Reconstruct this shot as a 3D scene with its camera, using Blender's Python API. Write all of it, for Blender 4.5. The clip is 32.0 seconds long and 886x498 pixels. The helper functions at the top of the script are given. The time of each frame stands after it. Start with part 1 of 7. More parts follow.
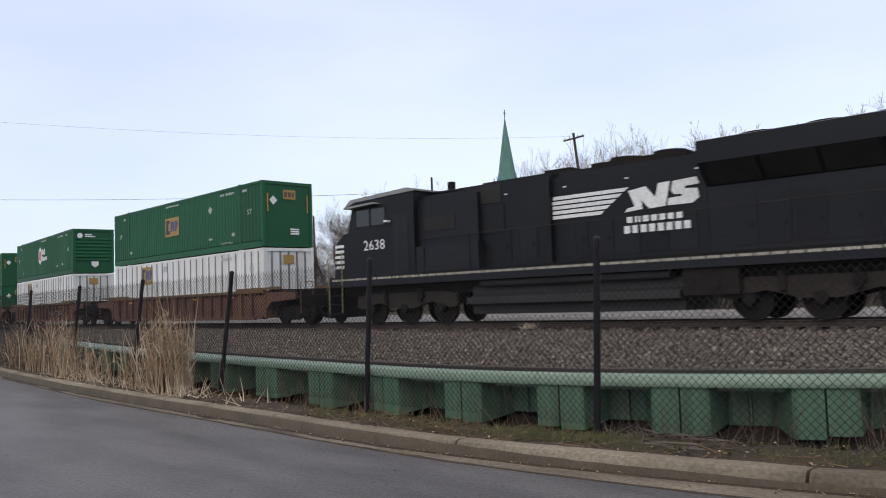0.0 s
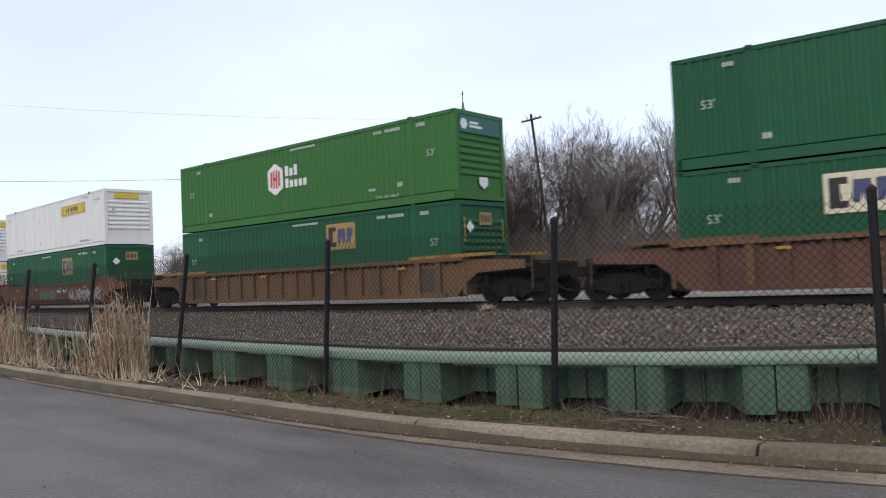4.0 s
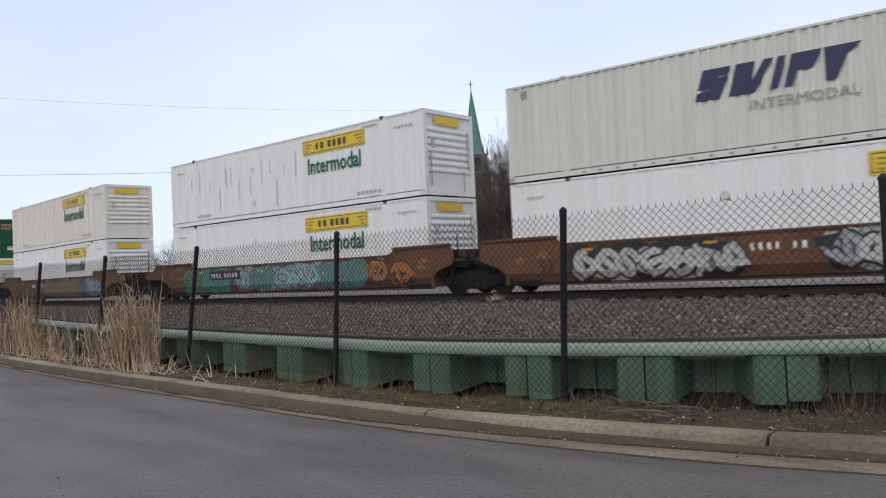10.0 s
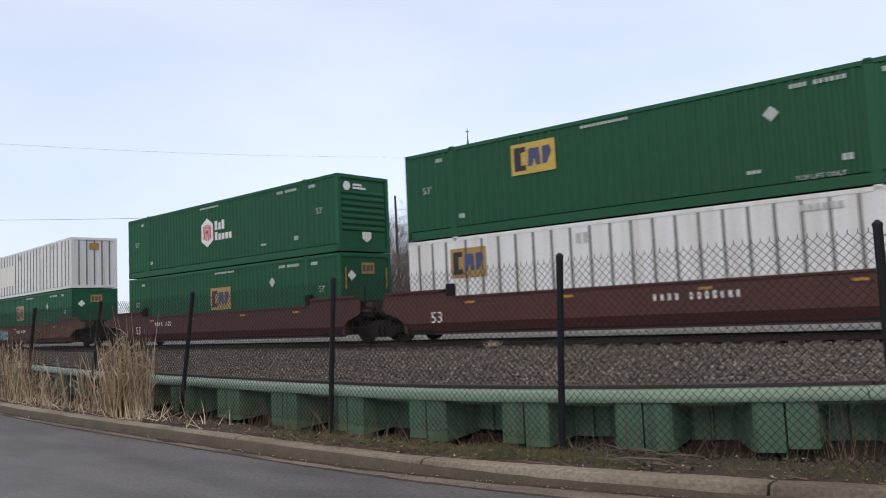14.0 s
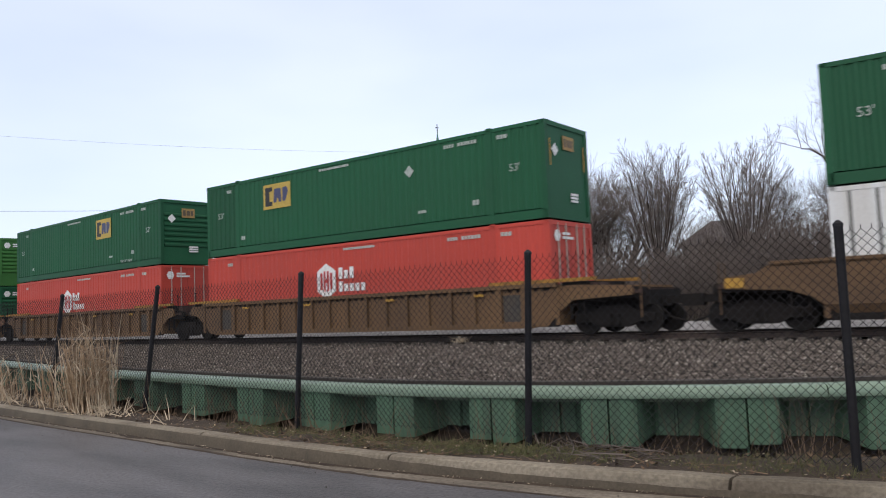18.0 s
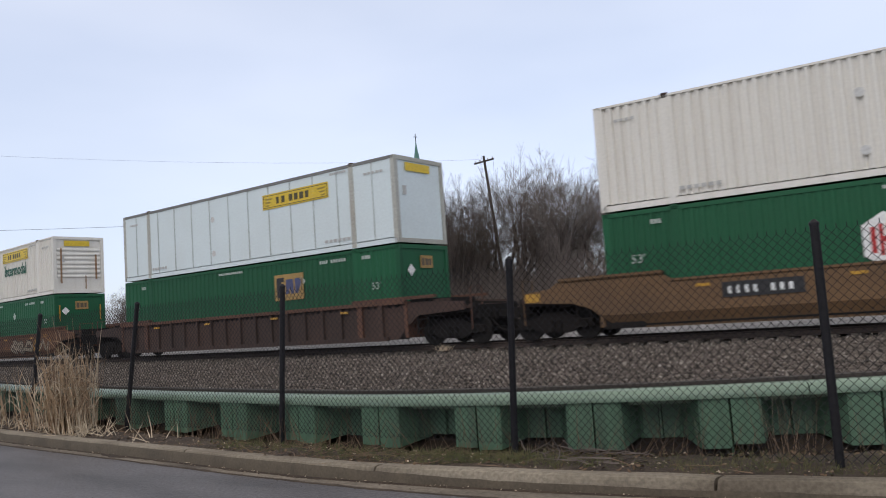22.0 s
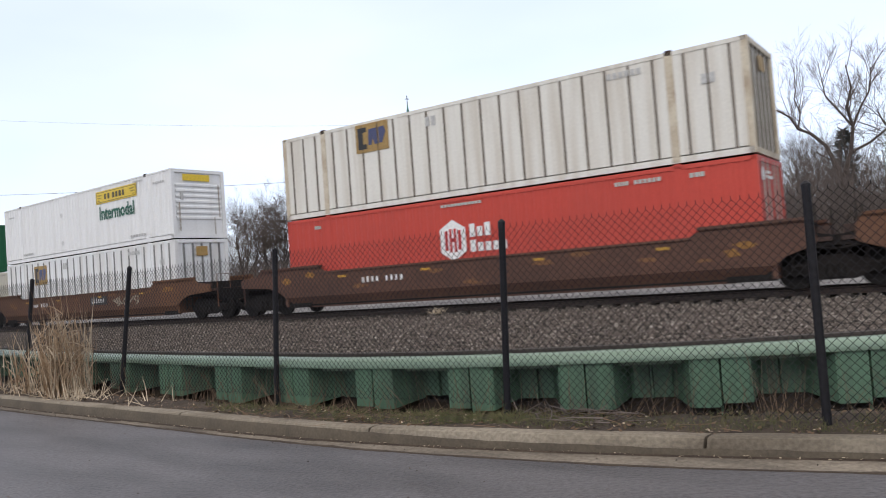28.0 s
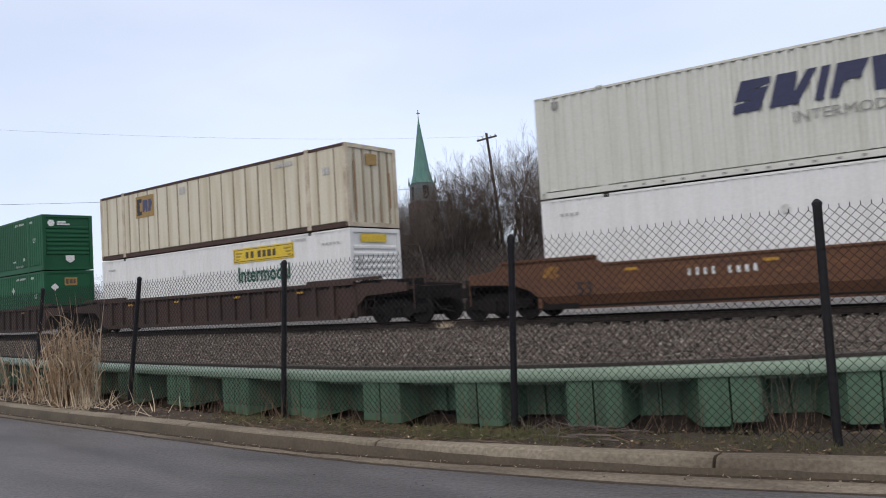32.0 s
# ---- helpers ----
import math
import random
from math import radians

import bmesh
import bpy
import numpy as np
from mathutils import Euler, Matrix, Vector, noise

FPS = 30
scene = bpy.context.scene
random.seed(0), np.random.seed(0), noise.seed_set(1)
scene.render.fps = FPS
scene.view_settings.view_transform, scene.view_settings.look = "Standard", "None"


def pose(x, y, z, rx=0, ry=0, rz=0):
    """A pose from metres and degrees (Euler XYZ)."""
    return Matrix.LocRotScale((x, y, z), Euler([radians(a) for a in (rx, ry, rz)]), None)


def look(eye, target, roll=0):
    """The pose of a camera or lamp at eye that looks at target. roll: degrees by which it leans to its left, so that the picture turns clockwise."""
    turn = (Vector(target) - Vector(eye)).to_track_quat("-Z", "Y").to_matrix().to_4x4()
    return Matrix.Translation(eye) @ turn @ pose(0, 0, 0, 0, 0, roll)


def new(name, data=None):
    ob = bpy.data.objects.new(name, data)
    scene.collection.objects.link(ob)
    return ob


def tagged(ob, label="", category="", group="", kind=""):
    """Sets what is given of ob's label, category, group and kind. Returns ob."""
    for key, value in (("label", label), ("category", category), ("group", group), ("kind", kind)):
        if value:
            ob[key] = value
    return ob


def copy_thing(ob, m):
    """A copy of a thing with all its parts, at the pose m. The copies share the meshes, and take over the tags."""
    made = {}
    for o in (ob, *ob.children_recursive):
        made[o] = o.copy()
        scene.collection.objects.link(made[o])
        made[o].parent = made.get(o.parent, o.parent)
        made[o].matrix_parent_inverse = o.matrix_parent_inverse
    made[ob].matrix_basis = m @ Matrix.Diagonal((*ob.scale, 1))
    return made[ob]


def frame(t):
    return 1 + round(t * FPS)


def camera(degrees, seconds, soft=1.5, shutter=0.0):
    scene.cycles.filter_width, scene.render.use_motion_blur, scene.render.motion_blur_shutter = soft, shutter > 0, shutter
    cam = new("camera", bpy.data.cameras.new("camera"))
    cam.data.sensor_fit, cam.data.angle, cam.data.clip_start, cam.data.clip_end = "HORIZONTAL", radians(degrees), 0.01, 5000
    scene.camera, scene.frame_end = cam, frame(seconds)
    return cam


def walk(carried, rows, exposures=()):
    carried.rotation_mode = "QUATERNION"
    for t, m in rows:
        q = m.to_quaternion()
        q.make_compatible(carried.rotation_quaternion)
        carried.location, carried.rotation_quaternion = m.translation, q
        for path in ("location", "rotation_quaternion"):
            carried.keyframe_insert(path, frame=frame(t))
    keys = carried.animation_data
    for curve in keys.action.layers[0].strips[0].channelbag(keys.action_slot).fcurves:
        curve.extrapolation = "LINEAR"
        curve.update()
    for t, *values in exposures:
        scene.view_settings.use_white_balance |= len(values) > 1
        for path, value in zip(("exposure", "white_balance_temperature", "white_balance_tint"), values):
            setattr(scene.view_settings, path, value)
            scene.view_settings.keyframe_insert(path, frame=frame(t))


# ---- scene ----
# the camera: hand-held on one spot by the road; time, yaw (left +), pitch (up +), roll
EYE = Vector((0.0, 0.0, 1.45))
cam = camera(58.5, 32.0, soft=1.0, shutter=0.12)
PATH = (
    (0, 5.65, 3.59, -2.08), (0.5, 5.15, 3.18, -2.68), (1, 5.40, 3.50, -1.16), (1.5, 5.35, 3.75, -1.46),
    (2, 5.32, 3.51, -1.53), (2.5, 4.42, 2.93, -2.40), (3, 3.50, 2.88, -2.74), (3.5, 2.88, 2.46, -2.73),
    (5.5, 2.27, 1.86, -1.76), (6, 1.26, 2.62, -2.07), (6.5, 1.14, 2.84, -2.02), (7, 1.27, 2.94, -2.60),
    (7.5, 1.13, 2.87, -2.25), (8, 1.28, 2.63, -2.35), (8.5, 2.10, 2.57, -2.96), (9, 2.81, 2.17, -2.61),
    (9.5, 3.27, 1.85, -2.43), (10, 3.38, 1.52, -2.74), (10.5, 3.13, 2.48, -2.16), (11, 2.93, 3.82, -2.49),
    (11.5, 3.20, 5.11, -2.27), (12, 3.30, 5.81, -1.75), (12.5, 3.17, 5.37, -1.55), (13, 3.18, 5.25, -1.49),
    (13.5, 2.82, 5.06, -2.26), (14, 2.98, 4.80, -2.66), (14.5, 2.85, 4.52, -2.49), (16.5, -0.00, 4.06, -2.32),
    (17, 0.42, 4.18, -2.03), (17.5, 1.10, 4.33, -2.63), (18, 0.73, 4.41, -2.33), (18.5, 0.08, 4.59, -2.57),
    (19, 0.01, 4.73, -2.71), (19.5, 0.04, 4.58, -2.88), (20, 0.11, 4.34, -2.83), (20.5, 0.18, 4.67, -2.87),
    (21, -0.29, 5.02, -3.07), (21.5, -0.56, 5.01, -3.31), (22, -0.67, 4.96, -3.90), (22.5, -0.78, 4.53, -4.18),
    (23, -1.34, 5.21, -3.72), (23.5, -2.29, 6.65, -0.77), (24, -2.13, 6.05, -5.20), (24.5, -1.28, 4.39, -4.15),
    (26.5, -0.27, 2.46, -4.30), (27, -0.87, 2.65, -4.40), (27.5, -0.92, 2.62, -4.99), (28, -1.02, 2.25, -4.23),
    (28.5, -1.30, 2.73, -4.42), (29, -1.56, 2.39, -4.60), (29.5, -1.76, 1.45, -3.30), (30, -1.63, 1.62, -2.92),
    (30.5, -1.01, 2.58, -3.18), (31, -0.99, 3.15, -3.65), (31.5, -0.76, 3.23, -3.86), (32, -0.43, 3.32, -3.49),
)


def aim(yaw, pitch, roll):
    y, p = radians(yaw), radians(pitch)
    way = Vector((-math.sin(y) * math.cos(p), math.cos(y) * math.cos(p), math.sin(p)))
    return look(EYE, EYE + way, roll)


# the camera opens and closes a little as bright and dark containers pass
STOPS = ((0, -0.09), (1, 0.06), (2, 0.02), (3, 0.07), (5.5, 0.08), (6, 0.07), (7, -0.10), (8, -0.06), (9, -0.08), (10, -0.08), (11, -0.22), (12, -0.36), (13, -0.22), (14, -0.10), (17, 0.0), (18, 0.0), (19, 0.12), (20, 0.13),
         (21, -0.06), (22, -0.18), (23, -0.22), (24, -0.35), (24.5, -0.30), (26.5, 0.10), (27, 0.22), (28, 0.16), (29, -0.02), (30, 0.26), (31, 0.16), (32, -0.12))
walk(cam, [(t, aim(y, p, r)) for t, y, p, r in PATH], STOPS)

# ------------------------------------------------------------- world and light
world = bpy.data.worlds.new("overcast_sky")
scene.world = world
world.use_nodes = True
wn, wl = world.node_tree.nodes, world.node_tree.links
for node in list(wn):
    wn.remove(node)
w_out = wn.new("ShaderNodeOutputWorld")
w_sky = wn.new("ShaderNodeTexSky")
w_sky.sky_type, w_sky.sun_disc = "NISHITA", False
w_sky.sun_elevation, w_sky.sun_rotation = radians(40), radians(200)
w_bg1 = wn.new("ShaderNodeBackground")
w_bg1.inputs["Strength"].default_value = 0.05
wl.new(w_sky.outputs["Color"], w_bg1.inputs["Color"])
w_co = wn.new("ShaderNodeTexCoord")
w_map = wn.new("ShaderNodeMapping")
w_map.inputs["Scale"].default_value = (1.0, 1.0, 3.0)
w_noise = wn.new("ShaderNodeTexNoise")
w_noise.inputs["Scale"].default_value = 1.6
w_noise.inputs["Detail"].default_value = 4.0
w_noise.inputs["Roughness"].default_value = 0.45
w_ramp = wn.new("ShaderNodeValToRGB")
w_ramp.color_ramp.elements[0].position, w_ramp.color_ramp.elements[0].color = 0.31, (0.585, 0.655, 0.84, 1)
w_ramp.color_ramp.elements[1].position, w_ramp.color_ramp.elements[1].color = 0.69, (0.80, 0.845, 0.99, 1)
w_bg2 = wn.new("ShaderNodeBackground")
w_bg2.inputs["Strength"].default_value = 0.92
wl.new(w_co.outputs["Generated"], w_map.inputs["Vector"])
wl.new(w_map.outputs["Vector"], w_noise.inputs["Vector"])
wl.new(w_noise.outputs["Fac"], w_ramp.inputs["Fac"])
# an even cloud cover is brighter and whiter towards the zenith
w_sep = wn.new("ShaderNodeSeparateXYZ")
w_up = wn.new("ShaderNodeMapRange")
w_up.interpolation_type = "SMOOTHSTEP"
w_up.inputs["From Min"].default_value, w_up.inputs["From Max"].default_value = 0.30, 0.80
w_mix = wn.new("ShaderNodeMix")
w_mix.data_type = "RGBA"
w_mix.inputs["B"].default_value = (1.12, 1.04, 0.95, 1)
wl.new(w_co.outputs["Generated"], w_sep.inputs["Vector"])
wl.new(w_sep.outputs["Z"], w_up.inputs["Value"])
wl.new(w_up.outputs["Result"], w_mix.inputs["Factor"])
wl.new(w_ramp.outputs["Color"], w_mix.inputs["A"])
wl.new(w_mix.outputs["Result"], w_bg2.inputs["Color"])
w_add = wn.new("ShaderNodeAddShader")
wl.new(w_bg1.outputs["Background"], w_add.inputs[0])
wl.new(w_bg2.outputs["Background"], w_add.inputs[1])
wl.new(w_add.outputs["Shader"], w_out.inputs["Surface"])

sun_data = bpy.data.lights.new("sun", "SUN")
sun_data.energy, sun_data.angle, sun_data.color = 0.75, radians(40), (1.0, 0.90, 0.79)
sun = new("sun", sun_data)
sun.matrix_world = look((0, 0, 60), (25, 60, 8))

scene.view_settings.exposure = 0.0

# ------------------------------------------------------------- the plan: s along the track, n away from the road
TH = radians(51.15)
AX = Vector((math.sin(TH), -math.cos(TH), 0.0))
NX = Vector((math.cos(TH), math.sin(TH), 0.0))
RAIL_Z = 0.60
CURVE = 0.00324
TRACK_N = 20.28


def P(s, n, z=0.0):
    return AX * s + NX * n + Vector((0, 0, z))


def track_n(s):
    c = min(60.0, max(-110.0, s))
    return TRACK_N + 0.5 * CURVE * (c + 30) ** 2 + (s - c) * CURVE * (c + 30)


def track_yaw(s):
    c = min(60.0, max(-110.0, s))
    d = AX + NX * (CURVE * (c + 30))
    return math.degrees(math.atan2(d.y, d.x))


def on_track(s, z):
    p = P(s, track_n(s), z)
    return pose(p.x, p.y, p.z, 0, 0, track_yaw(s))


# ------------------------------------------------------------- materials
def mat(name, base, rough=0.7, metal=0.0, dirt=(0.08, 0.07, 0.06), amount=0.25, big=0.5, fine=14.0, bump=0.15, streak=0.0, vary=0.0, spec=0.4, stretch=1.0, island=0.0, along=0.0, grain=0.17, low=0.42, high=0.75):
    m = bpy.data.materials.new(name)
    m.use_nodes = True
    nt = m.node_tree
    nodes, links = nt.nodes, nt.links
    bsdf = nodes["Principled BSDF"]
    co = nodes.new("ShaderNodeTexCoord")
    n1 = nodes.new("ShaderNodeTexNoise")
    n1.inputs["Scale"].default_value, n1.inputs["Detail"].default_value = big, 5.0
    n2 = nodes.new("ShaderNodeTexNoise")
    n2.inputs["Scale"].default_value, n2.inputs["Detail"].default_value = fine, 6.0
    vec = co.outputs["Object"]
    if streak > 0 or stretch != 1.0:
        mp = nodes.new("ShaderNodeMapping")
        mp.inputs["Scale"].default_value = (6.0, 6.0, 0.35) if streak > 0 else (stretch, 1.0, 1.0)
        links.new(vec, mp.inputs["Vector"])
        links.new(mp.outputs["Vector"], n1.inputs["Vector"])
    else:
        links.new(vec, n1.inputs["Vector"])
    if along > 0:
        mp = nodes.new("ShaderNodeMapping")
        mp.vector_type = "TEXTURE"
        mp.inputs["Rotation"].default_value = (0, 0, math.atan2(AX.y, AX.x))
        mp.inputs["Scale"].default_value = (along, 1.0, 1.0)
        links.new(vec, mp.inputs["Vector"])
        links.new(mp.outputs["Vector"], n1.inputs["Vector"])
    links.new(vec, n2.inputs["Vector"])
    r1 = nodes.new("ShaderNodeMapRange")
    r1.inputs["From Min"].default_value, r1.inputs["From Max"].default_value = low, high
    r1.inputs["To Min"].default_value, r1.inputs["To Max"].default_value = 0.0, amount + streak
    links.new(n1.outputs["Fac"], r1.inputs["Value"])
    mix1 = nodes.new("ShaderNodeMix")
    mix1.data_type = "RGBA"
    mix1.inputs["A"].default_value, mix1.inputs["B"].default_value = (*base, 1), (*dirt, 1)
    links.new(r1.outputs["Result"], mix1.inputs["Factor"])
    r2 = nodes.new("ShaderNodeMapRange")
    r2.inputs["From Min"].default_value, r2.inputs["From Max"].default_value = 0.3, 0.7
    r2.inputs["To Min"].default_value, r2.inputs["To Max"].default_value = 1 - grain, 1 + grain
    links.new(n2.outputs["Fac"], r2.inputs["Value"])
    hsv = nodes.new("ShaderNodeHueSaturation")
    links.new(mix1.outputs["Result"], hsv.inputs["Color"])
    value = r2.outputs["Result"]
    if vary > 0 or island > 0:
        info = nodes.new("ShaderNodeObjectInfo" if vary > 0 else "ShaderNodeNewGeometry")
        r3 = nodes.new("ShaderNodeMapRange")
        r3.inputs["To Min"].default_value, r3.inputs["To Max"].default_value = 1 - vary - island, 1 + vary + island
        links.new(info.outputs["Random" if vary > 0 else "Random Per Island"], r3.inputs["Value"])
        mul = nodes.new("ShaderNodeMath")
        mul.operation = "MULTIPLY"
        links.new(value, mul.inputs[0])
        links.new(r3.outputs["Result"], mul.inputs[1])
        value = mul.outputs["Value"]
    links.new(value, hsv.inputs["Value"])
    links.new(hsv.outputs["Color"], bsdf.inputs["Base Color"])
    bsdf.inputs["Roughness"].default_value, bsdf.inputs["Metallic"].default_value = rough, metal
    bsdf.inputs["Specular IOR Level"].default_value = spec
    if bump > 0:
        b = nodes.new("ShaderNodeBump")
        b.inputs["Strength"].default_value, b.inputs["Distance"].default_value = bump, 0.02
        links.new(n2.outputs["Fac"], b.inputs["Height"])
        links.new(b.outputs["Normal"], bsdf.inputs["Normal"])
    return m


def stone_mat(name, cols, scale, rough=0.95, bump=1.0, dist=0.03):
    """Loose stones: a cell pattern with a colour for each stone and dark joints."""
    m = bpy.data.materials.new(name)
    m.use_nodes = True
    nodes, links = m.node_tree.nodes, m.node_tree.links
    bsdf = nodes["Principled BSDF"]
    co = nodes.new("ShaderNodeTexCoord")
    v = nodes.new("ShaderNodeTexVoronoi")
    v.inputs["Scale"].default_value = scale
    v.inputs["Randomness"].default_value = 1.0
    links.new(co.outputs["Object"], v.inputs["Vector"])
    sep = nodes.new("ShaderNodeSeparateColor")
    links.new(v.outputs["Color"], sep.inputs["Color"])
    ramp = nodes.new("ShaderNodeValToRGB")
    ramp.color_ramp.elements[0].color = (*cols[0], 1)
    ramp.color_ramp.elements[1].color = (*cols[-1], 1)
    for i, c in enumerate(cols[1:-1]):
        e = ramp.color_ramp.elements.new((i + 1) / (len(cols) - 1))
        e.color = (*c, 1)
    links.new(sep.outputs["Red"], ramp.inputs["Fac"])
    n = nodes.new("ShaderNodeTexNoise")
    n.inputs["Scale"].default_value, n.inputs["Detail"].default_value = 0.6, 4.0
    links.new(co.outputs["Object"], n.inputs["Vector"])
    r = nodes.new("ShaderNodeMapRange")
    r.inputs["From Min"].default_value, r.inputs["From Max"].default_value = 0.35, 0.7
    r.inputs["To Min"].default_value, r.inputs["To Max"].default_value = 0.8, 1.2
    links.new(n.outputs["Fac"], r.inputs["Value"])
    hsv = nodes.new("ShaderNodeHueSaturation")
    links.new(ramp.outputs["Color"], hsv.inputs["Color"])
    links.new(r.outputs["Result"], hsv.inputs["Value"])
    links.new(hsv.outputs["Color"], bsdf.inputs["Base Color"])
    bsdf.inputs["Roughness"].default_value = rough
    bsdf.inputs["Specular IOR Level"].default_value = 0.2
    inv = nodes.new("ShaderNodeMath")
    inv.operation, inv.inputs[0].default_value = "SUBTRACT", 1.0
    links.new(v.outputs["Distance"], inv.inputs[1])
    b = nodes.new("ShaderNodeBump")
    b.inputs["Strength"].default_value, b.inputs["Distance"].default_value = bump, dist
    links.new(inv.outputs["Value"], b.inputs["Height"])
    links.new(b.outputs["Normal"], bsdf.inputs["Normal"])
    return m


GREEN = mat("green_paint", (0.0115, 0.088, 0.039), 0.58, amount=0.3, dirt=(0.022, 0.068, 0.036), vary=0.14, spec=0.28, grain=0.05)
LIGHTGREEN = mat("light_green_paint", (0.040, 0.150, 0.036), 0.58, amount=0.3, dirt=(0.04, 0.105, 0.033), spec=0.28, grain=0.05)
BRIGHTGREEN = mat("bright_green_paint", (0.012, 0.17, 0.045), 0.5, amount=0.3, dirt=(0.02, 0.09, 0.035), grain=0.06)
WHITE = mat("white_paint", (0.73, 0.735, 0.73), 0.5, dirt=(0.46, 0.44, 0.40), amount=0.10, streak=0.15, bump=0.05, grain=0.05)
CREAMRUST = mat("rust_stained_cream_post", (0.55, 0.49, 0.38), 0.6, dirt=(0.22, 0.13, 0.07), amount=0.7, big=1.5, bump=0.05, grain=0.1)
DULLCREAM = mat("dull_cream_paint", (0.56, 0.53, 0.45), 0.55, dirt=(0.38, 0.33, 0.24), amount=0.2, streak=0.2, bump=0.05, grain=0.05)
CREAM = mat("cream_paint", (0.72, 0.70, 0.65), 0.55, dirt=(0.42, 0.37, 0.30), amount=0.10, streak=0.14, bump=0.05, grain=0.05)
DIRTYCREAM = mat("stained_cream_panel", (0.62, 0.58, 0.47), 0.6, dirt=(0.34, 0.28, 0.15), amount=0.35, streak=0.25, bump=0.04, grain=0.06)
OFFWHITE = mat("off_white_paint", (0.60, 0.61, 0.56), 0.5, dirt=(0.38, 0.36, 0.28), amount=0.15, streak=0.15, bump=0.05, grain=0.05)
COOLWHITE = mat("cool_white_panel", (0.64, 0.72, 0.74), 0.4, dirt=(0.5, 0.52, 0.5), amount=0.2, bump=0.03, grain=0.05)
RIBWHITE = mat("ribbed_white_panel", (0.70, 0.71, 0.71), 0.45, dirt=(0.40, 0.33, 0.24), amount=0.15, streak=0.25, bump=0.04, grain=0.05)
RIBIVORY = mat("ivory_panel", (0.68, 0.665, 0.61), 0.5, dirt=(0.36, 0.28, 0.19), amount=0.15, streak=0.3, bump=0.03, grain=0.05)
POSTGREY = mat("grey_galvanised_post", (0.20, 0.20, 0.19), 0.6, 0.3, amount=0.4)
RIBBROWN = mat("grimy_brown_rib", (0.15, 0.125, 0.10), 0.7, dirt=(0.09, 0.07, 0.05), amount=0.5)
POSTLIGHT = mat("light_grey_post", (0.42, 0.42, 0.38), 0.6, 0.2, dirt=(0.25, 0.2, 0.14), amount=0.4)
RED = mat("red_paint", (0.47, 0.055, 0.036), 0.55, dirt=(0.30, 0.06, 0.045), amount=0.35, vary=0.1, grain=0.05)
YELLOW = mat("yellow_panel", (0.66, 0.47, 0.035), 0.45, amount=0.08, bump=0.0)
OCHREPANEL = mat("faded_yellow_panel", (0.35, 0.225, 0.075), 0.6, amount=0.3, bump=0.0)
PALEPANEL = mat("pale_panel", (0.68, 0.62, 0.45), 0.6, amount=0.2, bump=0.0)
BLACKINK = mat("black_ink", (0.02, 0.02, 0.022), 0.5, amount=0.1, bump=0.0)
BLUEINK = mat("blue_ink", (0.055, 0.065, 0.145), 0.5, amount=0.1, bump=0.0)
NAVYINK = mat("navy_ink", (0.024, 0.028, 0.080), 0.5, amount=0.1, bump=0.0)
GREENINK = mat("dark_green_ink", (0.01, 0.10, 0.06), 0.5, amount=0.1, bump=0.0)
GREYINK = mat("grey_ink", (0.28, 0.28, 0.27), 0.6, amount=0.2, bump=0.0)
FADEINK = mat("faded_grey_ink", (0.45, 0.45, 0.44), 0.6, amount=0.2, bump=0.0)
REDINK = mat("red_ink", (0.45, 0.03, 0.03), 0.5, amount=0.1, bump=0.0)
SOFTINK = mat("weathered_white_ink", (0.42, 0.46, 0.43), 0.6, dirt=(0.2, 0.27, 0.22), amount=0.4, big=4.0, bump=0.0)
WHITEINK = mat("white_ink", (0.72, 0.73, 0.72), 0.5, amount=0.15, bump=0.0)
RUST = mat("rusty_brown_steel", (0.108, 0.052, 0.034), 0.8, dirt=(0.06, 0.032, 0.024), amount=0.7, big=0.7, bump=0.2, vary=0.15)
RUSTORANGE = mat("orange_rust_steel", (0.132, 0.060, 0.029), 0.8, dirt=(0.075, 0.038, 0.026), amount=0.75, big=0.5, bump=0.2, vary=0.12)
OCHRE = mat("ochre_steel", (0.140, 0.080, 0.037), 0.75, dirt=(0.075, 0.045, 0.026), amount=0.75, big=0.6, bump=0.15, vary=0.1)
MAROON = mat("maroon_steel", (0.075, 0.024, 0.021), 0.65, dirt=(0.055, 0.024, 0.02), amount=0.5, big=0.5, vary=0.1)
DARKBROWN = mat("dark_brown_steel", (0.06, 0.035, 0.027), 0.8, dirt=(0.03, 0.024, 0.022), amount=0.6, vary=0.15)
CARYELLOW = mat("yellow_reflector", (0.50, 0.27, 0.025), 0.5, amount=0.4)
UNDER = mat("black_underframe", (0.017, 0.0155, 0.015), 0.9, dirt=(0.034, 0.027, 0.023), amount=0.5, spec=0.08)
WHEELSTEEL = mat("dark_wheel_steel", (0.014, 0.013, 0.0125), 0.8, 0.0, dirt=(0.03, 0.024, 0.02), amount=0.4, spec=0.1)
LOCOBLACK = mat("black_locomotive_paint", (0.0092, 0.0100, 0.0135), 0.5, dirt=(0.019, 0.019, 0.020), amount=0.5, bump=0.04, spec=0.24, vary=0.25, grain=0.05)
LOCODIRT = mat("dirty_black_underframe", (0.015, 0.0138, 0.0132), 0.85, dirt=(0.032, 0.026, 0.022), amount=0.55, spec=0.12)
LOCOGREY = mat("grey_roof_paint", (0.25, 0.26, 0.27), 0.6, amount=0.3)
GLASS = mat("dark_cab_glass", (0.01, 0.012, 0.014), 0.1, amount=0.1, bump=0.0, spec=0.6)
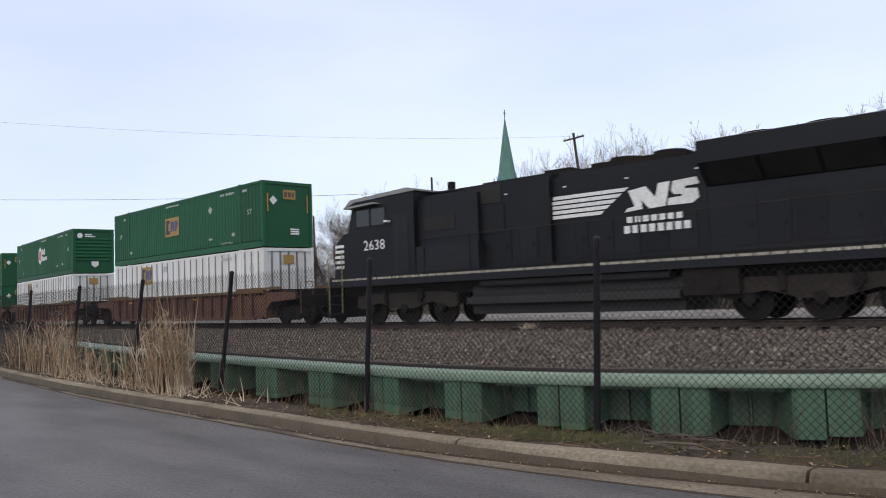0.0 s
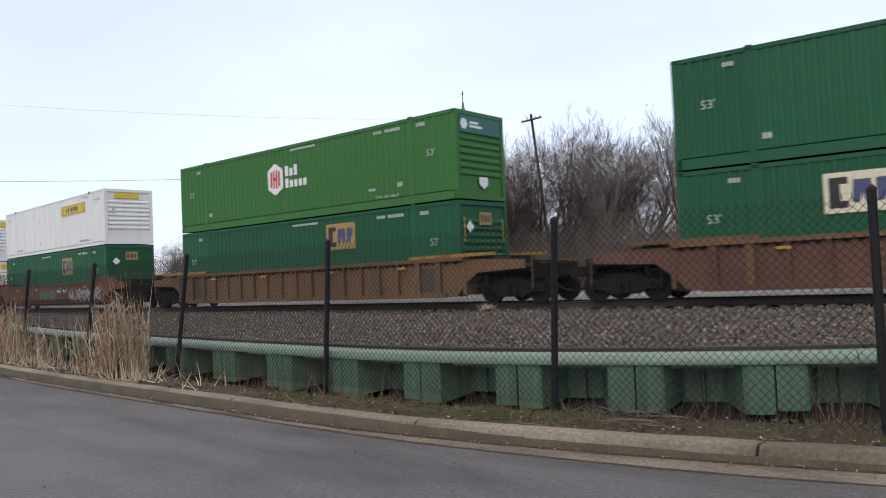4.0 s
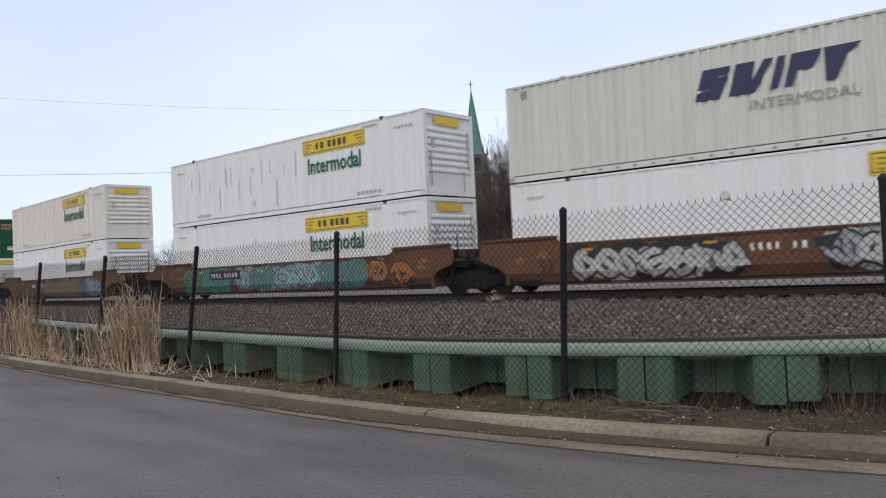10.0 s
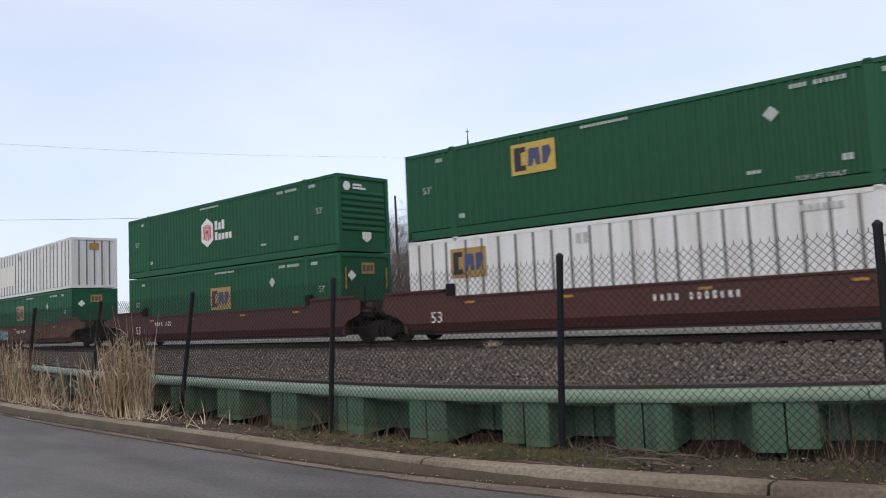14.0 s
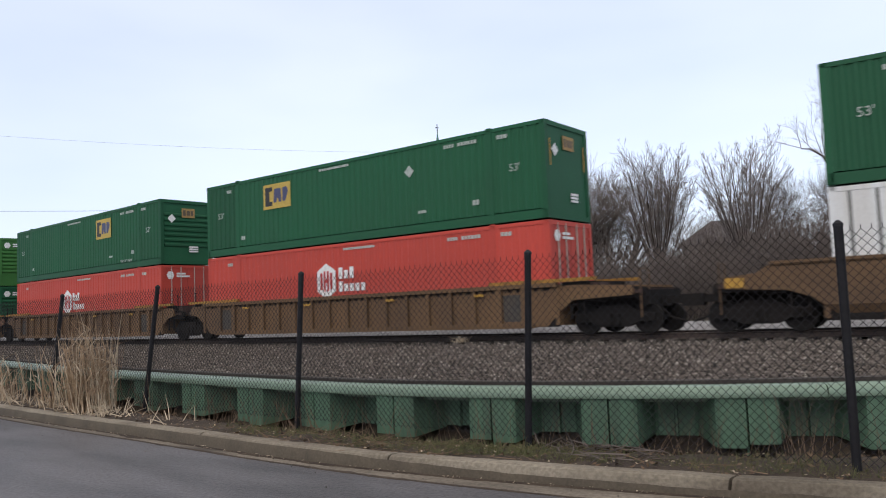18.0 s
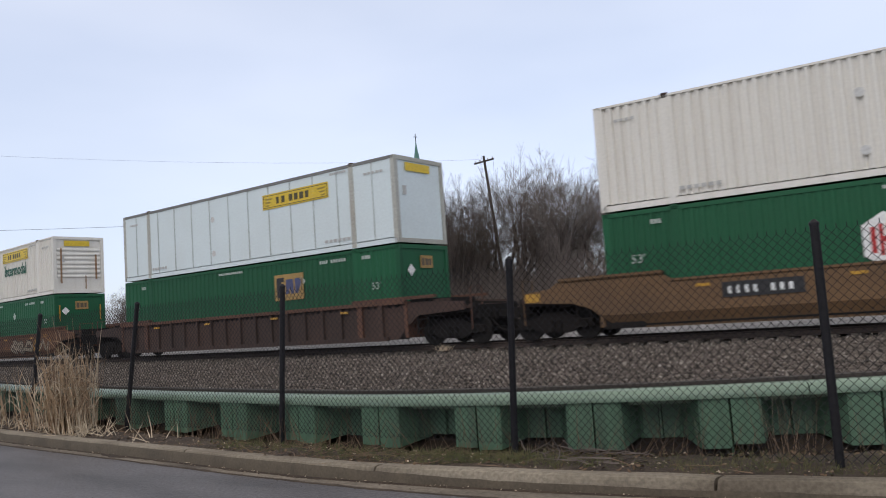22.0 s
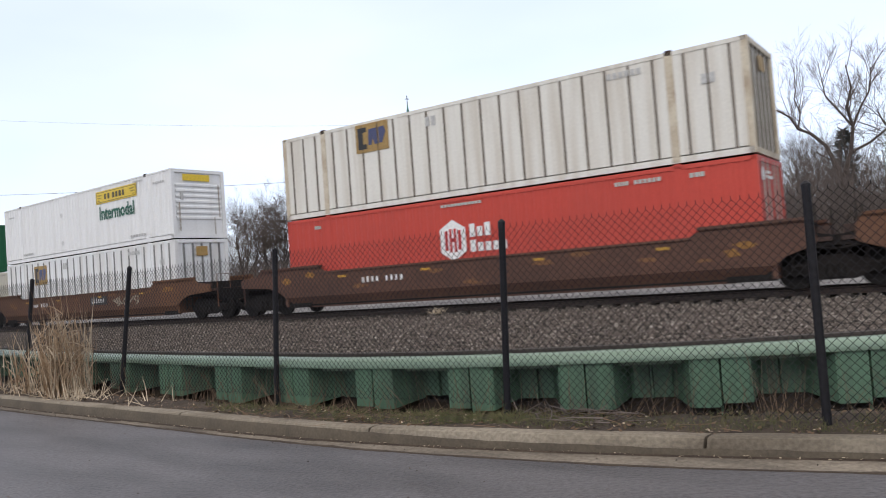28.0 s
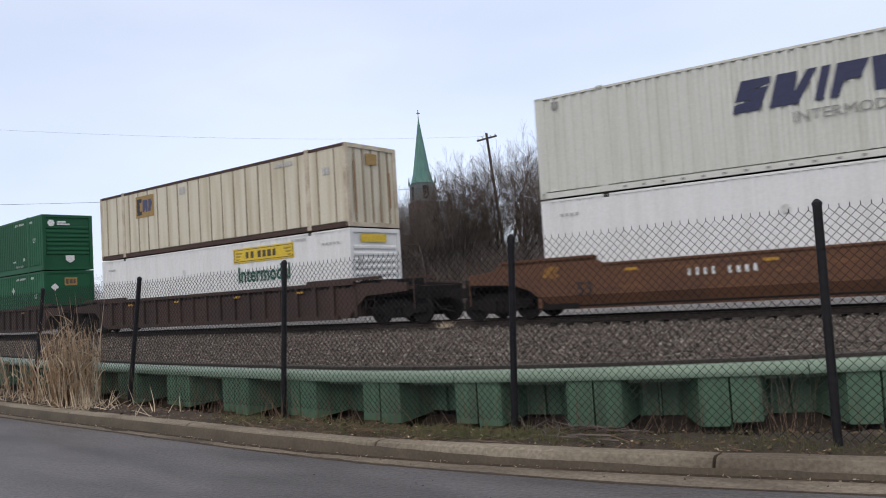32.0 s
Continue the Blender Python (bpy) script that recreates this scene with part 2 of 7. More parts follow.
LOCOTANK = mat("dusty_fuel_tank_paint", (0.026, 0.025, 0.026), 0.55, dirt=(0.045, 0.039, 0.034), amount=0.6, big=0.8, bump=0.05, spec=0.3)
LOCOTRUCK = mat("brown_dusted_truck_steel", (0.040, 0.033, 0.029), 0.9, dirt=(0.022, 0.018, 0.016), amount=0.6, big=1.5, spec=0.15)
GRILLE = mat("dark_grille", (0.012, 0.012, 0.013), 0.8, amount=0.2)
HANDRAIL = mat("worn_yellow_rail", (0.30, 0.24, 0.10), 0.6, amount=0.4)
RAILSTEEL = mat("brown_rail_web", (0.045, 0.030, 0.024), 0.8, amount=0.4)
RAILTOP = mat("worn_rail_head", (0.22, 0.20, 0.19), 0.4, 0.8, amount=0.15)
TIE = mat("old_timber_tie", (0.08, 0.066, 0.055), 0.9, amount=0.5, stretch=0.2, vary=0.2)
BALLAST = stone_mat("ballast_stone", [(0.024, 0.018, 0.015), (0.060, 0.046, 0.038), (0.096, 0.075, 0.062), (0.135, 0.110, 0.094), (0.36, 0.315, 0.28)], 24.0, dist=0.05)
PALEBALLAST = stone_mat("pale_far_ballast", [(0.07, 0.067, 0.067), (0.17, 0.163, 0.163), (0.26, 0.25, 0.25), (0.45, 0.44, 0.43)], 15.0)
STONE = mat("loose_ballast_stone", (0.115, 0.096, 0.081), 0.95, amount=0.5, island=0.75, big=20.0, fine=60.0)
PALESTONE = mat("pale_ballast_stone", (0.33, 0.295, 0.26), 0.95, amount=0.4, island=0.35, big=20.0, fine=60.0)
PILEGREEN = mat("green_sheet_pile_paint", (0.094, 0.176, 0.112), 0.6, dirt=(0.062, 0.096, 0.066), amount=0.55, big=1.4, streak=0.3, bump=0.12, vary=0.10, grain=0.10)
CAPGREEN = mat("pale_green_cap_paint", (0.19, 0.27, 0.20), 0.36, dirt=(0.10, 0.15, 0.11), amount=0.5, bump=0.1, grain=0.05)
BLACKSTEEL = mat("black_fence_coating", (0.011, 0.0105, 0.0135), 0.6, amount=0.15, dirt=(0.03, 0.027, 0.025), spec=0.25)
WIRE = mat("black_vinyl_wire", (0.018, 0.0175, 0.020), 0.7, amount=0.1, bump=0.0, spec=0.12)
CONCRETE = mat("weathered_concrete", (0.218, 0.187, 0.143), 0.9, dirt=(0.07, 0.054, 0.038), amount=0.85, big=1.7, along=2.0, fine=30.0, bump=0.45, vary=0.08, grain=0.24, low=0.40, high=0.72)
GUTTER = mat("stained_gutter_concrete", (0.22, 0.187, 0.147), 0.9, dirt=(0.045, 0.037, 0.03), amount=0.9, big=2.0, along=3.0, fine=24.0, bump=0.4, vary=0.06, grain=0.28, low=0.34, high=0.70)
ASPHALT = mat("grey_asphalt", (0.091, 0.085, 0.089), 0.52, dirt=(0.044, 0.041, 0.0435), amount=1.0, big=1.5, fine=26.0, bump=0.6, along=3.0, grain=0.36, low=0.42, high=0.66)
# one dark colour for the kerb's damp stain and its painted shade
STAINSHADE = mat("damp_stain_and_shade", (0.092, 0.074, 0.052), 0.85, dirt=(0.05, 0.04, 0.03), amount=0.7, big=3.0, fine=40.0, bump=0.3)
DIRT = mat("bare_verge_soil", (0.039, 0.027, 0.0195), 0.95, dirt=(0.085, 0.062, 0.042), amount=0.7, big=3.0, fine=45.0, bump=0.8)
FIELD = mat("dull_grass_ground", (0.055, 0.055, 0.030), 0.95, dirt=(0.07, 0.055, 0.035), amount=0.7, big=0.08, fine=3.0, bump=0.3)
REED = mat("dry_reed", (0.345, 0.245, 0.155), 0.85, dirt=(0.20, 0.125, 0.075), amount=0.7, big=3.0, fine=25.0, bump=0.0)
STRAW = mat("bleached_straw", (0.50, 0.41, 0.30), 0.85, dirt=(0.30, 0.23, 0.15), amount=0.6, big=3.0, bump=0.0)
DEADSTEM = mat("dead_weed_stem", (0.17, 0.115, 0.075), 0.9, dirt=(0.09, 0.06, 0.045), amount=0.6, big=4.0, bump=0.0)
GRASS = mat("thin_green_grass", (0.08, 0.088, 0.034), 0.85, dirt=(0.16, 0.13, 0.06), amount=0.7, big=5.0, bump=0.0)
SCRAP = mat("bleached_leaf_scrap", (0.36, 0.29, 0.21), 0.9, dirt=(0.17, 0.12, 0.08), amount=0.6, big=6.0, island=0.4)
LEAFDEAD = mat("fallen_dead_leaf", (0.12, 0.075, 0.045), 0.9, dirt=(0.20, 0.15, 0.09), amount=0.6, big=6.0)
TWIGMID = mat("dark_brown_twig", (0.125, 0.102, 0.09), 0.95, dirt=(0.08, 0.064, 0.056), amount=0.5, big=1.0, bump=0.0)
ROOFING = mat("grey_shingle", (0.105, 0.092, 0.094), 0.9, dirt=(0.09, 0.08, 0.08), amount=0.6, big=0.6, fine=9.0)
SIDING = mat("dull_house_siding", (0.15, 0.135, 0.13), 0.85, amount=0.4)
BARKDARK = mat("dark_wet_bark", (0.075, 0.06, 0.052), 0.95, dirt=(0.04, 0.032, 0.03), amount=0.6, big=2.0, fine=30.0)
BARK = mat("grey_brown_bark", (0.125, 0.106, 0.095), 0.95, dirt=(0.05, 0.04, 0.037), amount=0.6, big=2.0, fine=30.0)
TWIG = mat("brown_twig", (0.20, 0.170, 0.157), 0.95, dirt=(0.13, 0.108, 0.098), amount=0.5, big=1.0, bump=0.0)
BRUSH = mat("dull_brown_brush", (0.115, 0.093, 0.08), 0.95, dirt=(0.16, 0.13, 0.108), amount=0.6, big=0.3, bump=0.0)
EVERGREEN = mat("dark_evergreen", (0.05, 0.058, 0.055), 0.9, amount=0.4)
BELFRY = mat("blue_grey_louvre", (0.13, 0.16, 0.17), 0.7, dirt=(0.07, 0.09, 0.095), amount=0.5)
COPPER = mat("green_copper", (0.10, 0.22, 0.19), 0.65, dirt=(0.06, 0.14, 0.125), amount=0.5, big=0.3, streak=0.2)
BRICK = mat("dark_church_brick", (0.07, 0.046, 0.038), 0.9, dirt=(0.04, 0.028, 0.025), amount=0.5, big=0.3, fine=6.0)
POLEWOOD = mat("weathered_pole_wood", (0.05, 0.041, 0.036), 0.9, amount=0.5, stretch=3.0)
CABLE = mat("black_cable", (0.03, 0.03, 0.035), 0.6, bump=0.0)
INSULATOR = mat("pale_insulator", (0.5, 0.5, 0.48), 0.4, bump=0.0)


# ------------------------------------------------------------- mesh helpers
def box(bm, x0, x1, y0, y1, z0, z1):
    v = [bm.verts.new(c) for c in ((x0, y0, z0), (x1, y0, z0), (x1, y1, z0), (x0, y1, z0), (x0, y0, z1), (x1, y0, z1), (x1, y1, z1), (x0, y1, z1))]
    for f in ((3, 2, 1, 0), (4, 5, 6, 7), (0, 1, 5, 4), (1, 2, 6, 5), (2, 3, 7, 6), (3, 0, 4, 7)):
        bm.faces.new([v[i] for i in f])
    return v


def boxes(*rows):
    bm = bmesh.new()
    for r in rows:
        box(bm, *r)
    return bm


def soft_box(x0, x1, y0, y1, z0, z1, r):
    bm = boxes((x0, x1, y0, y1, z0, z1))
    bmesh.ops.bevel(bm, geom=bm.edges[:], offset=r, segments=2, affect="EDGES")
    return bm


def prism(bm, outline, a, b, axis="y"):
    """A closed outline in two axes, drawn out along the third from a to b."""
    def at(p, q, d):
        return {"y": (p, d, q), "x": (d, p, q), "z": (p, q, d)}[axis]
    lo = [bm.verts.new(at(p, q, a)) for p, q in outline]
    hi = [bm.verts.new(at(p, q, b)) for p, q in outline]
    n = len(outline)
    bm.faces.new(lo)
    bm.faces.new(hi[::-1])
    for i in range(n):
        bm.faces.new((lo[i], hi[i], hi[(i + 1) % n], lo[(i + 1) % n]))
    return bm


def tube(bm, pts, radii, sides=6, cap=True):
    """A tapered tube along points."""
    rings = []
    pts = [Vector(p) for p in pts]
    for i, p in enumerate(pts):
        d = (pts[min(i + 1, len(pts) - 1)] - pts[max(i - 1, 0)]).normalized()
        u = d.cross(Vector((0.31, 0.52, 0.79)))
        u = (u if u.length > 0.05 else d.cross(Vector((1, 0, 0)))).normalized()
        w = d.cross(u)
        r = radii[i] if hasattr(radii, "__len__") else radii
        rings.append([bm.verts.new(p + (u * math.cos(k * math.tau / sides) + w * math.sin(k * math.tau / sides)) * r) for k in range(sides)])
    for a, b in zip(rings, rings[1:]):
        for k in range(sides):
            bm.faces.new((a[k], a[(k + 1) % sides], b[(k + 1) % sides], b[k]))
    if cap:
        bm.faces.new(rings[0][::-1])
        bm.faces.new(rings[-1])
    return bm


def disc(bm, x, y0, y1, z, r, sides=20):
    """A short cylinder whose axis runs along y."""
    return tube(bm, ((x, y0, z), (x, y1, z)), r, sides)


def finish(bm, name, material, smooth=False):
    bmesh.ops.recalc_face_normals(bm, faces=bm.faces[:])
    me = bpy.data.meshes.new(name)
    bm.to_mesh(me)
    bm.free()
    me.materials.append(material)
    if smooth:
        me.shade_smooth()
    return me


def part(name, bm, material, parent, label="", smooth=False, m=None):
    """Links a bmesh, or a mesh, as one mesh object under a thing or a part."""
    me = finish(bm, name, material, smooth) if isinstance(bm, bmesh.types.BMesh) else bm
    ob = new(name, me)
    ob.parent = parent
    if m is not None:
        ob.matrix_basis = m
    if label:
        ob["label"] = label
    if name in ("marking", "lettering_strip", "sill_stripe", "red_mark", "graffiti_cloud", "notch_row"):
        ob["kind"] = "stuff"
    return ob


def thing(name, label, category, group="", kind="", m=None):
    ob = new(name)
    ob.empty_display_size = 0.3
    if m is not None:
        ob.matrix_basis = m
    return tagged(ob, label, category, group, kind)


def solid(name, bm, material, label, category, group="", kind="", smooth=False, m=None):
    ob = new(name, finish(bm, name, material, smooth))
    if m is not None:
        ob.matrix_basis = m
    return tagged(ob, label, category, group, kind)


def raw(name, verts, faces, material, smooth=False):
    me = bpy.data.meshes.new(name)
    me.from_pydata(verts, [], faces)
    me.materials.append(material)
    if smooth:
        me.shade_smooth()
    me.update()
    return me


WORDS = {}


def word(text, size, material, shear=0.0, thick=0.004, squeeze=1.0, bold=0.0):
    """Lettering as a mesh that stands on the x axis and faces -y."""
    key = (text, size, material.name, shear, squeeze, bold)
    if key not in WORDS:
        cu = bpy.data.curves.new("lettering", "FONT")
        cu.body, cu.size, cu.shear, cu.extrude, cu.resolution_u, cu.offset = text, size, shear, thick, 2, bold
        ob = bpy.data.objects.new("lettering", cu)
        me = bpy.data.meshes.new_from_object(ob)
        me.transform(Matrix.Diagonal((squeeze, 1, 1, 1)))
        me.transform(Matrix.Rotation(radians(90), 4, "X"))
        me.materials.clear()
        me.materials.append(material)
        bpy.data.objects.remove(ob)
        WORDS[key] = me
    return WORDS[key]


# ------------------------------------------------------------- ground, road, kerb, wall
def kerb_n(s):
    d = max(-16.0, min(9.5, s + 7.4))
    n = 5.30 + (0.0042 if d < 0 else 0.022) * d * d
    bend = max(0.0, min(1.0, (s + 9.5) / 4.5))
    return n + (s + 7.4 - d) * 2 * (0.0042 if d < 0 else 0.022) * d - 0.11 * bend * bend * (3 - 2 * bend)


def wall_n(s):
    d = s + 7.2
    if d < 0:
        return 6.70 - 0.044 * d + 0.0052 * d * d
    e = min(d, 6.2)
    return 6.70 + 0.055 * e * e + (d - e) * 0.11 * e


def gutter_w(s):
    return 0.10 + min(0.06, max(0.0, 0.02 * (s + 17))) + min(0.18, max(0.0, 0.045 * (s + 6.2)))


def strip(name, s_list, across, material, label, category, kind="structure", smooth=True):
    """A sheet along the track: across(s) gives the (n, z) of its columns."""
    verts, faces = [], []
    cols = 0
    for s in s_list:
        row = across(s)
        cols = len(row)
        verts += [tuple(P(s, n, z)) for n, z in row]
    for i in range(len(s_list) - 1):
        for j in range(cols - 1):
            a = i * cols + j
            faces.append((a, a + cols, a + cols + 1, a + 1))
    return tagged(new(name, raw(name, verts, faces, material, smooth)), label, category, "", kind)


def steps(a, b, d):
    n = max(1, round((b - a) / d))
    return [a + (b - a) * i / n for i in range(n + 1)]


def wavy(x, y, k):
    return noise.noise(Vector((x * k, y * k, 3.7)))


def verge_lump(s, q):
    return 0.03 * wavy(s, q * 3, 1.9) + 0.03 * wavy(s, q * 3, 5.0) * min(1, q * 4) - (0.24 * min(1.0, max(0, q - 0.4) / 0.4) - 0.16 * min(1.0, max(0, q - 0.9) / 0.2))


# the land reaches the horizon and rises to a low wooded hill behind the line
def land_z(s, n):
    if n < 30:
        return -0.35
    h = min(1.0, (n - 30) / 45.0)
    hill = 6.0 * math.exp(-((s - 12) / 30.0) ** 2) + 2.0 * math.exp(-((s + 60) / 60.0) ** 2)
    return -0.35 + h * h * (3 - 2 * h) * hill + 0.25 * wavy(s, n, 0.15) * h


land_n = [-2500, -600, -150, -40, -8, 4, 12, 22, 30, 34, 38, 43, 48, 54, 60, 68, 78, 90, 110, 150, 250, 600, 1500, 3000]
land_s = [-3000, -1200, -500, -250] + steps(-160, 100, 7.0) + [150, 260, 600, 1500, 3000]
strip("ground", land_s, lambda s: [(n, land_z(s, n)) for n in land_n], FIELD, "dull winter grass and earth reaching the horizon", "ground")

road_s = [-400, -200, -100, -60] + steps(-40, -18.2, 1.0) + steps(-18, 6, 0.08) + steps(6.5, 12, 0.5) + [30, 80, 200, 400]
strip("road", road_s, lambda s: [(-30, 0.0), (-12, 0.0), (-5, 0.0), (0, 0.0), (2.5, 0.0), (4, 0.0), (kerb_n(s) - gutter_w(s) + 0.025 * wavy(s, 0, 1.7) + 0.012 * wavy(s, 3, 6.0), 0.001)], ASPHALT, "worn grey asphalt road with faint wheel tracks", "road")
strip("gutter", [-400, -100, -60] + steps(-40, 12, 0.5) + [60, 200], lambda s: [(kerb_n(s) - gutter_w(s) - 0.06, -0.012), (kerb_n(s) - gutter_w(s) * 0.5, 0.008), (kerb_n(s) + 0.05, 0.012)], GUTTER, "stained concrete gutter pan beside the road", "gutter")
strip("verge", [-400, -100, -60] + steps(-40, -16, 0.3) + steps(-15.94, 4, 0.06) + steps(4.3, 12, 0.3) + [60, 200],
      lambda s: [(kerb_n(s) + 0.08, 0.10)] + [(kerb_n(s) + 0.10 + (wall_n(s) + 0.12 - kerb_n(s)) * q, 0.135 + verge_lump(s, q) + 0.012 * wavy(s, q * 2, 14.0)) for q in (0.03, 0.12, 0.22, 0.34, 0.46, 0.56, 0.64, 0.72, 0.78, 0.86, 0.92, 1.0, 1.12, 1.25, 1.5)],
      DIRT, "bare brown soil verge with litter between kerb and wall", "verge")

# the ballast bed, from the wall to beyond the track
strip("ballast_bed", [-400, -200] + steps(-112, 50, 1.5),
      lambda s: [(wall_n(s) + 0.17, 0.455), (wall_n(s) + 0.20, 0.47)] + [(wall_n(s) + 0.22 + (track_n(s) - 1.6 - wall_n(s)) * q, 0.475 - 0.02 * math.sin(q * 3.1) + 0.025 * wavy(s, q * 12, 0.8) * (1 - q) + (-0.13 if q > 0.9 else (-0.06 if q > 0.8 else 0))) for q in (0.0, 0.1, 0.25, 0.4, 0.55, 0.7, 0.85, 1.0)]
      + [(track_n(s) - 0.9, 0.34), (track_n(s), 0.35), (track_n(s) + 0.9, 0.40), (track_n(s) + 2.2, 0.50), (track_n(s) + 4.5, 0.42), (track_n(s) + 7.5, -0.2)],
      BALLAST, "grey crushed stone ballast bed of the railway", "ballast")
# the stone beyond the track has a paler colour than the near bed
strip("far_ballast", [-400, -200] + steps(-112, 50, 1.5), lambda s: [(track_n(s) + 1.0, 0.46), (track_n(s) + 1.15, 0.52), (track_n(s) + 2.2, 0.545 + 0.02 * wavy(s, 1, 0.9)), (track_n(s) + 4.4, 0.54), (track_n(s) + 9.0, 0.55 + 0.02 * wavy(s, 4, 0.5)), (track_n(s) + 14.0, 0.5), (track_n(s) + 16.0, 0.1)],
      PALEBALLAST, "pale crushed stone beyond the track", "ballast")
# silt and leaf mould gathered along the foot of the kerb
strip("gutter_silt", steps(-38, 11, 0.06), lambda s: [(kerb_n(s) - 0.055 - (0.07 if s > -14 else 0.05) * max(0.0, wavy(s, 0, 1.3) + 0.05 + 0.5 * wavy(s, 2, 6.0)), 0.010), (kerb_n(s) - 0.045, 0.020), (kerb_n(s) + 0.0, 0.028)], DIRT, "dark silt and leaf mould along the kerb", "silt", "stuff")
strip("road_edge_grit", steps(-20, 8, 0.05), lambda s: [(kerb_n(s) - gutter_w(s) - 0.03 - 0.03 * max(0.0, wavy(s, 9, 1.1) + 0.6 * wavy(s, 4, 7.0)), 0.002), (kerb_n(s) - gutter_w(s) - 0.012, 0.006), (kerb_n(s) - gutter_w(s) + 0.012 + 0.03 * max(0.0, wavy(s, 7, 2.1) + 0.6 * wavy(s, 6, 8.0)), 0.004)], DIRT, "dark grit along the ragged asphalt edge", "grit", "stuff")

# a dark strip up the kerb face: damp stain, with the face's shade painted in
def stain_shade_row(s):
    rise = 0.042 + 0.075 / (1 + math.exp((s + 4.6) * 1.6)) + 0.022 * wavy(s, 3, 0.9) + 0.008 * wavy(s, 1, 5.0)
    rise = min(0.128, max(0.02, rise))
    face = ((0.0, -0.028), (0.02, -0.026), (0.075, -0.014), (0.115, 0.0), (0.138, 0.013))
    row = []
    for z in (0.012, 0.25 * rise + 0.02, 0.55 * rise + 0.02, 0.8 * rise + 0.02, rise + 0.02):
        z = min(z, 0.130)
        k = max(q for q in range(4) if face[q][0] <= z)
        (za, na), (zb, nb) = face[k], face[k + 1]
        row.append((kerb_n(s) + na + (nb - na) * (z - za) / (zb - za) - 0.009, z))
    return row


strip("kerb_stain", steps(-38, 11, 0.08), stain_shade_row, STAINSHADE, "dark damp stain and painted shade along the kerb face", "stain", "stuff")

# kerb stones, each about three metres long
kerb = thing("kerb", "weathered concrete kerb with open joints and stains", "kerb", "", "structure")
for k in range(-12, 6):
    a, b = -8.1 + 2.96 * k, -8.1 + 2.96 * (k + 1)
    bm = bmesh.new()
    ring_list = []
    for i, s in enumerate(steps(a + 0.012, b - 0.012, 0.37)):
        w = 0.010 * wavy(s, 0, 3.0)
        prof = ((-0.03, -0.02), (-0.026, 0.02), (-0.014, 0.075 + 0.6 * w), (0.0, 0.115 + w), (0.014, 0.140 + w), (0.05, 0.152 + w), (0.17, 0.15 + w), (0.185, 0.14), (0.19, 0.0))
        ring_list.append([bm.verts.new(P(s, kerb_n(s) + n + 0.004 * wavy(s, n * 9, 5.0), z)) for n, z in prof])
    for r0, r1 in zip(ring_list, ring_list[1:]):
        for j in range(len(prof) - 1):
            bm.faces.new((r0[j], r1[j], r1[j + 1], r0[j + 1]))
    bm.faces.new(ring_list[0])
    bm.faces.new(ring_list[-1][::-1])
    part("kerb_stone", bm, CONCRETE, kerb)

# sheet pile wall: pans with a lock in the middle, set in and out, under a rounded cap
wall = thing("sheet_pile_wall", "green painted steel sheet pile retaining wall with pale cap", "wall", "", "structure")


def wall_point(s, out, z):
    d = 0.02
    t = (P(s + d, wall_n(s + d)) - P(s - d, wall_n(s - d))).normalized()
    q = Vector((-t.y, t.x, 0))
    if q.dot(NX) < 0:
        q = -q
    return P(s, wall_n(s), z) - q * out


def pile_strip(line, z0, z1, rise=0.0):
    """A folded pan; its foot rises by the given share of its depth where it is set back."""
    bm = bmesh.new()
    lo = [bm.verts.new(wall_point(s, o, z0 + rise * max(0.0, 0.08 - o))) for s, o in line]
    hi = [bm.verts.new(wall_point(s, o, z1)) for s, o in line]
    for i in range(len(line) - 1):
        bm.faces.new((lo[i], lo[i + 1], hi[i + 1], hi[i]))
    return bm


foot = random.Random(4)
pile_mid = [-5.11 + 1.187 * k for k in range(9)]
step_back = 1.22
while pile_mid[0] > -26:
    pile_mid.insert(0, pile_mid[0] - step_back)
    step_back = min(1.75, step_back + 0.11)
for c, c2 in zip(pile_mid, pile_mid[1:]):
    g = c2 - c
    h, q = 0.205 * g, 0.006
    for side in (-1, 1):
        line = [(c + side * q, 0.02), (c + side * (q + 0.004), 0.10), (c + side * (h * 0.5), 0.105), (c + side * (h - 0.015), 0.10), (c + side * (h + 0.015), 0.08), (c + side * (h + 0.075), -0.12), (c + side * (h + 0.16), -0.38)]
        part("pan", pile_strip(line, foot.uniform(0.0, 0.07), 0.54, 0.13), PILEGREEN, wall)
    part("pile_lock", pile_strip([(c - 0.012, 0.035), (c, 0.05), (c + 0.012, 0.035)], -0.25, 0.53), PILEGREEN, wall)
    part("back_pan", pile_strip([(c + h + 0.15, -0.36), (c + h + 0.18, -0.39), (c + 0.5 * g - 0.02, -0.39), (c + 0.5 * g - 0.01, -0.34), (c + 0.5 * g + 0.01, -0.34), (c + 0.5 * g + 0.02, -0.39), (c2 - h - 0.18, -0.39), (c2 - h - 0.15, -0.36)], foot.uniform(0.05, 0.13), 0.54), PILEGREEN, wall)
cap_edges = [-26, -20, -14, -8.9, -5.35, -2.1, 1.5, 6]
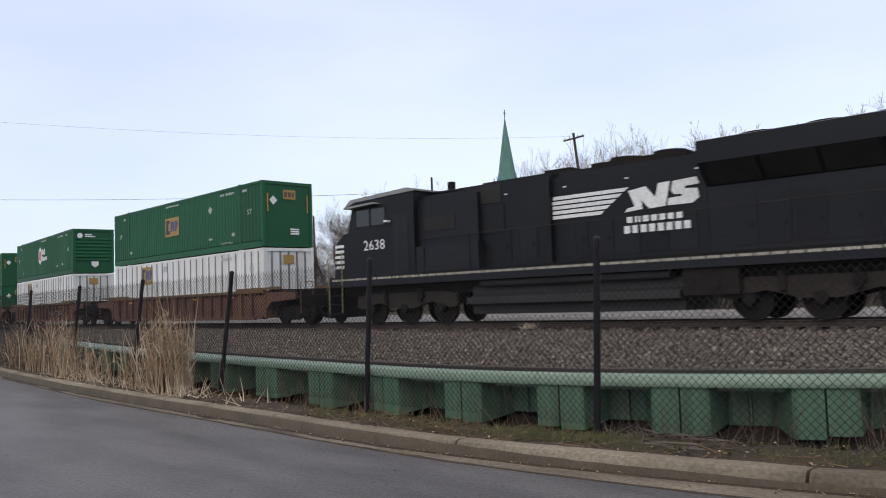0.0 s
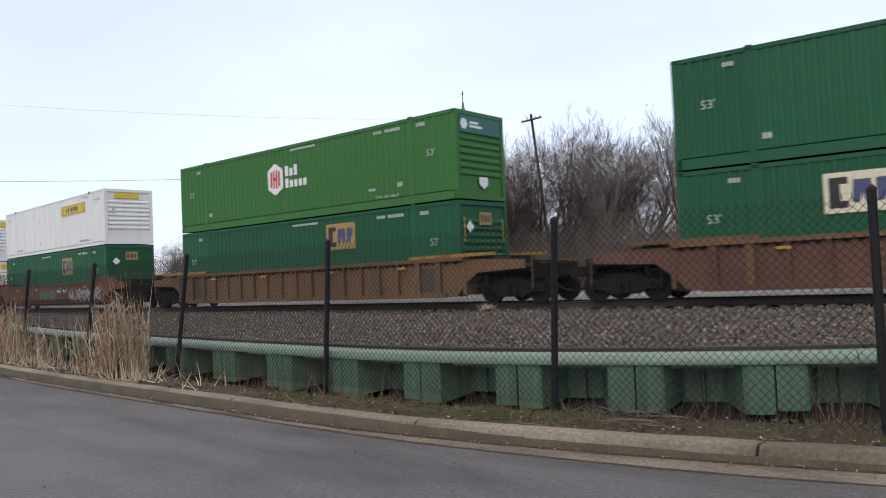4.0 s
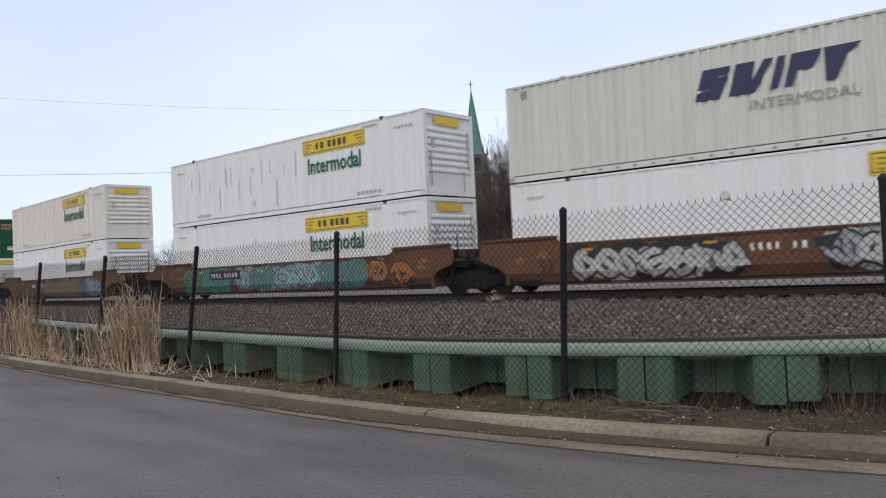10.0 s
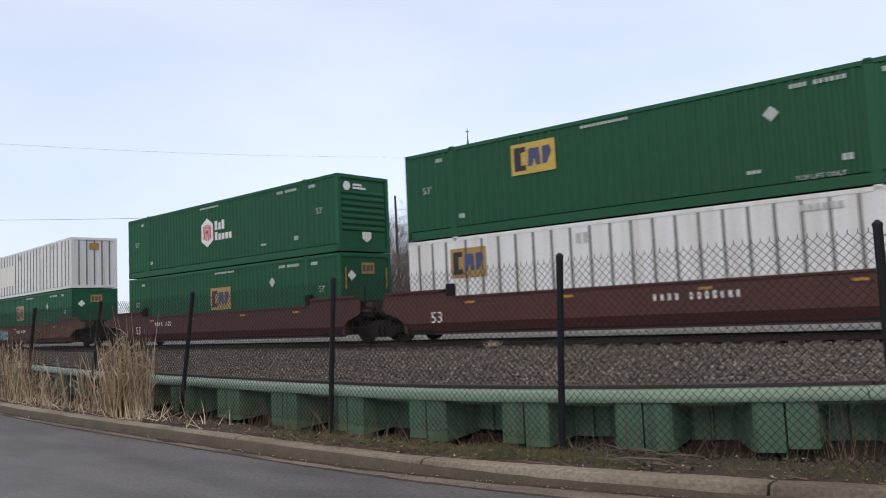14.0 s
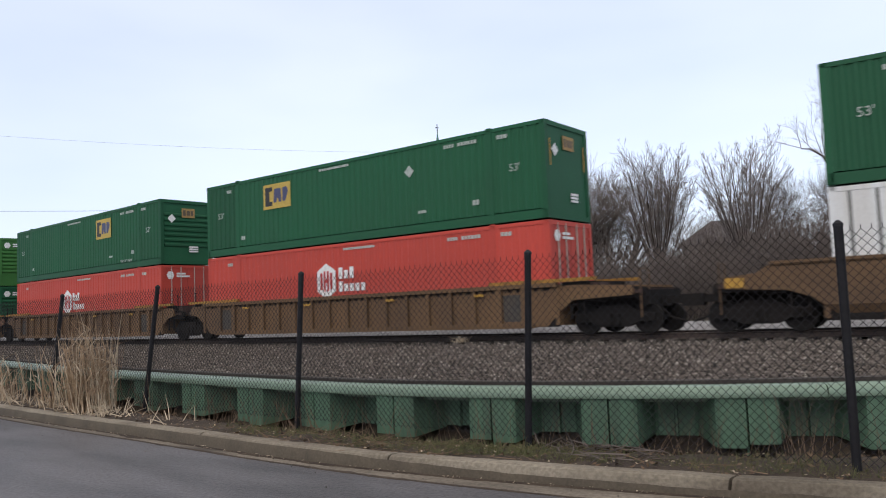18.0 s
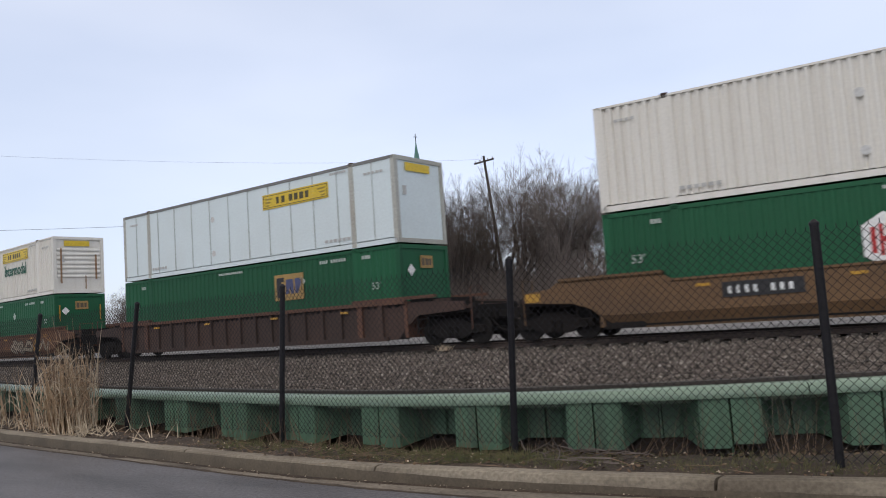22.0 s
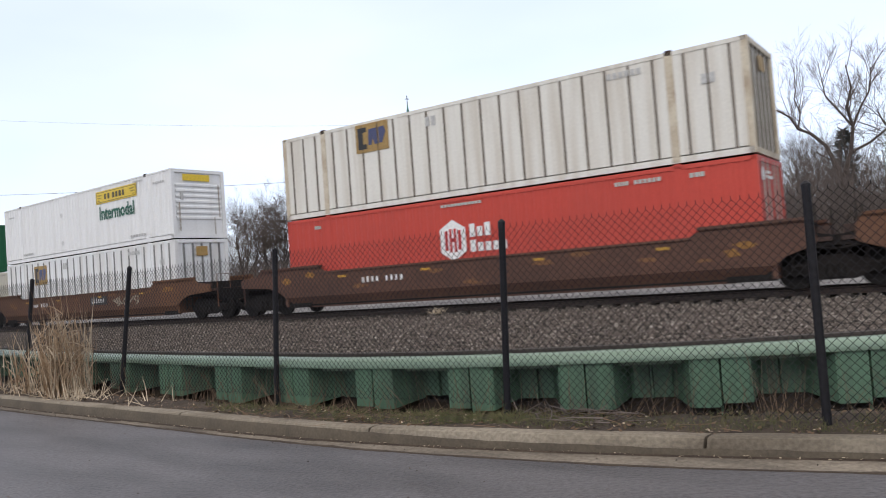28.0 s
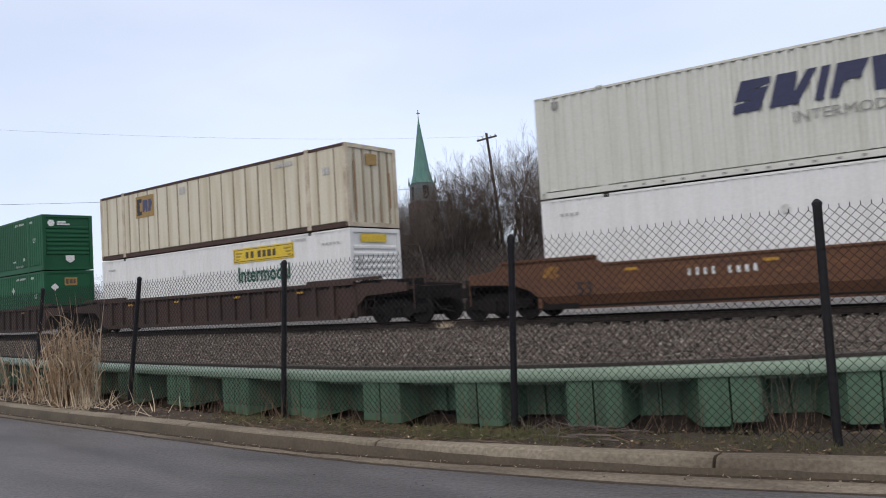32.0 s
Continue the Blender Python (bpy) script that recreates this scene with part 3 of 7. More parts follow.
for a, b in zip(cap_edges, cap_edges[1:]):
    bm = bmesh.new()
    rows_ = []
    for s in steps(a + 0.004, b - 0.004, 0.5):
        prof = ((0.135, 0.50), (0.14, 0.525), (0.135, 0.56), (0.11, 0.592), (0.07, 0.61), (0.0, 0.614), (-0.09, 0.614), (-0.10, 0.44))
        rows_.append([bm.verts.new(wall_point(s, o, z)) for o, z in prof])
    for r0, r1 in zip(rows_, rows_[1:]):
        for j in range(7):
            bm.faces.new((r0[j], r1[j], r1[j + 1], r0[j + 1]))
    part("cap", bm, CAPGREEN, wall, "pale green rounded steel cap", True)
# a dark strip, square in section, runs behind the cap
for a, b in zip(steps(-26, 6, 4.0), steps(-26, 6, 4.0)[1:]):
    bm = bmesh.new()
    rows_ = []
    for s in steps(a + 0.01, b - 0.01, 0.5):
        rows_.append([bm.verts.new(wall_point(s, o, z)) for o, z in ((-0.115, 0.44), (-0.115, 0.648), (-0.25, 0.648), (-0.25, 0.44))])
    for r0, r1 in zip(rows_, rows_[1:]):
        for j in range(3):
            bm.faces.new((r0[j], r1[j], r1[j + 1], r0[j + 1]))
    bm.faces.new(rows_[0])
    bm.faces.new(rows_[-1][::-1])
    part("backing_timber", bm, POLEWOOD, wall, "dark strip behind the cap")

# ------------------------------------------------------------- track
track = thing("railway_track", "curved railway track with brown rails on ballast", "track", "", "structure")
RAIL_PROFILE = ((-0.07, -0.17), (0.07, -0.17), (0.07, -0.155), (0.012, -0.135), (0.009, -0.045), (0.036, -0.03), (0.036, -0.008), (0.026, 0.0), (-0.026, 0.0), (-0.036, -0.008), (-0.036, -0.03), (-0.009, -0.045), (-0.012, -0.135), (-0.07, -0.155))
for off in (-0.7535, 0.7535):
    bm = bmesh.new()
    rows_ = [[bm.verts.new(P(s, track_n(s) + off + y, RAIL_Z + z)) for y, z in RAIL_PROFILE] for s in [-400, -200] + steps(-112, 60, 2.0)]
    for r0, r1 in zip(rows_, rows_[1:]):
        for j in range(len(RAIL_PROFILE)):
            bm.faces.new((r0[j], r1[j], r1[(j + 1) % len(RAIL_PROFILE)], r0[(j + 1) % len(RAIL_PROFILE)]))
    part("rail", bm, RAILSTEEL, track)
    bm = bmesh.new()
    rows_ = [[bm.verts.new(P(s, track_n(s) + off + y, RAIL_Z + 0.0015)) for y in (-0.024, 0.024)] for s in [-400, -200] + steps(-112, 60, 2.0)]
    for r0, r1 in zip(rows_, rows_[1:]):
        bm.faces.new((r0[0], r1[0], r1[1], r0[1]))
    part("running_surface", bm, RAILTOP, track, "shiny worn rail head")
tie_me = finish(soft_box(-0.115, 0.115, -1.3, 1.3, -0.35, -0.155, 0.01), "tie", TIE)
for k in range(250):
    s = -100 + 0.53 * k
    part("tie", tie_me, TIE, track, m=on_track(s + random.uniform(-0.02, 0.02), RAIL_Z) @ pose(0, random.uniform(-0.03, 0.03), 0))

# ------------------------------------------------------------- chain-link fence
FENCE_N, FENCE_TOP = 6.5, 1.93
fence = thing("chain_link_fence", "black chain-link fence on leaning steel posts", "fence")
POSTS = ((-26.9, 0.3), (-23.9, 0.5), (-20.8, 0.6), (-17.85, 0.62), (-14.80, 0.55), (-11.6, 0.5), (-7.92, 0.18), (-4.44, 0.12), (-1.50, 0.0), (1.5, 0.0), (4.5, 0.0))
for s, lean in POSTS:
    bm = bmesh.new()
    base, top = P(s, FENCE_N + 0.035, -0.3), P(s + lean, FENCE_N + 0.035, 1.965)
    tube(bm, (base, top), 0.034, 12)
    d = (top - base).normalized()
    post = part("post", bm, BLACKSTEEL, fence, smooth=False)
    bm = bmesh.new()
    tube(bm, (top, top + d * 0.02, top + d * 0.045), (0.040, 0.038, 0.012), 12)
    part("post_cap", bm, BLACKSTEEL, post)
verts, faces = [], []
CELL = 0.0365
count = int(30.0 / CELL)
zs = np.arange(0.17, FENCE_TOP + 0.02, CELL)


def wire(pts, r):
    base = len(verts)
    for p in pts:
        for a, b in ((-r, -r * 0.6), (r, -r * 0.6), (0, r * 1.1)):
            verts.append((p[0] + AX.x * a + NX.x * b, p[1] + AX.y * a + NX.y * b, p[2]))
    for i in range(len(pts) - 1):
        for k in range(3):
            a, b = base + i * 3 + k, base + i * 3 + (k + 1) % 3
            faces.append((a, b, b + 3, a + 3))


for i in range(count):
    s0 = -25.5 + CELL * i
    bow = 0.02 * math.sin(s0 * 2.06) + 0.012 * wavy(s0, 0, 0.7)
    sag = 0.022 * wavy(s0, 5, 0.9)
    pts = []
    for j, z in enumerate(zs):
        s = s0 + (CELL if (i + j) % 2 else 0.0)
        pts.append(P(s, FENCE_N + bow * (z / 1.9) + (0.003 if j % 2 else -0.003), z + sag))
    if len(pts) % 2 == i % 2:
        pts.append(pts[-1] + Vector((0, 0, 0.03)))
    wire(pts, 0.0032)
for z in (0.19, FENCE_TOP - 0.05):
    wire([P(s, FENCE_N + 0.006 + 0.02 * math.sin(s * 2.06), z + 0.02 * wavy(s, 5, 0.9)) for s in steps(-25.5, 4.5, 0.25)], 0.0042)
part("wire_mesh", raw("wire_mesh", verts, faces, WIRE), WIRE, fence, "black vinyl-coated diamond wire mesh")


# ------------------------------------------------------------- containers
CL, CW, CH = 16.15, 2.59, 2.896
HX, HY = CL / 2, CW / 2


def corrugated(x0, x1, y, z0, z1, pitch, depth, out):
    """A wall of vertical trapezoid ribs; out is -1 or 1, the way that it faces along y."""
    bm = bmesh.new()
    n = max(1, round((x1 - x0) / pitch))
    p = (x1 - x0) / n
    line = [(x0, 0.0)]
    for i in range(n):
        a = x0 + p * i
        line += [(a + 0.38 * p, 0.0), (a + 0.5 * p, 1.0), (a + 0.88 * p, 1.0), (a + p, 0.0)]
    lo = [bm.verts.new((a, y - out * depth * d, z0)) for a, d in line]
    hi = [bm.verts.new((a, y - out * depth * d, z1)) for a, d in line]
    for i in range(len(line) - 1):
        bm.faces.new((lo[i], lo[i + 1], hi[i + 1], hi[i]))
    return bm


SEAM = mat("grey_panel_seam", (0.42, 0.46, 0.46), 0.6, dirt=(0.25, 0.24, 0.2), amount=0.5)
RIBTAN = mat("tan_stained_rib", (0.33, 0.28, 0.20), 0.7, dirt=(0.16, 0.11, 0.07), amount=0.6)
KINDS = {}


def shell(kind, paint, pitch, depth, end, post_paint=None, rib_paint=None, rib_step=0.0, rib_w=0.07, rail_paint=None, cast_paint=None, rail_h=0.16, top_h=0.11):
    """A fifty-three foot container with all its parts; built once for a kind and copied."""
    c = thing("container", "", "container")
    posts = post_paint or paint
    rails = rail_paint or paint
    for out in (-1, 1):
        segs = ((-HX + 0.16, -6.2), (-6.0, 6.0), (6.2, HX - 0.16)) if out < 0 else ((-HX + 0.16, HX - 0.16),)
        y = out * (HY - 0.012)
        for a, b in segs:
            wall_ = part("side_wall", corrugated(a, b, y, rail_h + 0.03, CH - top_h, pitch, depth, out), paint, c)
            if rib_paint and out < 0:
                n = max(1, round((b - a) / rib_step))
                for i in range(n):
                    xx = a + (b - a) * (i + 0.5) / n
                    part("rib", boxes((xx - rib_w / 2, xx + rib_w / 2, y - 0.018, y + 0.01, 0.17, CH - 0.12)), rib_paint, wall_)
        yo, yi = sorted((out * HY, out * (HY - 0.1)))
        part("bottom_rail", boxes((-HX + 0.05, HX - 0.05, yo, yi, 0.0, rail_h)), paint if kind == "cool" else rails, c)
        part("top_rail", boxes((-HX + 0.05, HX - 0.05, yo, yi, CH - top_h, CH)), rails, c)
        for x in (-6.1, 6.1):
            ys = sorted((out * (HY + 0.004), out * (HY - 0.08)))
            lp = part("lifting_post", boxes((x - 0.105, x + 0.105, *ys, 0.02, CH - 0.01)), posts, c)
            part("corner_casting", boxes((x - 0.09, x + 0.09, min(ys), max(ys) + 0.02, CH - 0.1, CH + 0.035)), cast_paint or posts, lp)
        for x in (-1, 1):
            xs = sorted((x * HX, x * (HX - 0.17)))
            ys = sorted((out * HY, out * (HY - 0.16)))
            cp = part("corner_post", boxes((*xs, *ys, 0.0, CH)), posts, c)
    bm = bmesh.new()
    n = 40
    for i in range(n):
        a = -HX + 0.17 + (CL - 0.34) * i / n
        box(bm, a, a + (CL - 0.34) / n * 0.6, -HY + 0.1, HY - 0.1, CH - 0.06, CH - 0.02)
    box(bm, -HX + 0.1, HX - 0.1, -HY + 0.09, HY - 0.09, CH - 0.08, CH - 0.045)
    part("roof", bm, paint, c)
    part("floor", boxes((-HX + 0.1, HX - 0.1, -HY + 0.09, HY - 0.09, 0.06, 0.15)), UNDER, c)
    # the two ends: one with ribs across or plain, one with doors
    for x in (-1, 1):
        style = end if x > 0 else "doors"
        xs = sorted((x * HX, x * (HX - 0.12)))
        part("end_sill", boxes((*xs, -HY + 0.16, HY - 0.16, 0.0, 0.15)), posts, c)
        part("end_header", boxes((*xs, -HY + 0.16, HY - 0.16, CH - 0.14, CH)), posts, c)
        if style == "doors":
            for side in (-1, 1):
                ya, yb = sorted((side * 0.01, side * (HY - 0.17)))
                xd = sorted((x * (HX - 0.03), x * (HX - 0.08)))
                door = part("door", boxes((*xd, ya, yb, 0.15, CH - 0.14)), paint, c)
                for q in (0.3, 0.72):
                    yy = ya + (yb - ya) * q
                    bm = bmesh.new()
                    tube(bm, ((x * (HX - 0.005), yy, 0.06), (x * (HX - 0.005), yy, CH - 0.06)), 0.02, 6)
                    part("lock_rod", bm, POSTLIGHT, door)
                for zz in (0.45, 1.1, 1.8, 2.4):
                    part("hinge", boxes((*sorted((x * HX, x * (HX - 0.05))), *sorted((side * (HY - 0.17), side * (HY - 0.3))), zz, zz + 0.06)), posts, door)
        elif style == "ribs":
            fw = part("front_wall", boxes((*sorted((x * (HX - 0.06), x * (HX - 0.09))), -HY + 0.16, HY - 0.16, 0.15, CH - 0.14)), paint, c)
            for i in range(7):
                zz = 0.85 + i * 0.23
                bm = bmesh.new()
                prism(bm, ((x * (HX - 0.065), zz - 0.09), (x * (HX - 0.012), zz - 0.035), (x * (HX - 0.012), zz + 0.035), (x * (HX - 0.065), zz + 0.09)), -HY + 0.2, HY - 0.2)
                part("end_rib", bm, paint, fw)
        elif style == "posts":
            fw = part("front_wall", boxes((*sorted((x * (HX - 0.06), x * (HX - 0.09))), -HY + 0.16, HY - 0.16, 0.15, CH - 0.14)), paint, c)
            for i in range(5):
                yy = -0.86 + i * 0.43
                part("end_post", boxes((*sorted((x * (HX - 0.065), x * (HX - 0.015))), yy - 0.035, yy + 0.035, 0.16, CH - 0.15)), rib_paint or posts, fw)
        else:
            part("front_wall", boxes((*sorted((x * (HX - 0.04), x * (HX - 0.09))), -HY + 0.16, HY - 0.16, 0.15, CH - 0.14)), paint, c)
    KINDS[kind] = c
    return c


def flat(x0, x1, z0, z1, y=-HY - 0.006):
    return boxes((x0, x1, y, y + 0.006, z0, z1))


def flat_poly(pts, y=-HY - 0.006, thick=0.006):
    return prism(bmesh.new(), pts, y, y + thick)


def plate_panel(c, x, z=1.75, w=1.55, h=0.95, panel=OCHREPANEL, end=False):
    """A square plate with a dark block and two blue ones: the owner's mark, as plain shapes."""
    pl = part("owner_plate", flat(x - w / 2, x + w / 2, z - h / 2, z + h / 2), panel, c, "square plate with dark and blue shapes")
    y = -HY - 0.011
    k = w / 1.55
    g = h / 0.95
    dark = bmesh.new()
    prism(dark, [(x + a * k, z + b * g) for a, b in ((-0.66, -0.36), (-0.25, -0.36), (-0.25, -0.2), (-0.42, -0.2), (-0.42, 0.2), (-0.25, 0.2), (-0.25, 0.36), (-0.66, 0.36))], y, y + 0.006)
    part("dark_shape", dark, BLACKINK, pl)
    for pts in (((-0.18, -0.25), (-0.02, -0.25), (0.04, -0.02), (0.12, -0.25), (0.27, -0.25), (0.23, 0.28), (-0.14, 0.28)), ((0.33, -0.24), (0.48, -0.24), (0.66, 0.12), (0.58, 0.3), (0.33, 0.28))):
        part("blue_shape", flat_poly([(x + a * k, z + b * g) for a, b in pts], y), BLUEINK, pl)


def hexa_mark(c, x, z=1.65, h=1.05, ink=WHITEINK):
    k = h / 1.05
    hexa = [(x + a * k, z + b * k) for a, b in ((0, 0.64), (0.47, 0.36), (0.47, -0.36), (0, -0.64), (-0.47, -0.36), (-0.47, 0.36))]
    pl = part("owner_mark", flat_poly(hexa), ink, c, "white six-sided mark with red bars")
    bm = bmesh.new()
    y = -HY - 0.011
    for r in ((-0.30, -0.19, -0.30, 0.30), (-0.13, -0.04, -0.36, 0.36), (0.04, 0.13, -0.36, 0.36), (0.19, 0.30, -0.30, 0.30), (-0.04, 0.04, -0.05, 0.07)):
        box(bm, x + r[0] * k, x + r[1] * k, y, y + 0.006, z + r[2] * k, z + r[3] * k)
    part("red_mark", bm, REDINK, pl)
    bm = bmesh.new()
    for z0, tops in ((0.05, (0.40, 0.30, 0.40)), (-0.40, (0.36, 0.27, 0.27, 0.27, 0.27))):
        for i, t in enumerate(tops):
            a = x + (0.62 + 0.27 * i) * k
            box(bm, a, a + 0.19 * k, -HY - 0.006, -HY, z + z0 * k, z + (z0 + t) * k)
    part("lettering_strip", bm, ink, c)


def bars(bm, x0, x1, z0, z1, n, y=-HY - 0.006, gap=0.3):
    """Plain bars for writing that cannot be read."""
    w = (x1 - x0) / n
    for i in range(n):
        box(bm, x0 + w * i, x0 + w * (i + 1 - gap), y, y + 0.006, z0, z1)


def small_marks(c, ink, seed, diamond=True):
    rnd = random.Random(seed)
    bm = bmesh.new()
    for x, z, n, w, h in ((5.0, 2.62, 9, 1.25, 0.11), (6.6, 2.6, 3, 0.4, 0.12), (-6.6, 2.55, 3, 0.3, 0.12), (rnd.choice((0.5, -0.6)), 2.68, 12, 1.5, 0.08), (5.55, 0.72, 2, 0.26, 0.16), (-5.75, 0.62, 2, 0.24, 0.15), (rnd.choice((4.2, 3.4)), 0.66, 3, 0.35, 0.09)):
        if x == 5.0:
            for g in (0, 1):
                bars(bm, x - w / 2 + g * 0.55, x - w / 2 + g * 0.55 + (0.42 if g == 0 else 0.75), z - h / 2, z + h / 2, 4 if g == 0 else 6)
        else:
            bars(bm, x - w / 2, x + w / 2, z - h / 2, z + h / 2, n, gap=0.2)
    part("marking", bm, ink, c)
    if diamond:
        x, z = rnd.choice((3.4, 2.9, 3.9)), 2.05
        part("diamond_placard", flat_poly([(x, z + 0.2), (x + 0.2, z), (x, z - 0.2), (x - 0.2, z)]), ink, c, "small white diamond placard")


def fifty_three(c, ink, xs=(7.05, -7.1), z=1.5):
    for x in xs:
        ob = part("length_number", word("53'", 0.33, SOFTINK), ink, c)
        ob.matrix_basis = pose(x - 0.25, -HY - 0.008, z)


FADEDARK = mat("faded_dark_print", (0.10, 0.075, 0.05), 0.6, amount=0.3, bump=0.0)


def end_marks(c, ink, panel=None, diamond=True):
    x = HX
    if panel:
        part("end_plate", boxes((x, x + 0.006, -0.25, 0.40, CH - 0.78, CH - 0.36)), panel, c)
        part("dark_shape", boxes((x + 0.006, x + 0.01, -0.19, -0.05, CH - 0.70, CH - 0.44), (x + 0.006, x + 0.01, 0.0, 0.16, CH - 0.68, CH - 0.46), (x + 0.006, x + 0.01, 0.2, 0.32, CH - 0.68, CH - 0.46)), FADEDARK, c)
    bm = bmesh.new()
    for i in range(3):
        box(bm, x, x + 0.006, 0.1, 0.55, 0.55 + i * 0.1, 0.62 + i * 0.1)
    part("marking", bm, ink, c)
    if diamond:
        bm = bmesh.new()
        prism(bm, ((-0.75, 1.85), (-0.55, 2.05), (-0.75, 2.25), (-0.95, 2.05)), x, x + 0.006, "x")
        part("end_placard", bm, ink, c)


def banner(c, x, z=2.28, w=3.5, h=0.56):
    """A yellow banner with a thin dark rim, a row of dark bars and a winged shape at each end."""
    pl = part("yellow_banner", flat(x - w / 2, x + w / 2, z - h / 2, z + h / 2), YELLOW, c, "yellow banner with dark shapes")
    y = -HY - 0.011
    a, b, g, t = w / 2 - 0.05, h / 2 - 0.05, 0.022, 0.006
    part("rim", boxes((x - a, x + a, y, y + t, z + b - g, z + b), (x - a, x + a, y, y + t, z - b, z - b + g), (x - a, x - a + g, y, y + t, z - b, z + b), (x + a - g, x + a, y, y + t, z - b, z + b)), mat_dark_banner, pl)
    bm = bmesh.new()
    q = x - 0.98
    for n, gap in ((0.15, 0.13), (0.18, 0.24), (0.19, 0.09), (0.19, 0.09), (0.21, 0.09), (0.17, 0.0)):
        box(bm, q, q + n, y, y + t, z - 0.125, z + 0.125)
        q += n + gap
    part("lettering_strip", bm, mat_dark_banner, pl)
    for side in (-1, 1):
        for k in range(3):
            e = x + side * (w / 2 - 0.14)
            zz = z + 0.13 - k * 0.12
            part("wing_bar", flat_poly([(e, zz), (e - side * (0.44 - 0.10 * k), zz - 0.02), (e - side * (0.36 - 0.10 * k), zz - 0.075), (e - side * 0.04, zz - 0.06)], y), mat_olive_banner, pl)


FAINT = mat("faint_grey_print", (0.56, 0.56, 0.55), 0.6, amount=0.2, bump=0.0)
mat_dark_banner = mat("dark_banner_print", (0.07, 0.058, 0.02), 0.5, amount=0.2, bump=0.0)
mat_olive_banner = mat("olive_banner_print", (0.30, 0.22, 0.03), 0.5, amount=0.3, bump=0.0)


def yb_side(c, x, intermodal=True, end=True, seed=1):
    x += 0.12
    banner(c, x, 2.38 if intermodal else 2.2)
    if intermodal:
        ob = part("lettering", word("Intermodal", 0.84, GREENINK, squeeze=0.82, bold=0.014), GREENINK, c, "dark green lettering")
        ob.matrix_basis = pose(x - 1.52, -HY - 0.008, 1.36)
    bm = bmesh.new()
    bars(bm, 4.7, 6.0, 0.32, 0.42, 6)
    bars(bm, -5.9, -4.8, 0.32, 0.42, 6)
    bars(bm, 5.1, 5.9, 2.66, 2.74, 7)
    bars(bm, 6.7, 7.6, 2.40, 2.48, 5)
    bars(bm, -7.5, -6.9, 2.40, 2.48, 4)
    part("marking", bm, FADEINK, c)
    for zz in (0.62, 1.98):
        part("round_placard", flat_poly([(-1.6 + 0.12 * math.cos(k), zz + 0.12 * math.sin(k)) for k in (0, 0.79, 1.57, 2.36, 3.14, 3.93, 4.71, 5.5)]), FAINT, c)
    if end:
        part("end_banner", boxes((HX, HX + 0.006, -0.75, 0.55, CH - 0.48, CH - 0.2)), YELLOW, c)
        part("end_vent", boxes((HX - 0.03, HX + 0.004, -0.9, -0.75, 1.6, 1.9)), FADEINK, c)


def slanted_side(c, x):
    y = -HY - 0.006
    z0, q = 1.50, x - 2.1

    def slant(pts):
        part("navy_shape", flat_poly([(q + a * 0.9 + b * 0.28, z0 + b) for a, b in pts], y), NAVYINK, c, "navy slanting shape")
    # five slanting shapes in the place of the name
    slant(((0, 0), (0.72, 0), (0.82, 0.56), (0.3, 0.50), (0.84, 0.62), (0.82, 0.78), (0.04, 0.78), (0.0, 0.28), (0.5, 0.28), (0.0, 0.2)))
    q += 0.87
    slant(((0, 0), (0.72, 0), (1.0, 0.78), (0.76, 0.78), (0.56, 0.30), (0.52, 0.78), (0, 0.78)))
    q += 1.0
    slant(((0, 0), (0.22, 0), (0.22, 0.78), (0, 0.78)))
    q += 0.33
    slant(((0, 0), (0.22, 0), (0.26, 0.36), (0.64, 0.36), (0.75, 0.78), (0, 0.78)))
    q += 0.76
    slant(((0.2, 0), (0.48, 0), (0.55, 0.5), (0.85, 0.78), (-0.05, 0.78)))
    ob = part("lettering", word("INTERMODAL", 0.36, GREYINK, squeeze=1.12), GREYINK, c, "grey capital lettering")
    ob.matrix_basis = pose(x - 0.75, -HY - 0.008, 1.07)
    bm = bmesh.new()
    bars(bm, -7.55, -7.3, 2.5, 2.72, 2)
    bars(bm, 4.6, 5.6, 2.5, 2.6, 7)
    bars(bm, 6.9, 7.3, 0.5, 0.62, 3)
    for i in range(22):
        box(bm, -5.6 + i * 0.52, -5.5 + i * 0.52, y, y + 0.006, 0.04, 0.10)
    part("marking", bm, GREYINK, c)
    for i in range(5):
        part("end_shape", boxes((HX, HX + 0.006, -0.55 + i * 0.2, -0.42 + i * 0.2, CH - 0.5, CH - 0.3)), NAVYINK, c)


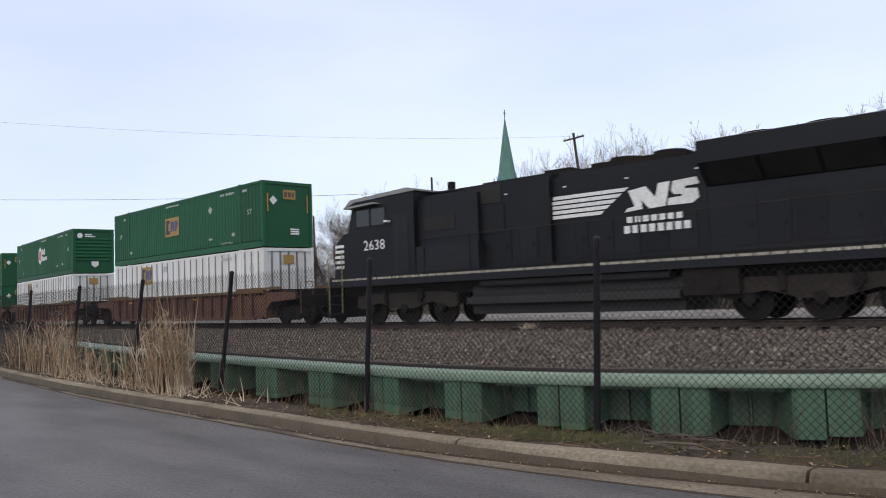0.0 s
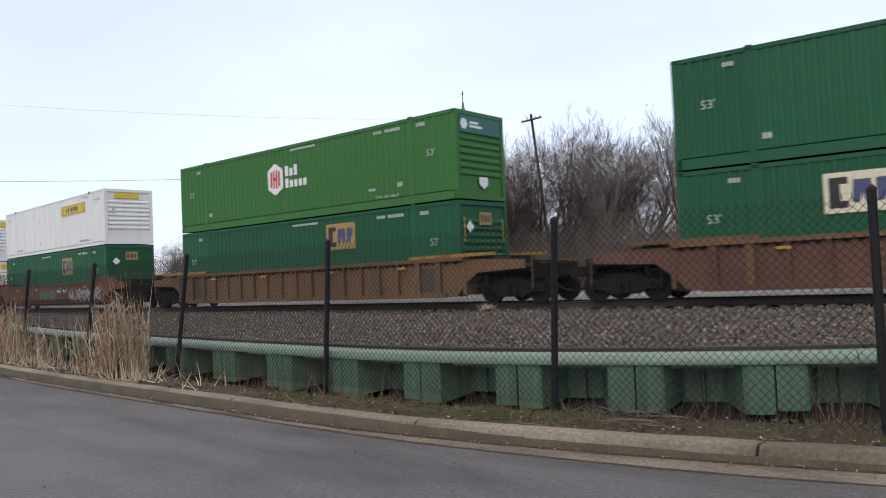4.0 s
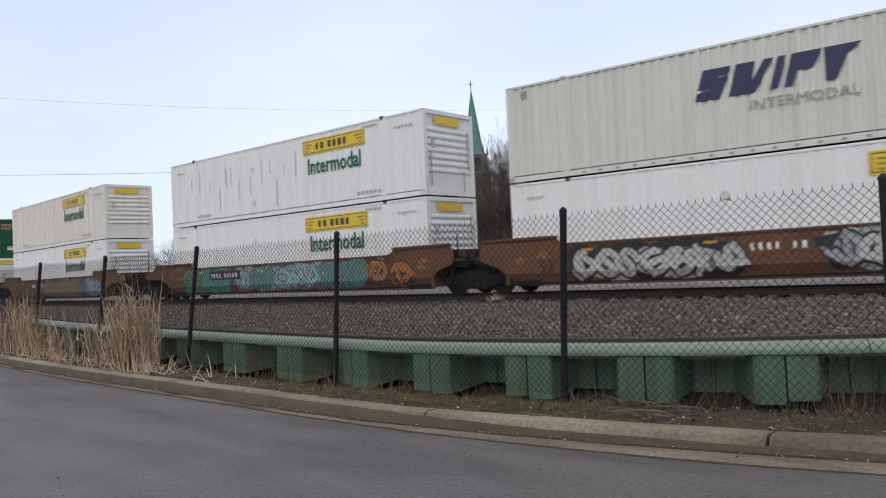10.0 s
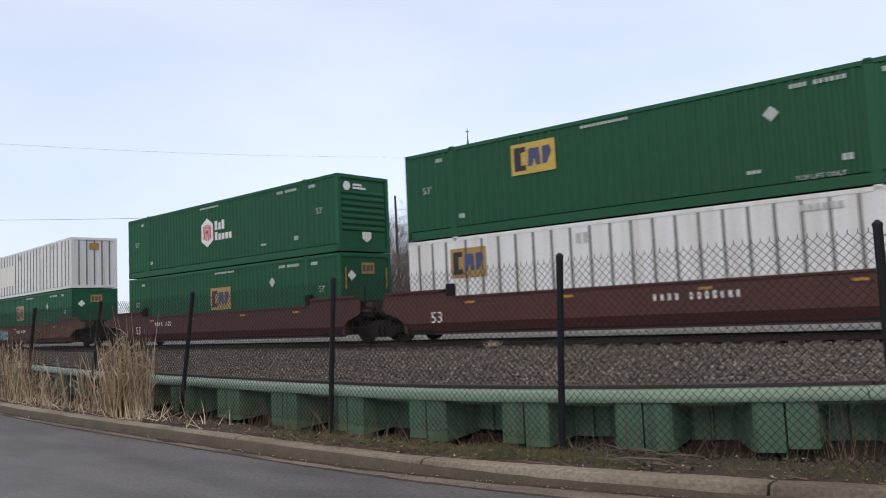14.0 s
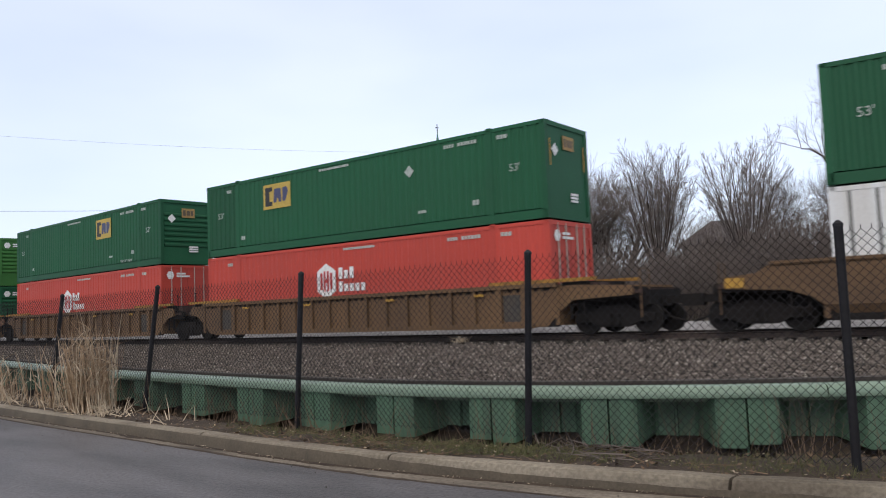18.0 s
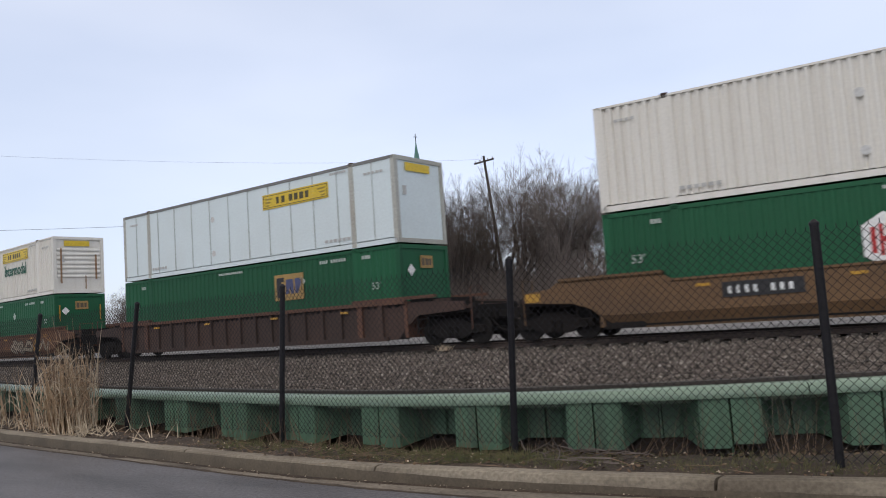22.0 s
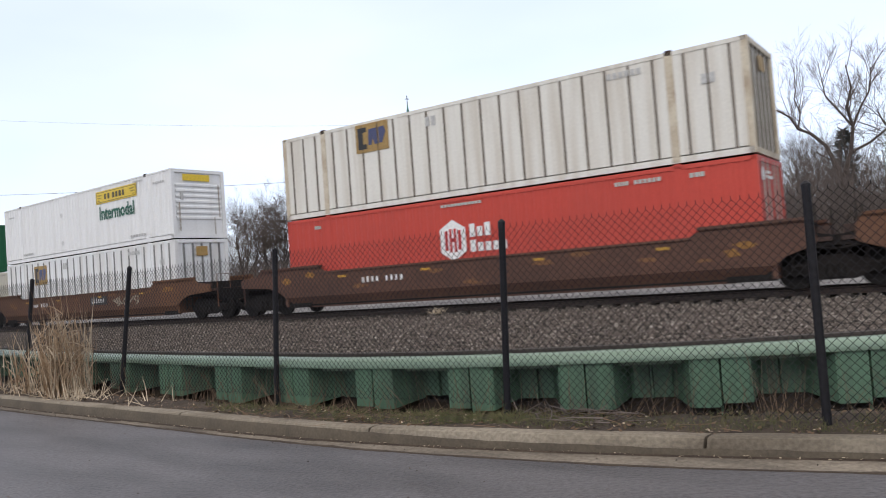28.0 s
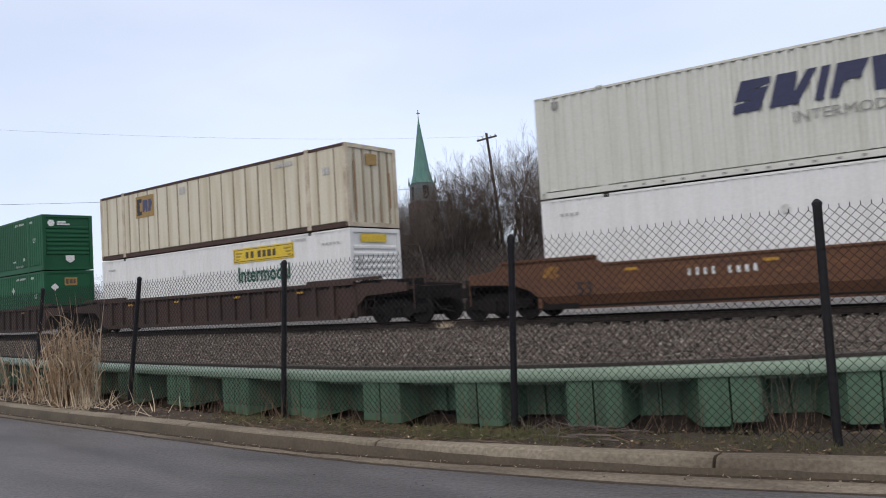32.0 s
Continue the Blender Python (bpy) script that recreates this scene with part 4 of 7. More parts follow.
def make_kinds():
    shell("plate", GREEN, 0.27, 0.03, "doors", rail_h=0.27)
    shell("platef", GREEN, 0.27, 0.03, "plain", rail_h=0.27)
    shell("plater", GREEN, 0.27, 0.03, "ribs", rail_h=0.27)
    shell("hexa_dark", GREEN, 0.27, 0.03, "ribs", rail_h=0.27)
    shell("hexa_light", LIGHTGREEN, 0.27, 0.03, "ribs", rail_h=0.27)
    shell("yb", WHITE, 0.28, 0.022, "ribs", cast_paint=UNDER, top_h=0.06)
    shell("cream", CREAM, 0.235, 0.07, "ribs", cast_paint=DARKBROWN, top_h=0.06)
    shell("flatcream", DULLCREAM, 1.3, 0.006, "plain")
    shell("slanted", OFFWHITE, 0.27, 0.045, "plain", top_h=0.06)
    shell("cool", COOLWHITE, 1.22, 0.008, "plain", post_paint=POSTLIGHT, rib_paint=SEAM, rib_step=1.2, rib_w=0.022, rail_paint=POSTGREY, cast_paint=DARKBROWN)
    shell("ribw", RIBWHITE, 0.62, 0.004, "posts", rib_paint=POSTGREY, rib_step=0.62, rib_w=0.075, post_paint=RIBWHITE)
    shell("ribc", DIRTYCREAM, 0.62, 0.004, "posts", rib_paint=RIBTAN, rib_step=0.73, rib_w=0.06, post_paint=CREAMRUST, rail_paint=DARKBROWN)
    shell("ribt", RIBIVORY, 0.73, 0.004, "posts", rib_paint=RIBBROWN, rib_step=0.66, rib_w=0.06, post_paint=CREAMRUST, rail_paint=RIBIVORY, cast_paint=DARKBROWN)
    shell("ribg", GREEN, 0.62, 0.004, "plain", rib_paint=POSTLIGHT, rib_step=0.80, rib_w=0.10, post_paint=GREEN, rail_paint=POSTGREY)
    shell("plainw", RIBWHITE, 0.62, 0.006, "plain", post_paint=CREAM)
    shell("red", RED, 0.27, 0.022, "doors", rail_h=0.27)


make_kinds()
LABELS = {
    "plate": "green corrugated steel freight container with door end", "platef": "green corrugated steel freight container with plain end",
    "plater": "green corrugated steel freight container with ribbed end", "hexa_dark": "dark green corrugated container with white six-sided mark",
    "hexa_light": "leaf-green corrugated container with white six-sided mark", "yb": "white corrugated container with yellow banner",
    "cream": "cream-white corrugated container with dirty ribbed end", "flatcream": "smooth cream container with faded yellow banner",
    "slanted": "off-white ribbed container with navy slanting shapes", "cool": "cool white smooth-panelled container with grey roof edge",
    "ribw": "white container with dark upright ribs and grime", "ribt": "grimy white container with thin brown upright ribs", "ribc": "stained cream container with dark upright ribs",
    "ribg": "dark green container with pale grey upright ribs", "plainw": "plain dirty-white container with square plate", "red": "faded red corrugated freight container",
}


def container(kind, level):
    c = copy_thing(KINDS[kind], Matrix.Identity(4))
    place = "stacked on another" if level else "in a well"
    return tagged(c, LABELS[kind] + ", " + place, "container", "stacked containers" if level else "lower containers")


# ------------------------------------------------------------- well cars
def car_side(pts, out, y_out=1.45, thick=0.07, knee=0.62, tuck=0.55):
    ys = sorted((out * y_out, out * (y_out - thick)))
    bm = prism(bmesh.new(), pts, *ys)
    # the lower part of the plate slopes in under the car
    bmesh.ops.bisect_plane(bm, geom=bm.verts[:] + bm.edges[:] + bm.faces[:], plane_co=(0, 0, knee), plane_no=(0, 0, 1))
    for v in bm.verts:
        if v.co.z < knee - 0.001:
            v.co.y -= out * (knee - v.co.z) * tuck
    return bm


def truck(parent, x):
    """A two-axle truck: side frames, bolster, springs and four wheels."""
    t = part("truck", boxes((x - 0.18, x + 0.18, -0.95, 0.95, 0.42, 0.62)), UNDER, parent)
    for out in (-1, 1):
        y0, y1 = sorted((out * 1.02, out * 0.90))
        bm = bmesh.new()
        prism(bm, [(x + a, b) for a, b in ((-1.15, 0.36), (-1.15, 0.56), (-0.75, 0.60), (-0.35, 0.78), (0.35, 0.78), (0.75, 0.60), (1.15, 0.56), (1.15, 0.36), (0.70, 0.34), (0.42, 0.2), (-0.42, 0.2), (-0.70, 0.34))], y0, y1)
        part("side_frame", bm, UNDER, t)
        for q in (-0.12, 0.12):
            bm = bmesh.new()
            tube(bm, ((x + q, out * 1.05, 0.26), (x + q, out * 1.05, 0.56)), 0.08, 10)
            part("spring", bm, WHEELSTEEL, t)
        for q in (-0.89, 0.89):
            bm = bmesh.new()
            y2, y3 = sorted((out * 0.72, out * 0.85))
            disc(bm, x + q, y2, y3, 0.42, 0.42, 22)
            disc(bm, x + q, *sorted((out * 0.85, out * 0.865)), 0.42, 0.36, 22)
            disc(bm, x + q, *sorted((out * 0.86, out * 1.06)), 0.42, 0.10, 10)
            part("wheel", bm, WHEELSTEEL, t)
    for q in (-0.89, 0.89):
        bm = bmesh.new()
        disc(bm, x + q, -0.72, 0.72, 0.42, 0.08, 8)
        part("axle", bm, WHEELSTEEL, t)
    return t


GREYPANEL = mat("dull_grey_panel", (0.06, 0.055, 0.05), 0.85, dirt=(0.10, 0.075, 0.05), amount=0.6, big=2.0)
CHORDYELLOW = mat("worn_yellow_chord", (0.34, 0.18, 0.03), 0.75, dirt=(0.12, 0.06, 0.025), amount=0.8, big=3.0, bump=0.1)
RUSTBRIGHT = mat("bright_rust_patch", (0.17, 0.082, 0.036), 0.85, dirt=(0.12, 0.055, 0.028), amount=0.8, big=5.0, bump=0.15)
RUSTDARK = mat("dark_rust_patch", (0.085, 0.044, 0.030), 0.85, dirt=(0.12, 0.055, 0.03), amount=0.8, big=5.0, bump=0.15)
WORNYELLOW = mat("worn_yellow_paint", (0.26, 0.13, 0.03), 0.8, dirt=(0.11, 0.05, 0.025), amount=0.9, big=6.0, bump=0.1)


def well_car(style, paint, rear_joint, front_joint, end_paint=None):
    """style: ribbed or smooth; a joint end shares its truck with the next unit."""
    c = thing("well_car", "", "railway car", "well cars")
    ends = end_paint or paint
    ribbed = style == "ribbed"
    top, low = 1.40, 0.26
    tip_r, tip_f = (9.22 if rear_joint else 10.55), (9.22 if front_joint else 10.55)
    if ribbed:
        outline = ((-tip_r, 1.06), (-8.75, 0.98), (-8.25, 0.62), (-7.9, low), (7.9, low), (8.25, 0.62), (8.75, 0.98), (tip_f, 1.06), (tip_f, 1.32), (9.0, top), (-9.0, top), (-tip_r, 1.32))
    else:
        outline = ((-tip_r, 1.08), (-9.1, 1.00), (-8.55, 0.82), (-8.05, 0.42), (-7.75, low), (7.75, low), (8.05, 0.42), (8.55, 0.82), (9.1, 1.00), (tip_f, 1.08), (tip_f, 1.36),
                   (min(9.75, tip_f - 0.02), 1.44), (min(9.5, tip_f - 0.1), 1.60), (6.55, 1.60), (6.2, 1.42), (-6.2, 1.42), (-6.55, 1.60), (-min(9.5, tip_r - 0.1), 1.60), (-min(9.75, tip_r - 0.02), 1.44), (-tip_r, 1.36))
    for out in (-1, 1):
        side = part("side_plate", car_side(outline, out, 1.45) if not ribbed else car_side(outline, out, 1.37, tuck=0.0), paint, c)
        ys = sorted((out * 1.49, out * 1.34))
        if ribbed:
            part("top_chord", boxes((-8.3, 8.3, *ys, top - 0.02, top + 0.10)), ends, c)
            chord = CHORDYELLOW if paint in (OCHRE, RUSTORANGE) else ends
            part("end_chord", boxes((6.0, min(9.5, tip_f), *ys, top + 0.10, top + 0.20)), chord, c)
            part("end_chord", boxes((-min(9.5, tip_r), -6.0, *ys, top + 0.10, top + 0.20)), chord, c)
            part("bottom_chord", boxes((-7.5, 7.5, *ys, low - 0.04, low + 0.10)), paint, c)
            if paint == OCHRE and out < 0:
                for sx in (-1, 1):
                    part("grey_panel", boxes((*sorted((sx * 6.42, sx * 7.08)), -1.378, -1.368, 0.42, 1.2)), GREYPANEL, side, "dull grey worn panel")
            if out < 0:
                comb = [(8.1, top - 0.03), (-8.1, top - 0.03)]
                for k in range(54):
                    comb += [(-8.1 + k * 0.3, top - 0.12), (-7.98 + k * 0.3, top - 0.12), (-7.98 + k * 0.3, top - 0.045), (-7.8 + k * 0.3, top - 0.045)]
                part("notched_edge", prism(bmesh.new(), comb[:-2], -1.376, -1.366), UNDER, side, "dark notched edge under the chord")
            for i in range(17 if out < 0 else 0):
                x = -7.2 + i * 0.9
                wide = 0.11 if i in (0, 16, 1, 15) else 0.05
                part("side_rib", boxes((x - wide, x + wide, *sorted((out * 1.47, out * 1.36)), low + 0.1, top - 0.02)), ends if i in (1, 15) else paint, side)
        else:
            part("lower_flange", boxes((-7.3, 7.3, *sorted((out * 1.27, out * 1.15)), low - 0.02, low + 0.04)), paint, c)
            part("top_flange", boxes((-6.35, 6.35, *ys, 1.40, 1.46)), paint, c)
            for x0, x1 in ((-min(9.45, tip_r - 0.15), -6.5), (6.5, min(9.45, tip_f - 0.15))):
                slab = soft_box(x0, x1, *sorted((out * 1.52, out * 1.28)), 1.60, 1.70, 0.03)
                part("raised_flange", slab, paint, c)
            if paint == MAROON:
                for x in (-6.3, 6.3):
                    part("guide_post", boxes((x - 0.14, x + 0.14, *sorted((out * 1.46, out * 1.30)), 1.46, 1.86)), UNDER, c)
            if paint == OCHRE and out < 0:
                for sx in (-1, 1):
                    part("yellow_block", boxes((*sorted((sx * 10.05, sx * 10.5)), -1.47, -1.40, 1.10, 1.34)), CARYELLOW, c, "bright yellow block at the platform end")
        if not ribbed and out < 0 and paint in (RUSTORANGE, RUST):
            for sx in (-1, 1):
                for k in range(2):
                    x0, z0 = sx * random.uniform(6.9, 8.2), random.uniform(0.95, 1.45)
                    pts = [(x0 + random.uniform(0.12, 0.36) * math.cos(a * 0.9), z0 + random.uniform(0.05, 0.14) * math.sin(a * 0.9)) for a in range(7)]
                    part("worn_patch", prism(bmesh.new(), pts, -1.4535 - 0.0006 * k, -1.448), WORNYELLOW, side, "worn yellow paint patch")
            for k in range(12):
                x0, z0 = -6.4 + k * 1.16 + random.uniform(-0.5, 0.5), random.uniform(0.7, 1.32)
                pts = [(x0 + random.uniform(0.1, 0.55) * math.cos(a * 0.9), z0 + random.uniform(0.02, 0.10) * math.sin(a * 0.9)) for a in range(7)]
                part("rust_patch", prism(bmesh.new(), pts, -1.4525 - 0.0003 * k, -1.448), RUSTBRIGHT if k % 3 else RUSTDARK, side, "brighter rust patch" if k % 3 else "darker rust patch")
        for x in (-5.5, -2.0, 2.0, 5.6):
            part("reflector", boxes((x - 0.17, x + 0.17, *sorted((out * 1.475, out * 1.44)), top - 0.20, top - 0.125)), CARYELLOW, c)
    part("well_floor", boxes((-8.2, 8.2, -1.3, 1.3, 0.30, 0.42)), UNDER, c)
    for end, joint in ((-1, rear_joint), (1, front_joint)):
        reach = 9.72 if joint else 10.95
        xs = sorted((end * 8.25, end * reach))
        deck = part("end_platform", boxes((*sorted((end * 8.25, end * (reach - 0.2))), -1.25, 1.25, 1.10, 1.20)), DARKBROWN, c)
        part("bulkhead", boxes((*sorted((end * 8.2, end * 8.32)), -1.4, 1.4, 0.30, 1.45)), ends, c)
        part("end_frame", boxes((*sorted((end * 8.34, end * 9.15)), -1.22, 1.22, 1.16, 1.50)), UNDER, deck)
        for y in (-1.28,):
            lad = part("ladder", boxes((*sorted((end * 8.62, end * 8.66)), y, y + 0.05, 0.45, 1.55), (*sorted((end * 9.02, end * 9.06)), y, y + 0.05, 0.45, 1.55)), UNDER, c)
            for k in range(3):
                part("rung", boxes((*sorted((end * 8.66, end * 9.02)), y + 0.01, y + 0.04, 0.55 + k * 0.29, 0.58 + k * 0.29)), UNDER, lad)
        part("inner_panel", boxes((*sorted((end * 7.1, end * 8.3)), -1.335, -1.315, 0.25, 1.2)), UNDER, c)
        part("valve_box", boxes((*sorted((end * 9.2, end * 9.5)), -1.12, -0.6, 1.16, 1.46)), DARKBROWN, deck)
        bm = bmesh.new()
        tube(bm, ((end * 8.5, -1.3, 1.05), (end * 9.1, -1.28, 0.98), (end * 9.6, -1.1, 0.92)), 0.035, 6)
        part("brake_pipe", bm, UNDER, c)
        part("draft_sill", boxes((*xs, -0.32, 0.32, 0.72, 1.04)), UNDER, c)
        for y in (-1.12, 1.12):
            part("platform_beam", prism(bmesh.new(), ((end * 8.25, 0.92), (end * 8.25, 1.42), (end * 8.9, 1.38), (end * (reach - 0.1), 1.22), (end * (reach - 0.1), 1.0)), y - 0.07, y + 0.07), UNDER, deck)
        if joint:
            if end < 0:
                truck(c, end * 9.72)
            part("joint_casting", boxes((*sorted((end * 9.3, end * 9.8)), -0.25, 0.25, 0.66, 0.95)), UNDER, c)
            for y in (-1.15, 1.15):
                bm = bmesh.new()
                tube(bm, ((end * 9.2, y, 1.16), (end * 9.2, y, 2.0)), 0.022, 6)
                part("grab_iron", bm, UNDER, deck)
        else:
            truck(c, end * 9.82)
            part("striker", boxes((*sorted((end * 10.6, end * 10.9)), -1.1, 1.1, 0.78, 1.18)), UNDER, c)
            bm = boxes((*sorted((end * 10.95, end * 11.55)), -0.09, 0.09, 0.78, 0.98), (*sorted((end * 11.4, end * 11.72)), -0.17, 0.17, 0.70, 1.02))
            part("coupler", bm, UNDER, c)
            bm = bmesh.new()
            tube(bm, ((end * 10.9, -0.5, 0.75), (end * 11.2, -0.45, 0.42), (end * 11.6, -0.35, 0.30)), 0.03, 6)
            part("air_hose", bm, UNDER, c)
            bm = bmesh.new()
            tube(bm, ((end * 10.7, -1.2, 0.45), (end * 10.7, -1.2, 1.75), (end * 10.7, -0.6, 1.75), (end * 10.7, -0.6, 1.16)), 0.02, 6)
            part("end_rail", bm, ends, c)
    return c


def arc(cx, cz, rx, rz, a0, a1, n=9):
    return [(cx + rx * math.cos(radians(a0 + (a1 - a0) * i / n)), cz + rz * math.sin(radians(a0 + (a1 - a0) * i / n))) for i in range(n + 1)]


# loose sprayed forms, each in a unit square
FORMS = (
    (arc(0.5, 0.5, 0.42, 0.42, 50, 310),), (arc(0.5, 0.72, 0.36, 0.22, 20, 260) + arc(0.5, 0.28, 0.36, 0.22, 90, -150),), (arc(0.5, 0.5, 0.42, 0.44, 100, 425),),
    ([(0.15, 0.04), (0.17, 0.5), (0.22, 0.96)], arc(0.25, 0.68, 0.5, 0.26, 95, -90)), ([(0.1, 0.9), (0.85, 0.95), (0.5, 0.5), (0.2, 0.1), (0.95, 0.06)],),
    ([(0.05, 0.05), (0.28, 0.6), (0.46, 0.96), (0.66, 0.5), (0.92, 0.05)], [(0.26, 0.36), (0.76, 0.42)]), ([(0.05, 0.5), (0.95, 0.56)], [(0.55, 0.92), (0.95, 0.56), (0.6, 0.12)]),
    ([(0.1, 0.95), (0.16, 0.4), (0.32, 0.08), (0.62, 0.1), (0.8, 0.45), (0.88, 0.96)],),
)


def graffiti(c, x0, x1, z0, z1, fills, seed, outline=BLACKINK, letters=6, chunky=0.25, halo=None, tucked=True):
    """Spray-painted forms that spell nothing: clouds of colour, dark outlines and curved fills."""
    letters = int(letters * 1.3)
    rnd = random.Random(seed)
    w, h, y = (x1 - x0) / letters, z1 - z0, -1.4535

    def lay(bm):
        """Bends the paint with the plate where it slopes in under the car."""
        for v in bm.verts:
            v.co.z = min(z1 + 0.03, max(z0 - 0.03, v.co.z))
        if tucked:
            bmesh.ops.bisect_plane(bm, geom=bm.verts[:] + bm.edges[:] + bm.faces[:], plane_co=(0, 0, 0.62), plane_no=(0, 0, 1))
            for v in bm.verts:
                if v.co.z < 0.619:
                    v.co.y += (0.62 - v.co.z) * 0.55
        else:
            for v in bm.verts:
                v.co.y -= 0.022
        return bm

    def ribbon(bm, pts, t, yy):
        left, right = [], []
        for i, p in enumerate(pts):
            a, b = pts[max(0, i - 1)], pts[min(len(pts) - 1, i + 1)]
            d = Vector((b[0] - a[0], b[1] - a[1])).normalized()
            k = t * (1.0 if 0 < i < len(pts) - 1 else 0.72)
            e = d * (t * 0.7 if i == len(pts) - 1 else (-t * 0.7 if i == 0 else 0))
            left.append((p[0] + e.x - d.y * k, p[1] + e.y + d.x * k))
            right.append((p[0] + e.x + d.y * k, p[1] + e.y - d.x * k))
        rows = [[bm.verts.new((*(q[0], d, q[1]),)) for q, d in ((a, yy + 0.0015), (a, yy), (b, yy), (b, yy + 0.0015))] for a, b in zip(left, right)]
        for r0, r1 in zip(rows, rows[1:]):
            for k in range(3):
                bm.faces.new((r0[k], r1[k], r1[k + 1], r0[k + 1]))

    def cloud(bm, cx, cz, rx, rz, yy):
        prism(bm, [(cx + rx * rnd.uniform(0.75, 1.15) * math.cos(k * math.tau / 11), cz + rz * rnd.uniform(0.75, 1.15) * math.sin(k * math.tau / 11)) for k in range(11)], yy, yy + 0.0015)
    if halo or len(fills) > 2:
        for k, coat in enumerate(([halo, outline] if halo else []) + list(fills)):
            bm = bmesh.new()
            for n in range(int(letters * (5.0 if halo and k < 2 else 2.2)) + 1):
                grow = 1.15 if k == 0 else 1.0
                cloud(bm, rnd.uniform(x0 + 0.2, x1 - 0.2), rnd.uniform(z0 + 0.2 * h, z1 - 0.2 * h), rnd.uniform(0.22, 0.62) * grow, rnd.uniform(0.14, 0.36) * h * grow, y - 0.0015 * k - 0.00004 * n)
            part("graffiti_cloud", lay(bm), coat, c, "spray-painted patch of colour")
        y -= 0.0015 * 7
    for i in range(letters):
        form = FORMS[rnd.randrange(len(FORMS))] + FORMS[rnd.randrange(len(FORMS))][:1]
        lean, tall, wide, sink = rnd.uniform(-0.2, 0.25), rnd.uniform(0.82, 1.0), rnd.uniform(1.1, 1.5), rnd.uniform(0.0, 0.1)
        turn, flip = radians(rnd.choice((35, 65, 115, 145, 210, 245, 295, 325))), rnd.choice((-1, 1))
        form = [[(0.5 + 0.92 * (flip * (a - 0.5) * math.cos(turn) - (b - 0.5) * math.sin(turn)), min(1.0, max(0.0, 0.5 + 0.92 * (flip * (a - 0.5) * math.sin(turn) + (b - 0.5) * math.cos(turn))))) for a, b in curve] for curve in form]
        t = 0.082 * h * (1 + chunky)
        back, front = bmesh.new(), bmesh.new()
        for j, curve in enumerate(form):
            pts = [(x0 + w * (i + 0.08 + 0.84 * wide * a) + lean * h * (b - 0.5) * 0.5, z0 + h * (0.09 + sink + 0.82 * (tall - sink) * b)) for a, b in curve]
            ribbon(back, pts, t * 1.5, y - 0.0012 * (i % 3) - 0.0003 * j)
            ribbon(front, pts, t * 0.92, y - 0.006 - 0.0012 * (i % 3) - 0.0003 * j)
        piece = part("graffiti_piece", lay(back), outline, c, "spray-painted outline shape")
        part("graffiti_fill", lay(front), fills[rnd.randrange(len(fills))], piece, "spray-painted colour shape")


def spray(name, rgb):
    return mat(name, rgb, 0.7, amount=0.35, big=1.5, bump=0.0)


SPRAYWHITE = spray("white_spray_paint", (0.29, 0.28, 0.255))
SPRAYGREY = spray("grey_spray_paint", (0.30, 0.31, 0.33))
SPRAYTEAL = spray("teal_spray_paint", (0.075, 0.23, 0.21))
SPRAYLIGHT = spray("pale_blue_spray_paint", (0.24, 0.40, 0.42))
SPRAYGREEN = spray("green_spray_paint", (0.09, 0.18, 0.075))
SPRAYBLUE = spray("blue_spray_paint", (0.035, 0.075, 0.21))
SPRAYYELLOW = spray("yellow_spray_paint", (0.42, 0.27, 0.05))
SPRAYPINK = spray("pink_spray_paint", (0.19, 0.085, 0.095))
SPRAYBEIGE = spray("beige_spray_paint", (0.25, 0.21, 0.155))


def car_marks(c, x, n=8, ink=WHITEINK, z=0.97, h=0.2, patch=None):
    """A row of plain upright bars in the place of the car's own number."""
    if patch:
        part("dark_patch", boxes((x - 0.15, x + n * 0.2 + 0.15, -1.474, -1.44, z - 0.09, z + h + 0.09)), patch, c)
    rnd = random.Random(int(x * 10) + n)
    bm = bmesh.new()
    for k in range(n):
        if n < 7 or k != 4:
            a = x + k * 0.2
            box(bm, a, a + rnd.uniform(0.06, 0.10), -1.480, -1.474, z, z + h * rnd.uniform(0.85, 1.0))
    part("lettering_strip", bm, ink, c)


def paint_number(c, text, x, z, size, ink=WHITEINK):
    ob = part("length_number", word(text, size, ink), ink, c)
    ob.matrix_basis = pose(x, -1.482, z)


# ------------------------------------------------------------- the train, unit by unit behind the locomotive
SPEED = ((0, 20.91), (4, 20.73), (8, 20.56), (12, 20.39), (16, 20.18), (20, 20.0), (24, 19.86), (28, 19.71), (32, 19.58))


def travelled(t):
    """Metres that the train has gone at t seconds."""
    total = 0.0
    for (ta, va), (tb, vb) in zip(SPEED, SPEED[1:]):
        if t <= ta:
            break
        e = min(t, tb)
        ve = va + (vb - va) * (e - ta) / (tb - ta)
        total += (va + ve) / 2 * (e - ta)
    return total


LEFT_END = (-45.54, -69.17, -92.51, -115.71, -139.58, -159.10, -178.50, -202.10, -221.61, -241.04, -264.40, -287.83, -307.17, -326.65, -350.09, -374.09,
            -397.40, -417.05, -436.11, -459.14, -482.22, -505.22, -528.52, -551.25, -570.79, -589.90, -612.80, -635.93, -658.57, -681.99, -704.24)
